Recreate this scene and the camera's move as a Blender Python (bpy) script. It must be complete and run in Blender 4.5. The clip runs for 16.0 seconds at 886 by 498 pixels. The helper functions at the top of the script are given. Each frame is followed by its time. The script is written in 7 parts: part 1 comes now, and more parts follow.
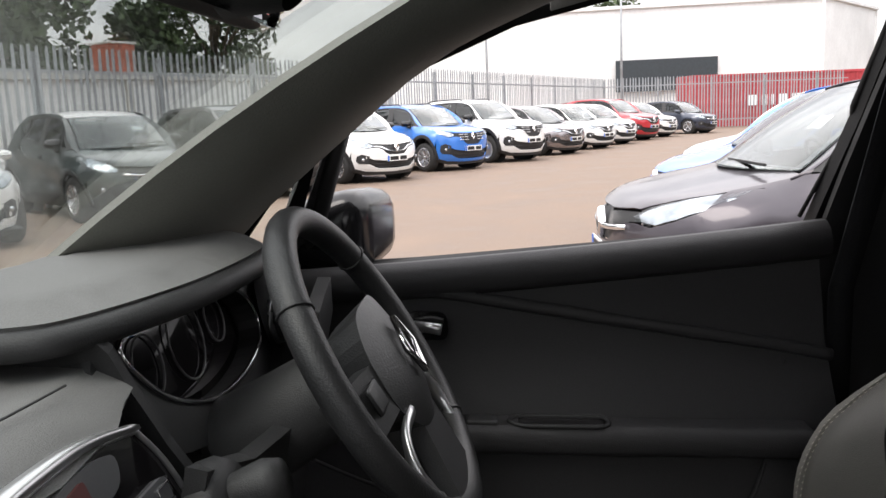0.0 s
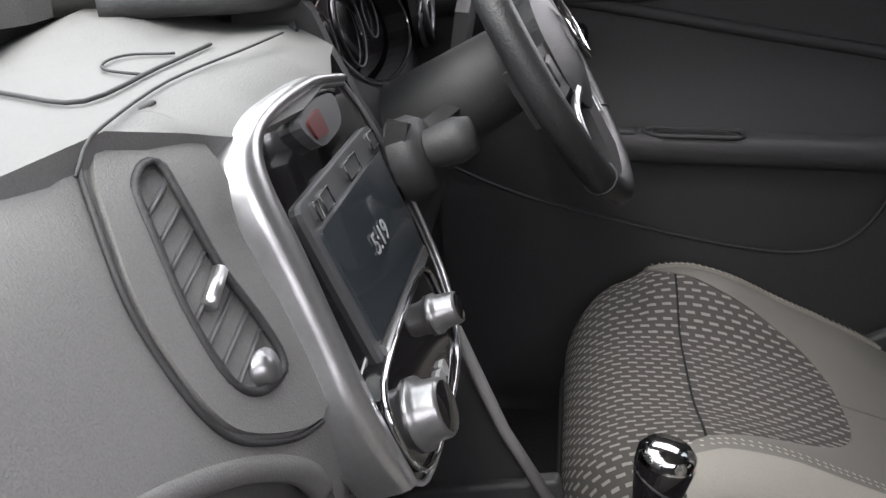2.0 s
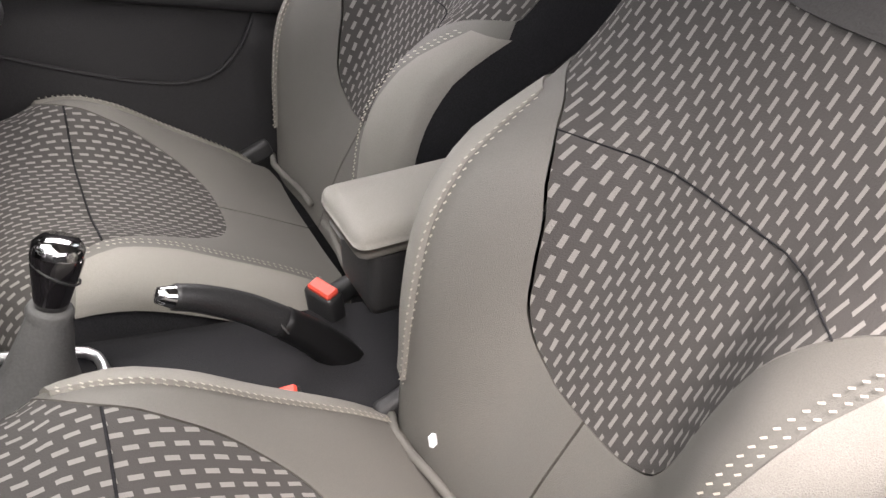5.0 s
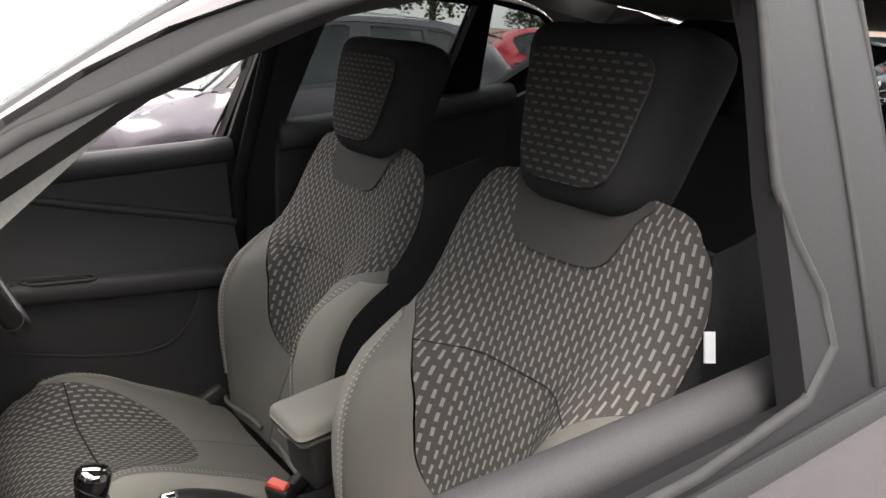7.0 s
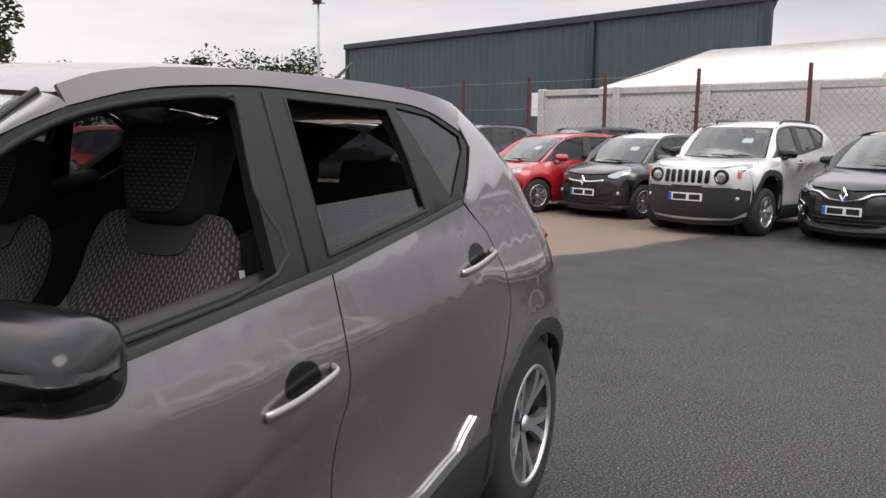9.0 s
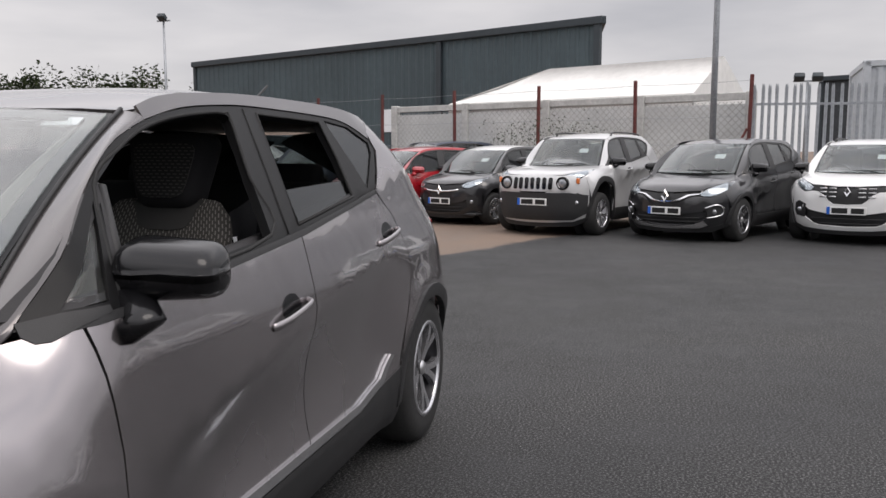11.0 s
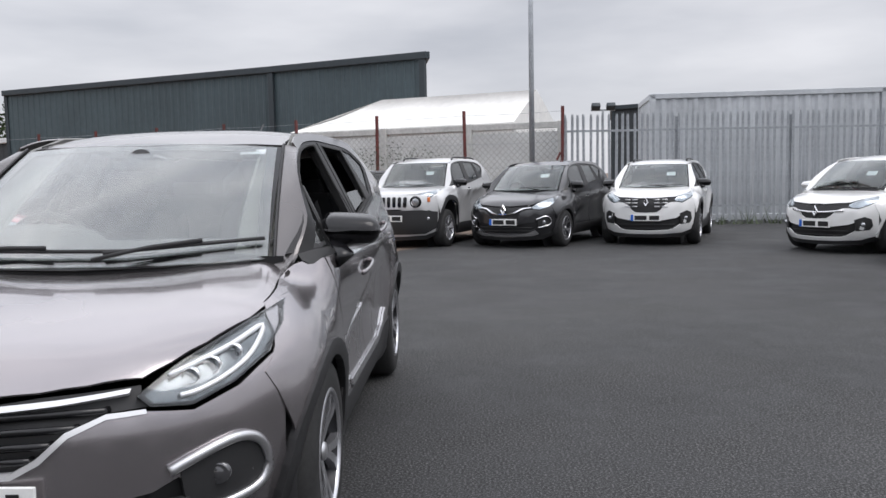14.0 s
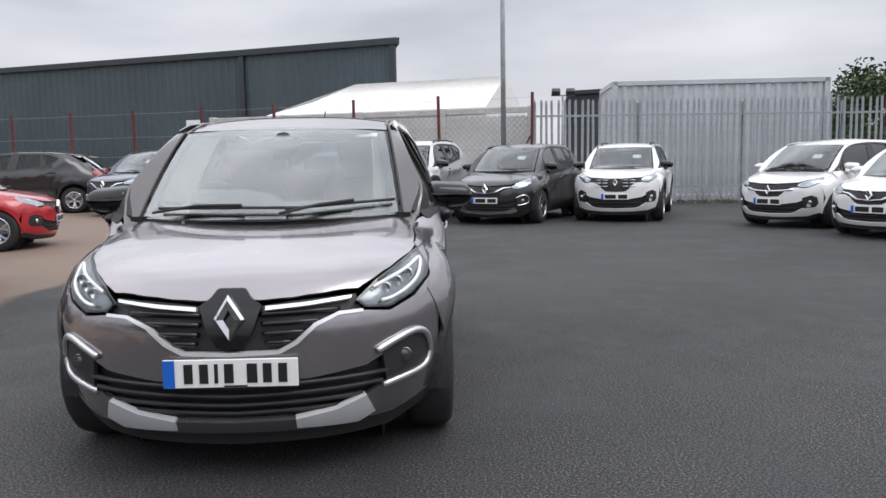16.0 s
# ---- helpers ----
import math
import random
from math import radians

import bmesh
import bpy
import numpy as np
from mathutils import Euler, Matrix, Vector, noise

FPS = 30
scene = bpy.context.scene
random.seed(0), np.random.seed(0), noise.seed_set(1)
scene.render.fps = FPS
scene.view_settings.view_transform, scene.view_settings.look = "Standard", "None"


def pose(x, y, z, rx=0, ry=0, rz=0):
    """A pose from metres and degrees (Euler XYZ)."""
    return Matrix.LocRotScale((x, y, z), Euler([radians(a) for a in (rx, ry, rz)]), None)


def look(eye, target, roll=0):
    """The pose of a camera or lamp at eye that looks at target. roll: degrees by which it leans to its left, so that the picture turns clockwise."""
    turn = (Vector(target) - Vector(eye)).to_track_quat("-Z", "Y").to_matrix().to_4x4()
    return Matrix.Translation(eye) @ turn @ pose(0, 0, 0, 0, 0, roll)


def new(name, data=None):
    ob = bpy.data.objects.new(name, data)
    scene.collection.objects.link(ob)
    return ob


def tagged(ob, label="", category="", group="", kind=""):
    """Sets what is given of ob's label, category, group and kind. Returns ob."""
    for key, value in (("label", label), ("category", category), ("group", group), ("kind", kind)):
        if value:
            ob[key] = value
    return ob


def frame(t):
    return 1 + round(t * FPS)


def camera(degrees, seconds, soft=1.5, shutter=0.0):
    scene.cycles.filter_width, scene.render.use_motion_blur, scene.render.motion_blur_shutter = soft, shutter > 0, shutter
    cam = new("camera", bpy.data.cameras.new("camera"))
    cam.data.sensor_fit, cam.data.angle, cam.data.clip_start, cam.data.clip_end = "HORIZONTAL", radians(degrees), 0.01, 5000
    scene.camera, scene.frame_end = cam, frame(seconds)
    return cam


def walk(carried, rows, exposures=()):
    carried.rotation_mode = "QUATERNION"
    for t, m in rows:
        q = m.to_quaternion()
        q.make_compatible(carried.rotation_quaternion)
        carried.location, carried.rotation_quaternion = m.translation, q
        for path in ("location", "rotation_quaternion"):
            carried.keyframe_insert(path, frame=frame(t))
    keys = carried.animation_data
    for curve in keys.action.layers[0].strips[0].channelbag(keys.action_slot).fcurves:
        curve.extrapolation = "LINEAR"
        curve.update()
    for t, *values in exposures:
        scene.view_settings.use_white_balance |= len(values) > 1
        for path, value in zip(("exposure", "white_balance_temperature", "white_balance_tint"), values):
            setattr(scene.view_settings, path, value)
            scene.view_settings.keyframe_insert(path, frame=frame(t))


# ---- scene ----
cam = camera(56.1, 16.0)
PATH = [
    (0.0, (0.526, 0.526, 1.293), (0.662, -1.443, 0.973), -2.4),
    (0.5, (0.567, 0.545, 1.264), (0.782, -1.387, 0.795), -2.0),
    (1, (0.598, 0.573, 1.234), (0.879, -1.323, 0.663), -2.0),
    (1.5, (0.609, 0.586, 1.219), (0.936, -1.259, 0.519), -2.1),
    (2, (0.629, 0.605, 1.208), (0.933, -1.193, 0.387), -2.7),
    (2.5, (0.669, 0.639, 1.199), (0.800, -1.123, 0.261), -1.5),
    (3, (0.703, 0.677, 1.189), (0.552, -1.037, 0.169), 1.2),
    (3.5, (0.712, 0.699, 1.187), (0.277, -0.917, 0.092), 6.1),
    (4, (0.702, 0.720, 1.186), (0.072, -0.802, 0.052), 11.3),
    (4.5, (0.669, 0.747, 1.192), (-0.117, -0.713, 0.073), 13.2),
    (5, (0.611, 0.770, 1.234), (-0.356, -0.651, 0.213), 12.2),
    (5.2, (0.603, 0.787, 1.255), (-0.424, -0.640, 0.303), 11.5),
    (7.3, (0.878, 1.27, 1.423), (-0.317, -0.263, 0.951), 2.0),
    (7.5, (0.942, 1.353, 1.431), (-0.341, -0.122, 1.009), 2.3),
    (8, (1.054, 1.564, 1.402), (-0.437, 0.268, 1.089), 1.7),
    (8.5, (1.25, 1.711, 1.388), (-0.442, 0.679, 1.118), 0.8),
    (9, (1.511, 1.823, 1.405), (-0.286, 0.989, 1.129), 0.9),
    (9.2, (1.625, 1.896, 1.391), (-0.186, 1.092, 1.118), 0.9),
    (11.3, (2.566, 1.931, 1.346), (0.631, 1.481, 1.114), -0.7),
    (11.5, (2.71, 1.907, 1.333), (0.767, 1.494, 1.1), -1.2),
    (12, (3.02, 1.804, 1.324), (1.058, 1.503, 1.077), -1.2),
    (12.5, (3.34, 1.735, 1.318), (1.366, 1.51, 1.09), -1.2),
    (13, (3.627, 1.586, 1.318), (1.643, 1.425, 1.128), -1.5),
    (13.5, (3.884, 1.455, 1.323), (1.895, 1.348, 1.143), -0.9),
    (14, (4.182, 1.398, 1.317), (2.191, 1.332, 1.141), -1.1),
    (14.5, (4.454, 1.237, 1.3), (2.462, 1.213, 1.129), -1.9),
    (15, (4.751, 1.113, 1.296), (2.76, 1.122, 1.113), -1.5),
    (15.5, (5.045, 0.965, 1.291), (3.056, 1.003, 1.086), -1.0),
    (16, (5.318, 0.75, 1.299), (3.33, 0.803, 1.081), -0.9),
]
EXPOSURE = ((0.0, 1.15, 6900, 14), (1.0, 1.45, 6700, 15), (1.5, 2.0, 6750, 17), (2.0, 2.4, 6800, 17), (3.0, 2.8, 7150, 20), (4.5, 2.8, 7100, 20), (5.2, 2.9, 7100, 19), (7.3, 1.85, 7200, 15), (8.2, 1.1, 7000, 15), (8.6, 0.72, 6900, 15), (9.2, 0.22, 6900, 15), (11.3, 0.05, 6800, 15), (13.0, 0.13, 6550, 13), (16.0, 0.22, 6450, 13))
walk(cam, [(t, look(eye, target, roll)) for t, eye, target, roll in PATH], EXPOSURE)

# ---- world and sun: a dull, overcast day ----
world = bpy.data.worlds.new("overcast")
scene.world = world
world.use_nodes = True
wn, wl = world.node_tree.nodes, world.node_tree.links
sky = wn.new("ShaderNodeTexSky")
sky.sky_type, sky.sun_disc, sky.sun_elevation, sky.sun_rotation = "NISHITA", False, radians(48), radians(200)
cloud = wn.new("ShaderNodeTexNoise")
cloud.inputs["Scale"].default_value, cloud.inputs["Detail"].default_value = 2.2, 5.0
where = wn.new("ShaderNodeTexCoord")
flat = wn.new("ShaderNodeMapping")
flat.inputs["Scale"].default_value = (1.0, 1.0, 4.5)
wl.new(where.outputs["Generated"], flat.inputs["Vector"])
wl.new(flat.outputs["Vector"], cloud.inputs["Vector"])
ramp = wn.new("ShaderNodeValToRGB")
ramp.color_ramp.elements[0].position, ramp.color_ramp.elements[0].color = 0.30, (0.54, 0.57, 0.62, 1)
ramp.color_ramp.elements[1].position, ramp.color_ramp.elements[1].color = 0.68, (0.86, 0.88, 0.91, 1)
wl.new(cloud.outputs["Fac"], ramp.inputs["Fac"])
dim = wn.new("ShaderNodeMix")
dim.data_type, dim.blend_type = "RGBA", "MIX"
dim.inputs["Factor"].default_value = 0.93
soft_sky = wn.new("ShaderNodeMix")
soft_sky.data_type, soft_sky.blend_type = "RGBA", "MULTIPLY"
soft_sky.inputs["Factor"].default_value = 1.0
soft_sky.inputs[7].default_value = (0.1, 0.1, 0.1, 1)
wl.new(sky.outputs["Color"], soft_sky.inputs[6])
wl.new(soft_sky.outputs[2], dim.inputs[6])
wl.new(ramp.outputs["Color"], dim.inputs[7])
# an overcast dome: the zenith is more than twice as bright as the horizon
height = wn.new("ShaderNodeSeparateXYZ")
wl.new(where.outputs["Generated"], height.inputs[0])
lift = wn.new("ShaderNodeMapRange")
lift.inputs["From Min"].default_value, lift.inputs["From Max"].default_value = 0.20, 0.62
lift.inputs["To Min"].default_value, lift.inputs["To Max"].default_value = 1.0, 2.3
wl.new(height.outputs["Z"], lift.inputs["Value"])
dome = wn.new("ShaderNodeVectorMath")
dome.operation = "SCALE"
wl.new(dim.outputs[2], dome.inputs[0])
wl.new(lift.outputs["Result"], dome.inputs["Scale"])
wl.new(dome.outputs["Vector"], wn["Background"].inputs["Color"])
wn["Background"].inputs["Strength"].default_value = 0.85

sun = new("sun", bpy.data.lights.new("sun", "SUN"))
sun.data.energy, sun.data.angle, sun.data.color = 1.0, radians(35), (1.0, 0.97, 0.93)
sun.matrix_world = look((6, 10, 18), (0, 0, 0))

# ---- materials ----
def material(name, colour, rough=0.5, metal=0.0, grain=0.0, scale=40.0, bump=0.0, coat=0.0, stain=0.0, stain_scale=3.0, coords="Object", spec=0.5):
    """A surface with grain and stains at two scales, and fine relief."""
    m = bpy.data.materials.new(name)
    m.use_nodes = True
    n, k = m.node_tree.nodes, m.node_tree.links
    b = n["Principled BSDF"]
    b.inputs["Base Color"].default_value = (*colour, 1)
    b.inputs["Roughness"].default_value, b.inputs["Metallic"].default_value = rough, metal
    b.inputs["Specular IOR Level"].default_value = spec
    if coat:
        b.inputs["Coat Weight"].default_value, b.inputs["Coat Roughness"].default_value = coat, 0.03
    if grain or bump or stain:
        c = n.new("ShaderNodeTexCoord")
        fine, wide = n.new("ShaderNodeTexNoise"), n.new("ShaderNodeTexNoise")
        for tex, sc, d in ((fine, scale, 3.0), (wide, stain_scale, 4.0)):
            tex.inputs["Scale"].default_value, tex.inputs["Detail"].default_value = sc, d
            k.new(c.outputs[coords], tex.inputs["Vector"])
        def shade(prev, tex, amount):
            r = n.new("ShaderNodeMapRange")
            r.inputs["From Min"].default_value, r.inputs["From Max"].default_value = 0.3, 0.7
            r.inputs["To Min"].default_value, r.inputs["To Max"].default_value = 1 - amount, 1 + amount
            k.new(tex.outputs["Fac"], r.inputs["Value"])
            mul = n.new("ShaderNodeVectorMath")
            mul.operation = "SCALE"
            if prev is None:
                mul.inputs[0].default_value = colour
            else:
                k.new(prev, mul.inputs[0])
            k.new(r.outputs["Result"], mul.inputs["Scale"])
            return mul.outputs["Vector"]
        out = None
        if grain:
            out = shade(out, fine, grain)
        if stain:
            out = shade(out, wide, stain)
            rr = n.new("ShaderNodeMapRange")
            rr.inputs["To Min"].default_value, rr.inputs["To Max"].default_value = max(rough - 0.12, 0.03), min(rough + 0.12, 1.0)
            k.new(wide.outputs["Fac"], rr.inputs["Value"])
            k.new(rr.outputs["Result"], b.inputs["Roughness"])
        if out is not None:
            k.new(out, b.inputs["Base Color"])
        if bump:
            bp = n.new("ShaderNodeBump")
            bp.inputs["Strength"].default_value, bp.inputs["Distance"].default_value = bump, 0.004
            k.new(fine.outputs["Fac"], bp.inputs["Height"])
            k.new(bp.outputs["Normal"], b.inputs["Normal"])
    return m


def glass(name, tint, ior=1.5, rough=0.0):
    m = bpy.data.materials.new(name)
    m.use_nodes = True
    n, k = m.node_tree.nodes, m.node_tree.links
    n.remove(n["Principled BSDF"])
    t, g, f, x = (n.new("ShaderNode" + s) for s in ("BsdfTransparent", "BsdfGlossy", "LayerWeight", "MixShader"))
    t.inputs["Color"].default_value = (*tint, 1)
    g.inputs["Roughness"].default_value = rough
    f.inputs["Blend"].default_value = 0.5
    head = ((ior - 1) / (ior + 1)) ** 2
    steep, gain = n.new("ShaderNodeMath"), n.new("ShaderNodeMath")
    steep.operation, gain.operation = "POWER", "MULTIPLY_ADD"
    steep.inputs[1].default_value = 4.0
    gain.inputs[1].default_value, gain.inputs[2].default_value = 0.85, head
    k.new(f.outputs["Facing"], steep.inputs[0])
    k.new(steep.outputs[0], gain.inputs[0])
    k.new(gain.outputs[0], x.inputs["Fac"])
    k.new(t.outputs["BSDF"], x.inputs[1])
    k.new(g.outputs["BSDF"], x.inputs[2])
    k.new(x.outputs["Shader"], n["Material Output"].inputs["Surface"])
    return m


def paint(name, colour, metal=0.0, rough=0.32):
    m = material(name, colour, rough, metal, grain=0.05, scale=900.0, coat=1.0, stain=0.04, stain_scale=2.0)
    return m


def woven(name, ground_colour, dash_colour, du=0.0215, dv=0.0108):
    """Seat cloth: rows of short pale dashes, every other row shifted by half a step."""
    m = bpy.data.materials.new(name)
    m.use_nodes = True
    n, k = m.node_tree.nodes, m.node_tree.links
    b = n["Principled BSDF"]
    b.inputs["Roughness"].default_value = 0.9
    b.inputs["Specular IOR Level"].default_value = 0.2
    uv = n.new("ShaderNodeTexCoord")
    sep = n.new("ShaderNodeSeparateXYZ")
    k.new(uv.outputs["UV"], sep.inputs[0])
    def op(kind, a, c=None):
        q = n.new("ShaderNodeMath")
        q.operation = kind
        for i, v in enumerate((a, c)):
            if v is None:
                continue
            if isinstance(v, (int, float)):
                q.inputs[i].default_value = v
            else:
                k.new(v, q.inputs[i])
        return q.outputs[0]
    row = op("DIVIDE", sep.outputs["Y"], dv)
    line = op("FLOOR", row)
    half = op("MULTIPLY", op("MODULO", line, 2.0), 0.5)
    slant = op("MULTIPLY", op("FRACT", row), 0.10)
    col = op("ADD", op("ADD", op("DIVIDE", sep.outputs["X"], du), half), slant)
    a = op("LESS_THAN", op("FRACT", col), 0.60)
    c = op("LESS_THAN", op("FRACT", row), 0.36)
    mask = op("MULTIPLY", a, c)
    fine = n.new("ShaderNodeTexNoise")
    fine.inputs["Scale"].default_value = 700.0
    k.new(uv.outputs["UV"], fine.inputs["Vector"])
    mix = n.new("ShaderNodeMix")
    mix.data_type = "RGBA"
    mix.inputs[6].default_value, mix.inputs[7].default_value = (*ground_colour, 1), (*dash_colour, 1)
    k.new(mask, mix.inputs["Factor"])
    k.new(mix.outputs[2], b.inputs["Base Color"])
    bp = n.new("ShaderNodeBump")
    bp.inputs["Strength"].default_value, bp.inputs["Distance"].default_value = 0.5, 0.002
    k.new(op("ADD", op("MULTIPLY", mask, 0.6), fine.outputs["Fac"]), bp.inputs["Height"])
    k.new(bp.outputs["Normal"], b.inputs["Normal"])
    return m


GREY_PAINT = paint("grey_violet_paint", (0.325, 0.302, 0.310), 0.86, 0.25)
BLACK_PAINT = paint("black_paint", (0.012, 0.012, 0.014))
WHITE_PAINT = paint("white_paint", (0.78, 0.78, 0.77))
ROOF_PAINT = paint("dark_grey_roof_paint", (0.110, 0.101, 0.101), 0.65, 0.30)
SILVER_PAINT = paint("silver_paint", (0.62, 0.62, 0.62), 0.4, 0.35)
RED_PAINT = paint("red_paint", (0.42, 0.012, 0.022))
BLUE_PAINT = paint("blue_paint", (0.02, 0.16, 0.55))
NAVY_PAINT = paint("dark_blue_paint", (0.030, 0.040, 0.065), 0.3)
GREEN_PAINT = paint("dark_green_paint", (0.02, 0.03, 0.03))
PURPLE_PAINT = material("dark_violet_paint", (0.060, 0.053, 0.063), 0.35, 0.4, grain=0.05, scale=900, coat=0.7, stain=0.06, stain_scale=2, spec=0.3)
PLASTIC = material("black_plastic", (0.022, 0.022, 0.023), 0.55, grain=0.15, scale=500, bump=0.12)
FRAME_BLACK = material("satin_black_frame", (0.010, 0.010, 0.0105), 0.42, grain=0.1, scale=400, bump=0.05, spec=0.22)
GLOSS_BLACK = material("gloss_black", (0.008, 0.008, 0.009), 0.16, spec=0.45)
RUBBER = material("rubber", (0.018, 0.018, 0.018), 0.8, grain=0.2, scale=60, stain=0.25, stain_scale=9)
CHROME = material("chrome", (0.80, 0.80, 0.81), 0.10, 1.0, grain=0.03, scale=60)
SATIN = material("satin_silver", (0.62, 0.62, 0.63), 0.28, 0.9, grain=0.04, scale=200)
ALLOY = material("machined_alloy", (0.62, 0.62, 0.64), 0.25, 0.9, grain=0.06, scale=80)
DARK_ALLOY = material("dark_alloy", (0.03, 0.03, 0.033), 0.35, 0.5)
GLASS = glass("window_glass", (0.94, 0.96, 0.95), 1.45)
SCREEN_GLASS = glass("windscreen_glass", (0.91, 0.94, 0.93), 2.35)
TINT = glass("tinted_glass", (0.42, 0.45, 0.45), 1.5)
LENS = glass("lamp_lens", (0.90, 0.92, 0.93), 1.5)
RED_LENS = material("red_lens", (0.35, 0.01, 0.015), 0.15, coat=1.0)
AMBER = material("amber_lens", (0.75, 0.20, 0.04), 0.2, coat=1.0)
MIRROR = material("mirror_glass", (0.85, 0.87, 0.88), 0.02, 1.0)
PLATE_WHITE = material("plate_white", (0.80, 0.80, 0.78), 0.4, grain=0.03, scale=120)
PLATE_BLUE = material("plate_blue", (0.01, 0.12, 0.55), 0.4)
INK = material("black_print", (0.01, 0.01, 0.01), 0.5)
PAPER = material("white_paper", (0.80, 0.82, 0.84), 0.7, grain=0.04, scale=30)


# ---- shaping helpers ----
from mathutils.geometry import delaunay_2d_cdt


def pchip(pts):
    """A smooth curve through (x, y) pairs that does not overshoot."""
    xs = [float(p[0]) for p in pts]
    ys = [float(p[1]) for p in pts]
    if xs[0] > xs[-1]:
        xs.reverse(), ys.reverse()
    h = [xs[i + 1] - xs[i] for i in range(len(xs) - 1)]
    d = [(ys[i + 1] - ys[i]) / h[i] for i in range(len(h))]
    m = [d[0]] + [0.0 if d[i - 1] * d[i] <= 0 else 2 * d[i - 1] * d[i] / (d[i - 1] + d[i]) for i in range(1, len(d))] + [d[-1]]

    def at(x):
        if x <= xs[0]:
            return ys[0] + m[0] * (x - xs[0]) * 0.5
        if x >= xs[-1]:
            return ys[-1] + m[-1] * (x - xs[-1]) * 0.5
        i = 0
        while x > xs[i + 1]:
            i += 1
        t = (x - xs[i]) / h[i]
        return ((1 + 2 * t) * (1 - t) ** 2 * ys[i] + t * (1 - t) ** 2 * h[i] * m[i] + t * t * (3 - 2 * t) * ys[i + 1] + t * t * (t - 1) * h[i] * m[i + 1])
    return at


def ease(a, b, x):
    t = min(max((x - a) / (b - a), 0.0), 1.0)
    return t * t * (3 - 2 * t)


def rounded(loop, n=5, closed=True):
    """A smooth line through the points."""
    out, c = [], len(loop)
    for i in range(c if closed else c - 1):
        if closed:
            p = [Vector(loop[(i + j) % c]) for j in (-1, 0, 1, 2)]
        else:
            p = [Vector(loop[min(max(i + j, 0), c - 1)]) for j in (-1, 0, 1, 2)]
        for s in range(n):
            t = s / n
            out.append(0.5 * (2 * p[1] + (p[2] - p[0]) * t + (2 * p[0] - 5 * p[1] + 4 * p[2] - p[3]) * t * t + (3 * p[1] - p[0] - 3 * p[2] + p[3]) * t ** 3))
    if not closed:
        out.append(Vector(loop[-1]))
    return out


def chamfer(loop, r=0.02, n=3):
    """A closed outline with its corners rounded by about r."""
    out, c = [], len(loop)
    for i in range(c):
        a, b, d = (Vector(loop[(i + j) % c]) for j in (-1, 0, 1))
        ra = min(r, (a - b).length * 0.45)
        rd = min(r, (d - b).length * 0.45)
        p, q = b + (a - b).normalized() * ra, b + (d - b).normalized() * rd
        for s in range(n + 1):
            t = s / n
            out.append(p * (1 - t) ** 2 + b * 2 * t * (1 - t) + q * t * t)
    return out


def resample(loop, step):
    out = []
    for i, p in enumerate(loop):
        p, q = Vector(p), Vector(loop[(i + 1) % len(loop)])
        k = max(1, int((q - p).length / step + 0.5))
        out += [p.lerp(q, s / k) for s in range(k)]
    return out


def mesh_object(name, bm, mat, parent=None, label="", smooth=True):
    bm.normal_update()
    data = bpy.data.meshes.new(name)
    for f in bm.faces:
        f.smooth = smooth
    bm.to_mesh(data)
    bm.free()
    for one in (mat if isinstance(mat, (list, tuple)) else [mat]):
        data.materials.append(one)
    ob = new(name, data)
    if parent is not None:
        ob.parent = parent
    if label:
        ob["label"] = label
    return ob


def thing(name, label, category, m=None, group="", kind=""):
    ob = new(name)
    if m is not None:
        ob.matrix_basis = m
    return tagged(ob, label, category, group, kind)


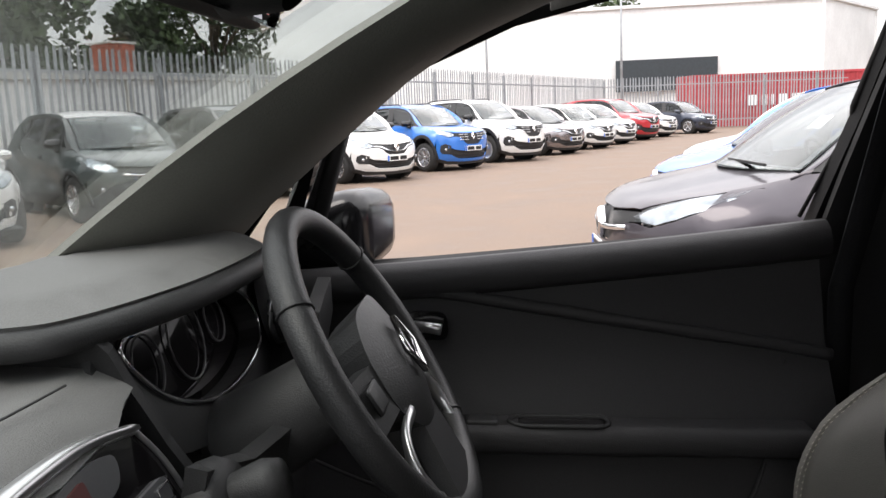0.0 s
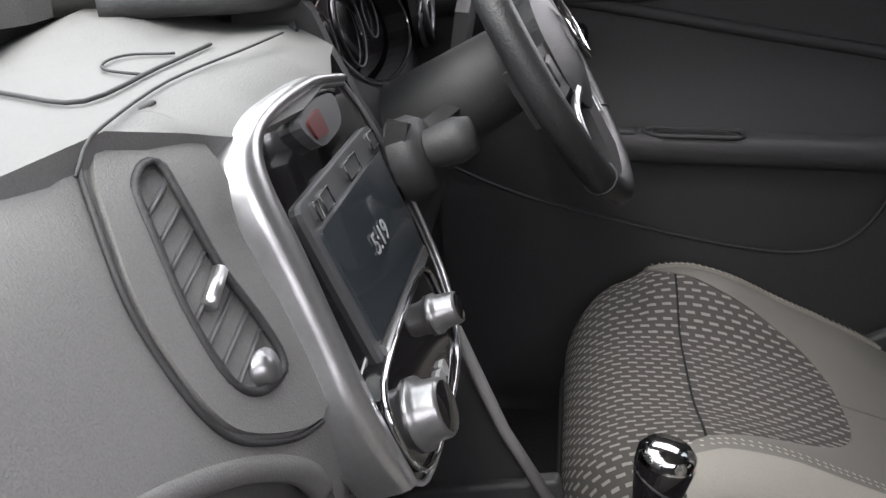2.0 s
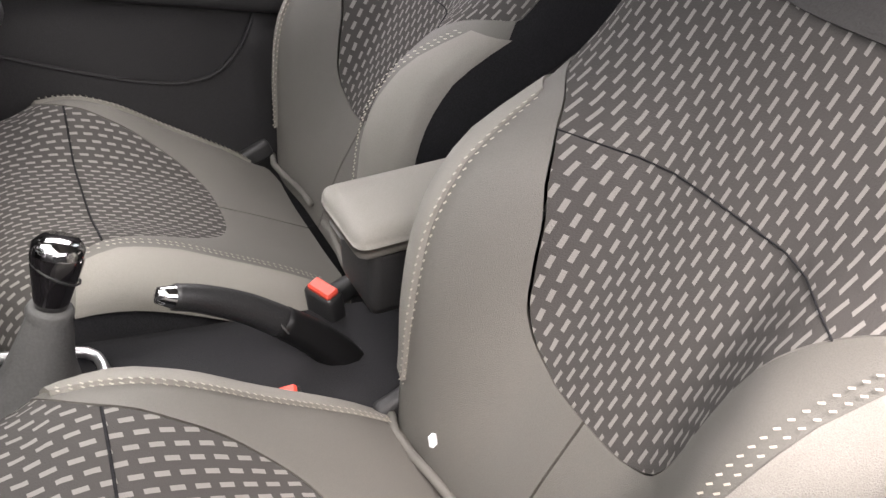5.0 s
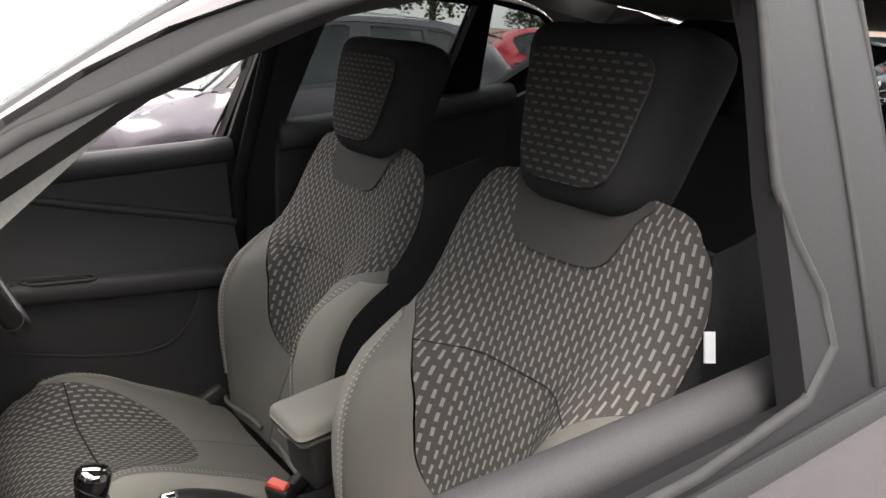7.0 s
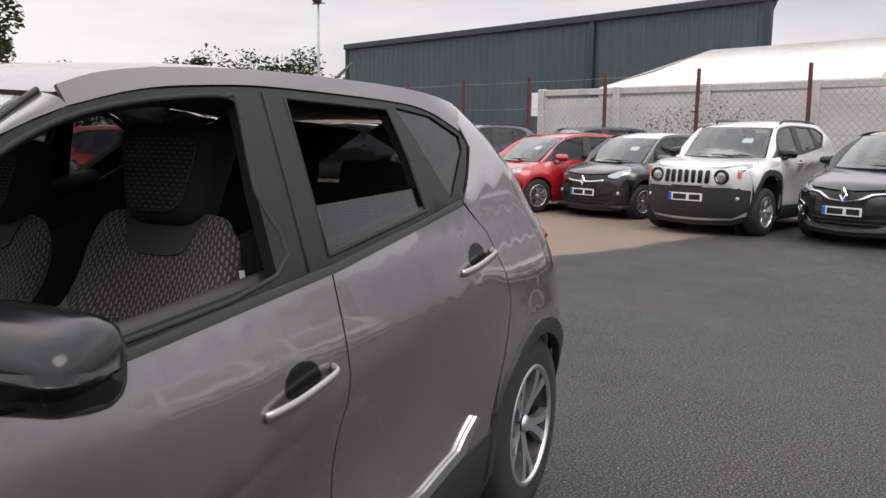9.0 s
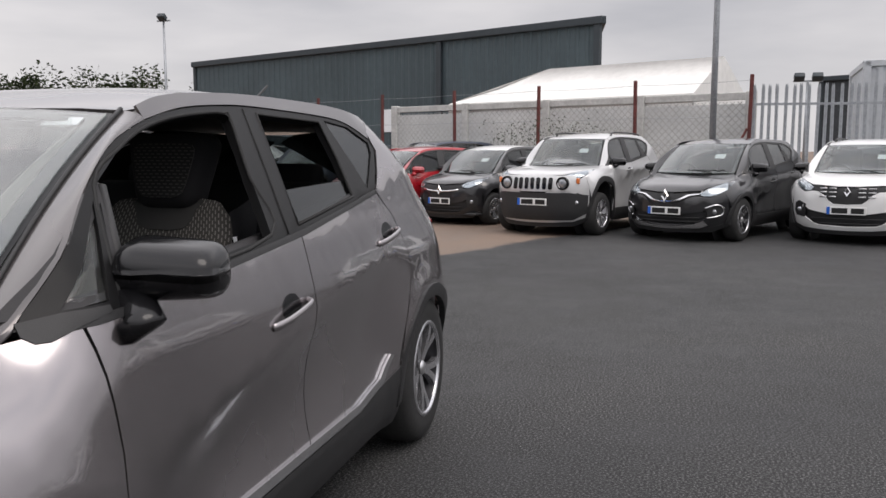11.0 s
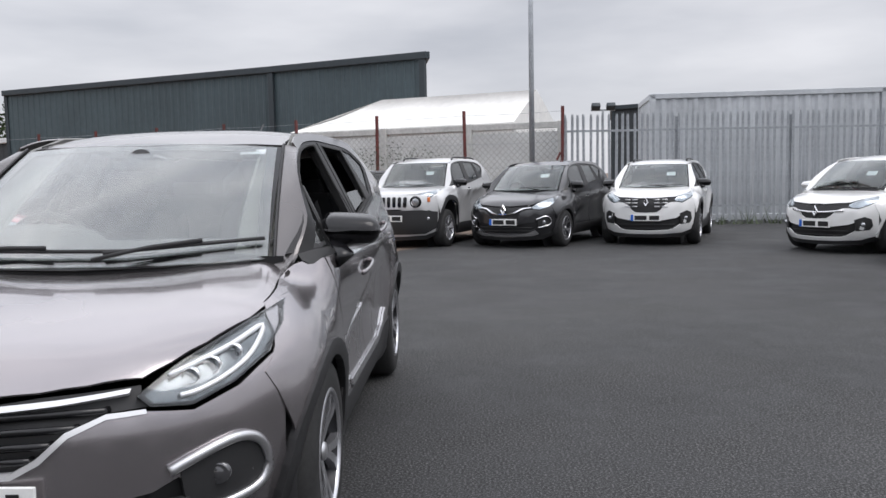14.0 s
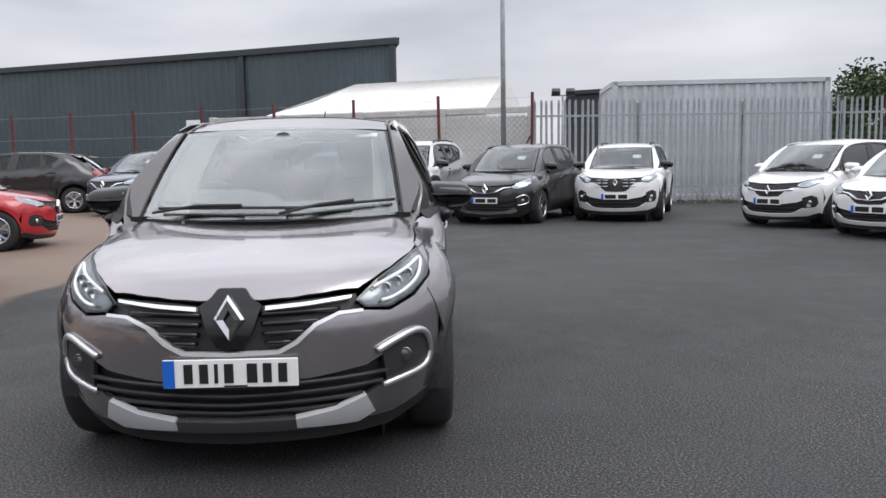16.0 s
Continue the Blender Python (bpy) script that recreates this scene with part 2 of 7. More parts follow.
def skin(name, loop, fn, mat, parent=None, holes=(), step=0.06, thick=0.006, away=(0, 0, 0.7), face=None, label="", lift=0.0):
    """A shell over a flat outline, bent onto a surface fn(u, v), with real thickness and edges."""
    loops = [resample([Vector(p) for p in lp], step) for lp in (loop, *holes)]
    pts, edges = [], []
    for lp in loops:
        a = len(pts)
        pts += lp
        edges += [(a + i, a + (i + 1) % len(lp)) for i in range(len(lp))]
    us, vs = [p[0] for p in loops[0]], [p[1] for p in loops[0]]
    u, nb = min(us) + step * 0.5, len(pts)
    row = 0
    while u < max(us):
        v = min(vs) + step * (0.5 if row % 2 else 0.9)
        while v < max(vs):
            if all((p[0] - u) ** 2 + (p[1] - v) ** 2 > (step * 0.45) ** 2 for p in pts[:nb]):
                pts.append(Vector((u, v)))
            v += step
        u += step
        row += 1
    vv, ee, ff = delaunay_2d_cdt([Vector((p[0], p[1])) for p in pts], edges, [], 2, 1e-6)[:3]
    if holes:
        def within(lp, x, y):
            ins, j = False, len(lp) - 1
            for i in range(len(lp)):
                if (lp[i][1] > y) != (lp[j][1] > y) and x < (lp[j][0] - lp[i][0]) * (y - lp[i][1]) / (lp[j][1] - lp[i][1]) + lp[i][0]:
                    ins = not ins
                j = i
            return ins
        ff = [f for f in ff if not any(within(lp, sum(vv[i][0] for i in f) / len(f), sum(vv[i][1] for i in f) / len(f)) for lp in loops[1:])]
    co = [Vector(fn(p[0], p[1])) for p in vv]
    nor = [Vector() for _ in co]
    tot, mid = Vector(), Vector()
    for f in ff:
        a, b, c = (co[i] for i in f[:3])
        w = (b - a).cross(c - a)
        ctr = (a + b + c) / 3
        mid += ctr * w.length
        for i in f:
            nor[i] += w
    area = sum(((co[f[1]] - co[f[0]]).cross(co[f[2]] - co[f[0]])).length for f in ff) or 1
    mid /= area
    aim = (Vector(face) - mid) if face is not None else (mid - Vector(away))
    tot = Vector()
    for f in ff:
        tot += (co[f[1]] - co[f[0]]).cross(co[f[2]] - co[f[0]])
    flip = tot.dot(aim) < 0
    for x in nor:
        x.normalize()
        if flip:
            x.negate()
    bm = bmesh.new()
    uvl = bm.loops.layers.uv.new("flat")
    top = [bm.verts.new(c + q * lift) for c, q in zip(co, nor)]
    low = [bm.verts.new(c + q * (lift - thick)) for c, q in zip(co, nor)]
    used = {}
    for f in ff:
        f = list(f)
        if flip:
            f.reverse()
        try:
            g = bm.faces.new([top[i] for i in f])
            for lp, i in zip(g.loops, f):
                lp[uvl].uv = (vv[i][0], vv[i][1])
            bm.faces.new([low[i] for i in reversed(f)])
        except ValueError:
            continue
        for a, b in zip(f, f[1:] + f[:1]):
            used[(a, b)] = used.get((a, b), 0) + 1
    for (a, b) in list(used):
        if (b, a) not in used:
            g = bm.faces.new((top[b], top[a], low[a], low[b]))
            for e in g.edges:
                e.smooth = False
    for v in [v for v in bm.verts if not v.link_faces]:
        bm.verts.remove(v)
    ob = mesh_object(name, bm, mat, parent, label)
    # shading follows the curved surface itself, not its triangles
    def slope(p):
        e = 0.004
        a, b, c, d = (Vector(fn(p[0] + i * e, p[1] + j * e)) for i, j in ((1, 0), (-1, 0), (0, 1), (0, -1)))
        return (a - b).cross(c - d)
    fine = []
    for p, q in zip(vv, nor):
        w = slope(p)
        w = w.normalized() if w.length > 1e-12 else q
        w = -w if w.dot(q) < 0 else w
        fine.append(w if w.dot(q) > 0.75 else q)
    by_place = {}
    for c, q, w in zip(co, nor, fine):
        by_place[tuple(round(x, 5) for x in c + q * lift)] = w
        by_place[tuple(round(x, 5) for x in c + q * (lift - thick))] = -w
    loops = []
    for f in ob.data.polygons:
        for i in f.vertices:
            w = by_place.get(tuple(round(x, 5) for x in ob.data.vertices[i].co))
            loops.append(w if w is not None and w.dot(f.normal) > 0.5 else f.normal.copy())
    ob.data.normals_split_custom_set(loops)
    return ob


def tube(name, pts, r, mat, parent=None, closed=False, sides=8, label="", flat=1.0, up=(0, 0, 1), taper=None):
    """A rod along a line; flat squeezes it across 'up'."""
    pts = [Vector(p) for p in pts]
    bm = bmesh.new()
    rings, c = [], len(pts)
    for i, p in enumerate(pts):
        a = pts[(i - 1) % c] if closed or i > 0 else p
        b = pts[(i + 1) % c] if closed or i < c - 1 else p
        t = (b - a).normalized()
        s = t.cross(Vector(up))
        if s.length < 1e-3:
            s = t.cross(Vector((1, 0, 0)))
        s.normalize()
        w = s.cross(t).normalized()
        rr = r * (taper(i / max(c - 1, 1)) if taper else 1.0)
        rings.append([bm.verts.new(p + s * math.cos(2 * math.pi * j / sides) * rr * flat + w * math.sin(2 * math.pi * j / sides) * rr) for j in range(sides)])
    for i in range(c if closed else c - 1):
        for j in range(sides):
            bm.faces.new((rings[i][j], rings[i][(j + 1) % sides], rings[(i + 1) % c][(j + 1) % sides], rings[(i + 1) % c][j]))
    if not closed:
        bm.faces.new(list(reversed(rings[0])))
        bm.faces.new(rings[-1])
    bmesh.ops.recalc_face_normals(bm, faces=bm.faces)
    return mesh_object(name, bm, mat, parent, label)


def block(name, size, m, mat, parent=None, bevel=0.01, seg=2, label="", shape=None):
    """A box with worn, rounded edges; shape(v) may push its points about."""
    bm = bmesh.new()
    bmesh.ops.create_cube(bm, size=1.0)
    for v in bm.verts:
        v.co = Vector((v.co.x * size[0], v.co.y * size[1], v.co.z * size[2]))
        if shape:
            v.co = Vector(shape(v.co))
    if bevel:
        bmesh.ops.bevel(bm, geom=list(bm.edges), offset=bevel, segments=seg, affect="EDGES", profile=0.6)
    for v in bm.verts:
        v.co = (m @ v.co) if m is not None else v.co
    return mesh_object(name, bm, mat, parent, label, smooth=bevel > 0 and seg > 1)


def lathe(name, profile, m, mat, parent=None, sides=24, label=""):
    """A turned body: (radius, height) pairs round the z axis of m."""
    bm = bmesh.new()
    rings = []
    for r, h in profile:
        if r < 1e-5:
            rings.append([bm.verts.new(m @ Vector((0, 0, h)))])
        else:
            rings.append([bm.verts.new(m @ Vector((r * math.cos(2 * math.pi * j / sides), r * math.sin(2 * math.pi * j / sides), h))) for j in range(sides)])
    for a, b in zip(rings, rings[1:]):
        for j in range(sides):
            q = [a[j % len(a)], a[(j + 1) % len(a)], b[(j + 1) % len(b)], b[j % len(b)]]
            q = list(dict.fromkeys(q))
            if len(q) > 2:
                bm.faces.new(q)
    bmesh.ops.recalc_face_normals(bm, faces=bm.faces)
    return mesh_object(name, bm, mat, parent, label)


def bars(name, m, widths, height, mat, parent=None, depth=0.002):
    """Illegible print: upright bars, side by side on the plane of m (x along, z up, facing -y of m)."""
    bm = bmesh.new()
    x = -sum(w for w in widths) / 2
    for i, w in enumerate(widths):
        if i % 2 == 0:
            g = bmesh.ops.create_cube(bm, size=1.0)
            for v in g["verts"]:
                v.co = m @ Vector((x + w / 2 + v.co.x * w, v.co.y * depth, v.co.z * height))
        x += w
    return mesh_object(name, bm, mat, parent, smooth=False)

# ---- motor cars: x ahead, y to the car's left, z up from the road ----
XF = pchip([(0.16, 2.00), (0.28, 2.07), (0.45, 2.115), (0.62, 2.115), (0.72, 2.085), (0.80, 2.03), (0.88, 1.93), (0.95, 1.80), (1.05, 1.60)])
XR = pchip([(0.18, -1.84), (0.38, -1.96), (0.60, -1.99), (0.85, -1.95), (1.02, -1.88), (1.15, -1.76), (1.28, -1.62), (1.42, -1.47), (1.52, -1.34)])
WLOW = pchip([(0.16, 0.79), (0.28, 0.845), (0.48, 0.872), (0.72, 0.892), (0.88, 0.884), (1.05, 0.850), (1.15, 0.824)])
WNOSE = pchip([(0.16, 0.79), (0.28, 0.845), (0.48, 0.872), (0.70, 0.886), (0.82, 0.868), (0.90, 0.815), (0.96, 0.74), (1.02, 0.66), (1.10, 0.60)])
BELT = pchip([(1.0, 1.035), (0.58, 1.055), (-0.05, 1.105), (-0.50, 1.160), (-0.85, 1.215), (-1.2, 1.28)])
HOOD = pchip([(2.07, 0.745), (1.95, 0.835), (1.80, 0.885), (1.60, 0.935), (1.35, 0.985), (1.10, 1.035), (0.9, 1.06)])
ROOF = pchip([(0.61, 1.466), (0.42, 1.508), (0.15, 1.552), (-0.25, 1.578), (-0.75, 1.570), (-1.2, 1.530), (-1.62, 1.465)])


def half_width(x, z):
    """The half width of the body at x and height z."""
    b = BELT(min(max(x, -1.2), 1.0))
    if z > b:
        cabin = WLOW(b) - 0.50 * (z - b) - 0.12 * (z - b) ** 2
    else:
        cabin = WLOW(z)
    nose = WNOSE(z)
    w = cabin + (nose - cabin) * ease(0.92, 1.27, x)
    # hollow in the lower doors, swelling over the wheels
    crease = 0.835 - 0.15 * min(max(x, -0.9), 0.8)
    t = min(max((crease - z) / (crease - 0.38), 0.0), 1.0)
    w -= 0.060 * math.sin(math.pi * t ** 0.85) * (t / (t + 0.06)) * ease(-1.08, -0.55, x) * (1 - ease(0.45, 1.0, x))
    for ax in (1.303, -1.303):
        d = math.hypot(x - ax, z - 0.335)
        w += 0.020 * math.exp(-((d - 0.40) / 0.09) ** 2)
    return w


def side_at(x, z):
    w = half_width(x, z)
    xf, xr = XF(z), XR(z)
    if x > xf - 0.75:
        t = min((x - xf + 0.75) / 0.75, 0.999)
        w *= (1 - t ** 2.3) ** (1 / 2.3)
    if x < xr + 0.50:
        t = min((xr + 0.50 - x) / 0.50, 0.999)
        w *= (1 - t ** 2.6) ** (1 / 2.6)
    return w


def front_at(y, z):
    w = WNOSE(z)
    return XF(z) - 0.75 + 0.75 * (1 - min(abs(y) / w, 0.999) ** 2.3) ** (1 / 2.3)


def nose_height(x, y):
    """The height at which the nose's skin passes over (x, y)."""
    lo, hi = 0.55, 1.25
    if x < 1.0:
        return 1.25
    for _ in range(18):
        mid = (lo + hi) / 2
        if front_at(y, mid) > x:
            lo = mid
        else:
            hi = mid
    return lo


def rear_at(y, z):
    w = WLOW(min(z, 1.1)) - 0.42 * max(z - 1.1, 0)
    return XR(z) + 0.50 - 0.50 * (1 - min(abs(y) / w, 0.999) ** 2.6) ** (1 / 2.6)


WING_TOP = pchip([(1.0, 1.024), (1.12, 1.002), (1.2, 0.977), (1.35, 0.944), (1.5, 0.917), (1.6, 0.888)])
WING_EDGE = pchip([(x, side_at(x, WING_TOP(x))) for x in (1.0, 1.08, 1.16, 1.24, 1.32, 1.40, 1.48, 1.56)])


class Body:
    """The body's surfaces, stretched to another car's measures."""
    def __init__(self, xs=None, zs=None, w=1.0):
        self.xs, self.zs, self.w = xs, zs, w
    def q(self, x, y, z):
        if self.xs:
            x = float(np.interp(x, (-2.0, -1.303, -0.03, 0.47, 1.12, 1.303, 2.12), self.xs))
        if self.zs:
            z = float(np.interp(z, (0.0, 0.335, 0.76, 1.08, 1.58), self.zs))
        return Vector((x, y * self.w, z))
    def side(self, s, out=0.0):
        return lambda x, z: self.q(x, s * (side_at(x, z) + out), z)
    def front(self, out=0.0):
        return lambda y, z: self.q(front_at(y, z) + out, y, z)
    def rear(self, out=0.0):
        return lambda y, z: self.q(rear_at(y, z) - out, y, z)
    def hood(self, out=0.0):
        def f(x, y):
            k = min(x, 1.56)
            base = HOOD(x) - (HOOD(k) - WING_TOP(k)) * (abs(y) / WING_EDGE(k)) ** 2.4 + 0.004 * math.exp(-((abs(y) - 0.46) / 0.11) ** 2) * ease(2.0, 1.6, x)
            nose = nose_height(x, y) + 0.003
            h = min(max(0.5 + 0.5 * (base - nose) / 0.03, 0.0), 1.0)
            return self.q(x, y, base * (1 - h) + nose * h - 0.03 * h * (1 - h) + out)
        return f
    def screen(self, out=0.0):
        def f(y, v):
            k = 0.185 * (y / 0.62) ** 2
            return self.q(1.325 - 0.745 * v - k * (1 - 0.45 * v) + out * 0.5, y, 1.022 + 0.455 * v + 0.028 * math.sin(math.pi * v) - 0.012 * (y / 0.62) ** 2 + out)
        return f
    def roof(self, out=0.0):
        return lambda x, y: self.q(x, y, ROOF(x) - 0.042 * (abs(y) / 0.6) ** 2.6 + out)


def mirrored(half):
    return [tuple(p) for p in half] + [(-p[0], p[1]) for p in reversed(half) if abs(p[0]) > 1e-6]


def arc(cx, cz, r, a, b, n=14):
    return [(cx + r * math.cos(radians(a + (b - a) * i / n)), cz + r * math.sin(radians(a + (b - a) * i / n))) for i in range(n + 1)]


WING = [(0.99, 0.36), (0.985, 0.42)] + arc(1.303, 0.335, 0.385, 155, 25) + [(1.70, 0.62), (1.74, 0.74), (1.66, 0.80), (1.565, 0.885), (1.50, 0.915), (1.35, 0.942), (1.20, 0.975), (1.12, 1.00), (1.00, 1.022), (0.975, 0.75)]
FRONT_DOOR = [(0.984, 0.36), (0.969, 0.75), (0.993, 1.022), (0.58, 1.05), (0.25, 1.075), (-0.027, 1.098), (-0.030, 0.75), (-0.03, 0.36)]
REAR_DOOR = [(-0.036, 0.36), (-0.036, 0.75), (-0.033, 1.100), (-0.30, 1.132), (-0.60, 1.170), (-0.79, 1.197), (-0.93, 1.10), (-1.03, 0.95), (-1.05, 0.85), (-1.00, 0.735), (-0.945, 0.62), (-0.90, 0.50), (-0.885, 0.36)]
QUARTER = [(-0.897, 0.36), (-0.912, 0.48)] + arc(-1.303, 0.335, 0.385, 30, 150, 12) + [(-1.66, 0.62), (-1.74, 0.74), (-1.80, 0.88), (-1.68, 1.04), (-1.60, 1.18), (-1.46, 1.34), (-1.34, 1.44), (-1.20, 1.482), (-1.08, 1.496), (-0.99, 1.44), (-0.995, 1.36), (-0.90, 1.275), (-0.80, 1.200), (-0.938, 1.10), (-1.038, 0.95), (-1.058, 0.85), (-1.008, 0.735), (-0.953, 0.62)]
def flat_line(pts):
    return [(p.x, p.y) for p in rounded(pts, 4, False)]


SILL_LINE = [(1.09, 1.024), (0.95, 1.168), (0.82, 1.280), (0.65, 1.385), (0.484, 1.442), (0.30, 1.480), (0.10, 1.499), (-0.15, 1.507), (-0.64, 1.495), (-0.84, 1.470), (-0.975, 1.412)]
PILLAR_LINE = flat_line(SILL_LINE[:5])
RAIL = flat_line(SILL_LINE[4:]) + flat_line([(-1.07, 1.502), (-0.75, 1.538), (-0.2, 1.546), (0.15, 1.532), (0.36, 1.510), (0.486, 1.478)])
FRAME = [(1.09, 1.018), (0.58, 1.052), (-0.05, 1.102), (-0.50, 1.157), (-0.78, 1.197), (-0.90, 1.285), (-0.985, 1.365)] + flat_line([(x, z - 0.005) for x, z in reversed(SILL_LINE)])[:-1]
FRONT_WINDOW = [(0.885, 1.058), (0.150, 1.113), (0.105, 1.28), (0.032, 1.462), (0.06, 1.475), (0.14, 1.474), (0.336, 1.453), (0.497, 1.420), (0.64, 1.366), (0.785, 1.283)]
DRIVER_WINDOW = [(0.885, 1.046), (0.040, 1.094), (0.005, 1.28), (-0.018, 1.462), (0.02, 1.475)] + FRONT_WINDOW[5:]
TRIANGLE = [(1.015, 1.048), (0.922, 1.054), (0.812, 1.254)]
REAR_WINDOW = [(-0.045, 1.128), (-0.57, 1.190), (-0.595, 1.335), (-0.597, 1.470), (-0.15, 1.482)]
QUARTER_GLASS = [(-0.735, 1.212), (-0.94, 1.352), (-0.962, 1.395), (-0.83, 1.457), (-0.650, 1.477)]
BONNET = [(1.300, 0.0), (1.245, 0.35), (1.13, 0.62), (1.075, 0.72)] + [(x, WING_EDGE(x) - 0.005) for x in (1.10, 1.18, 1.26, 1.34, 1.42, 1.50)] + [(front_at(y, z) - 0.006, y) for y, z in ((0.762, 0.925), (0.70, 0.888), (0.62, 0.842), (0.55, 0.800), (0.49, 0.768), (0.36, 0.763), (0.24, 0.758), (0.12, 0.756), (0.06, 0.760), (0.0, 0.762))]
LAMP = [(0.485, 0.735), (0.56, 0.800), (0.70, 0.880), (0.765, 0.915), (0.79, 0.860), (0.775, 0.790), (0.71, 0.735), (0.62, 0.695), (0.52, 0.705)]
BUMPER = [(0.0, 0.545), (0.19, 0.552), (0.26, 0.590), (0.33, 0.655), (0.42, 0.692), (0.50, 0.695), (0.62, 0.680), (0.72, 0.722), (0.785, 0.785), (0.81, 0.74), (0.822, 0.62), (0.815, 0.45), (0.80, 0.30), (0.62, 0.225), (0.30, 0.205), (0.0, 0.20)]
GRILLE = [(0.0, 0.765), (0.07, 0.765), (0.12, 0.728), (0.24, 0.742), (0.48, 0.755), (0.485, 0.735), (0.51, 0.700), (0.42, 0.694), (0.33, 0.657), (0.26, 0.592), (0.19, 0.554), (0.0, 0.547)]
INTAKE = [(0.0, 0.435), (0.30, 0.440), (0.52, 0.470), (0.58, 0.500), (0.63, 0.470), (0.60, 0.385), (0.50, 0.33), (0.40, 0.285), (0.0, 0.270)]
FOG = [(0.585, 0.535), (0.70, 0.575), (0.765, 0.545), (0.775, 0.45), (0.74, 0.395), (0.60, 0.38)]
TAIL_LAMP = [(0.50, 0.96), (0.62, 1.05), (0.76, 1.06), (0.80, 0.98), (0.77, 0.86), (0.62, 0.86)]


def wheel(parent, x, y, r, s, style, step):
    """A wheel: treaded tyre and a spoked rim."""
    w = thing("wheel", "", "")
    w.parent = parent
    m = Matrix.Translation((x, y, r)) @ Euler((radians(-90 * s), 0, 0)).to_matrix().to_4x4()
    k, n = r / 0.335, (40 if step < 0.08 else 20)
    t = 0.11
    lathe("tyre", [(0.216 * k, -t), (0.25 * k, -t - 0.006), (0.30 * k, -t), (0.325 * k, -t * 0.8), (0.334 * k, -t * 0.45), (0.335 * k, 0), (0.334 * k, t * 0.45), (0.325 * k, t * 0.8), (0.30 * k, t), (0.25 * k, t + 0.006), (0.216 * k, t)], m, RUBBER, w, n)
    if style == "steel":
        lathe("rim", [(0.218 * k, t), (0.20 * k, t - 0.01), (0.12 * k, t - 0.04), (0.07 * k, t - 0.01), (0.0, t)], m, SATIN, w, n)
        return
    lathe("rim", [(0.218 * k, t), (0.205 * k, t + 0.004), (0.198 * k, t - 0.015), (0.19 * k, -t), (0.0, -t * 0.6)], m, DARK_ALLOY if style == "two" else SATIN, w, n)
    lathe("rim_edge", [(0.219 * k, t + 0.002), (0.212 * k, t + 0.007), (0.203 * k, t + 0.005), (0.200 * k, t - 0.006)], m, ALLOY, w, n)
    for i in range(5):
        a = 2 * math.pi * i / 5 + 0.3
        for da in (-0.16, 0.16):
            bm = bmesh.new()
            tip, root = a + da * 1.5, a + da * 0.7
            sec = []
            for rad, ang, hw, h in ((0.03, root, 0.016, t - 0.03), (0.10, root, 0.014, t - 0.018), (0.15, (root + tip) / 2, 0.016, t - 0.008), (0.20, tip, 0.022, t - 0.004)):
                c = Vector((math.cos(ang), math.sin(ang), 0))
                o = Vector((-c.y, c.x, 0))
                sec.append([bm.verts.new(m @ (c * rad * k + o * hw * k * e + Vector((0, 0, h - d)))) for e, d in ((-1, 0), (1, 0), (1, 0.03), (-1, 0.03))])
            for p, q in zip(sec, sec[1:]):
                for e in range(4):
                    bm.faces.new((p[e], p[(e + 1) % 4], q[(e + 1) % 4], q[e]))
            bmesh.ops.recalc_face_normals(bm, faces=bm.faces)
            mesh_object("spoke", bm, ALLOY, w, smooth=False)
    lathe("hub_cap", [(0.0, t - 0.012), (0.028 * k, t - 0.014), (0.034 * k, t - 0.024)], m, SATIN, w, 12)


def number_plate(parent, body, z, letters, back=False):
    p = body.front(0.012)(0, z) if not back else body.rear(0.012)(0, z)
    s = -1 if back else 1
    m = Matrix.Translation(p) @ Euler((0, 0, radians(90 if not back else -90))).to_matrix().to_4x4()
    plate = block("number_plate", (0.525, 0.010, 0.113), m, PLATE_WHITE, parent, 0.003, 1)
    block("country_band", (0.045, 0.004, 0.109), m @ Matrix.Translation((-0.238, -0.0065, 0)), PLATE_BLUE, plate, 0)
    x = 0.02 - sum(letters) / 2
    for i, w in enumerate(letters):
        if i % 2 == 0:
            block("print_bar", (w, 0.004, 0.076), m @ Matrix.Translation((x + w / 2, -0.006, 0)), INK, plate, 0)
        x += w
    return plate


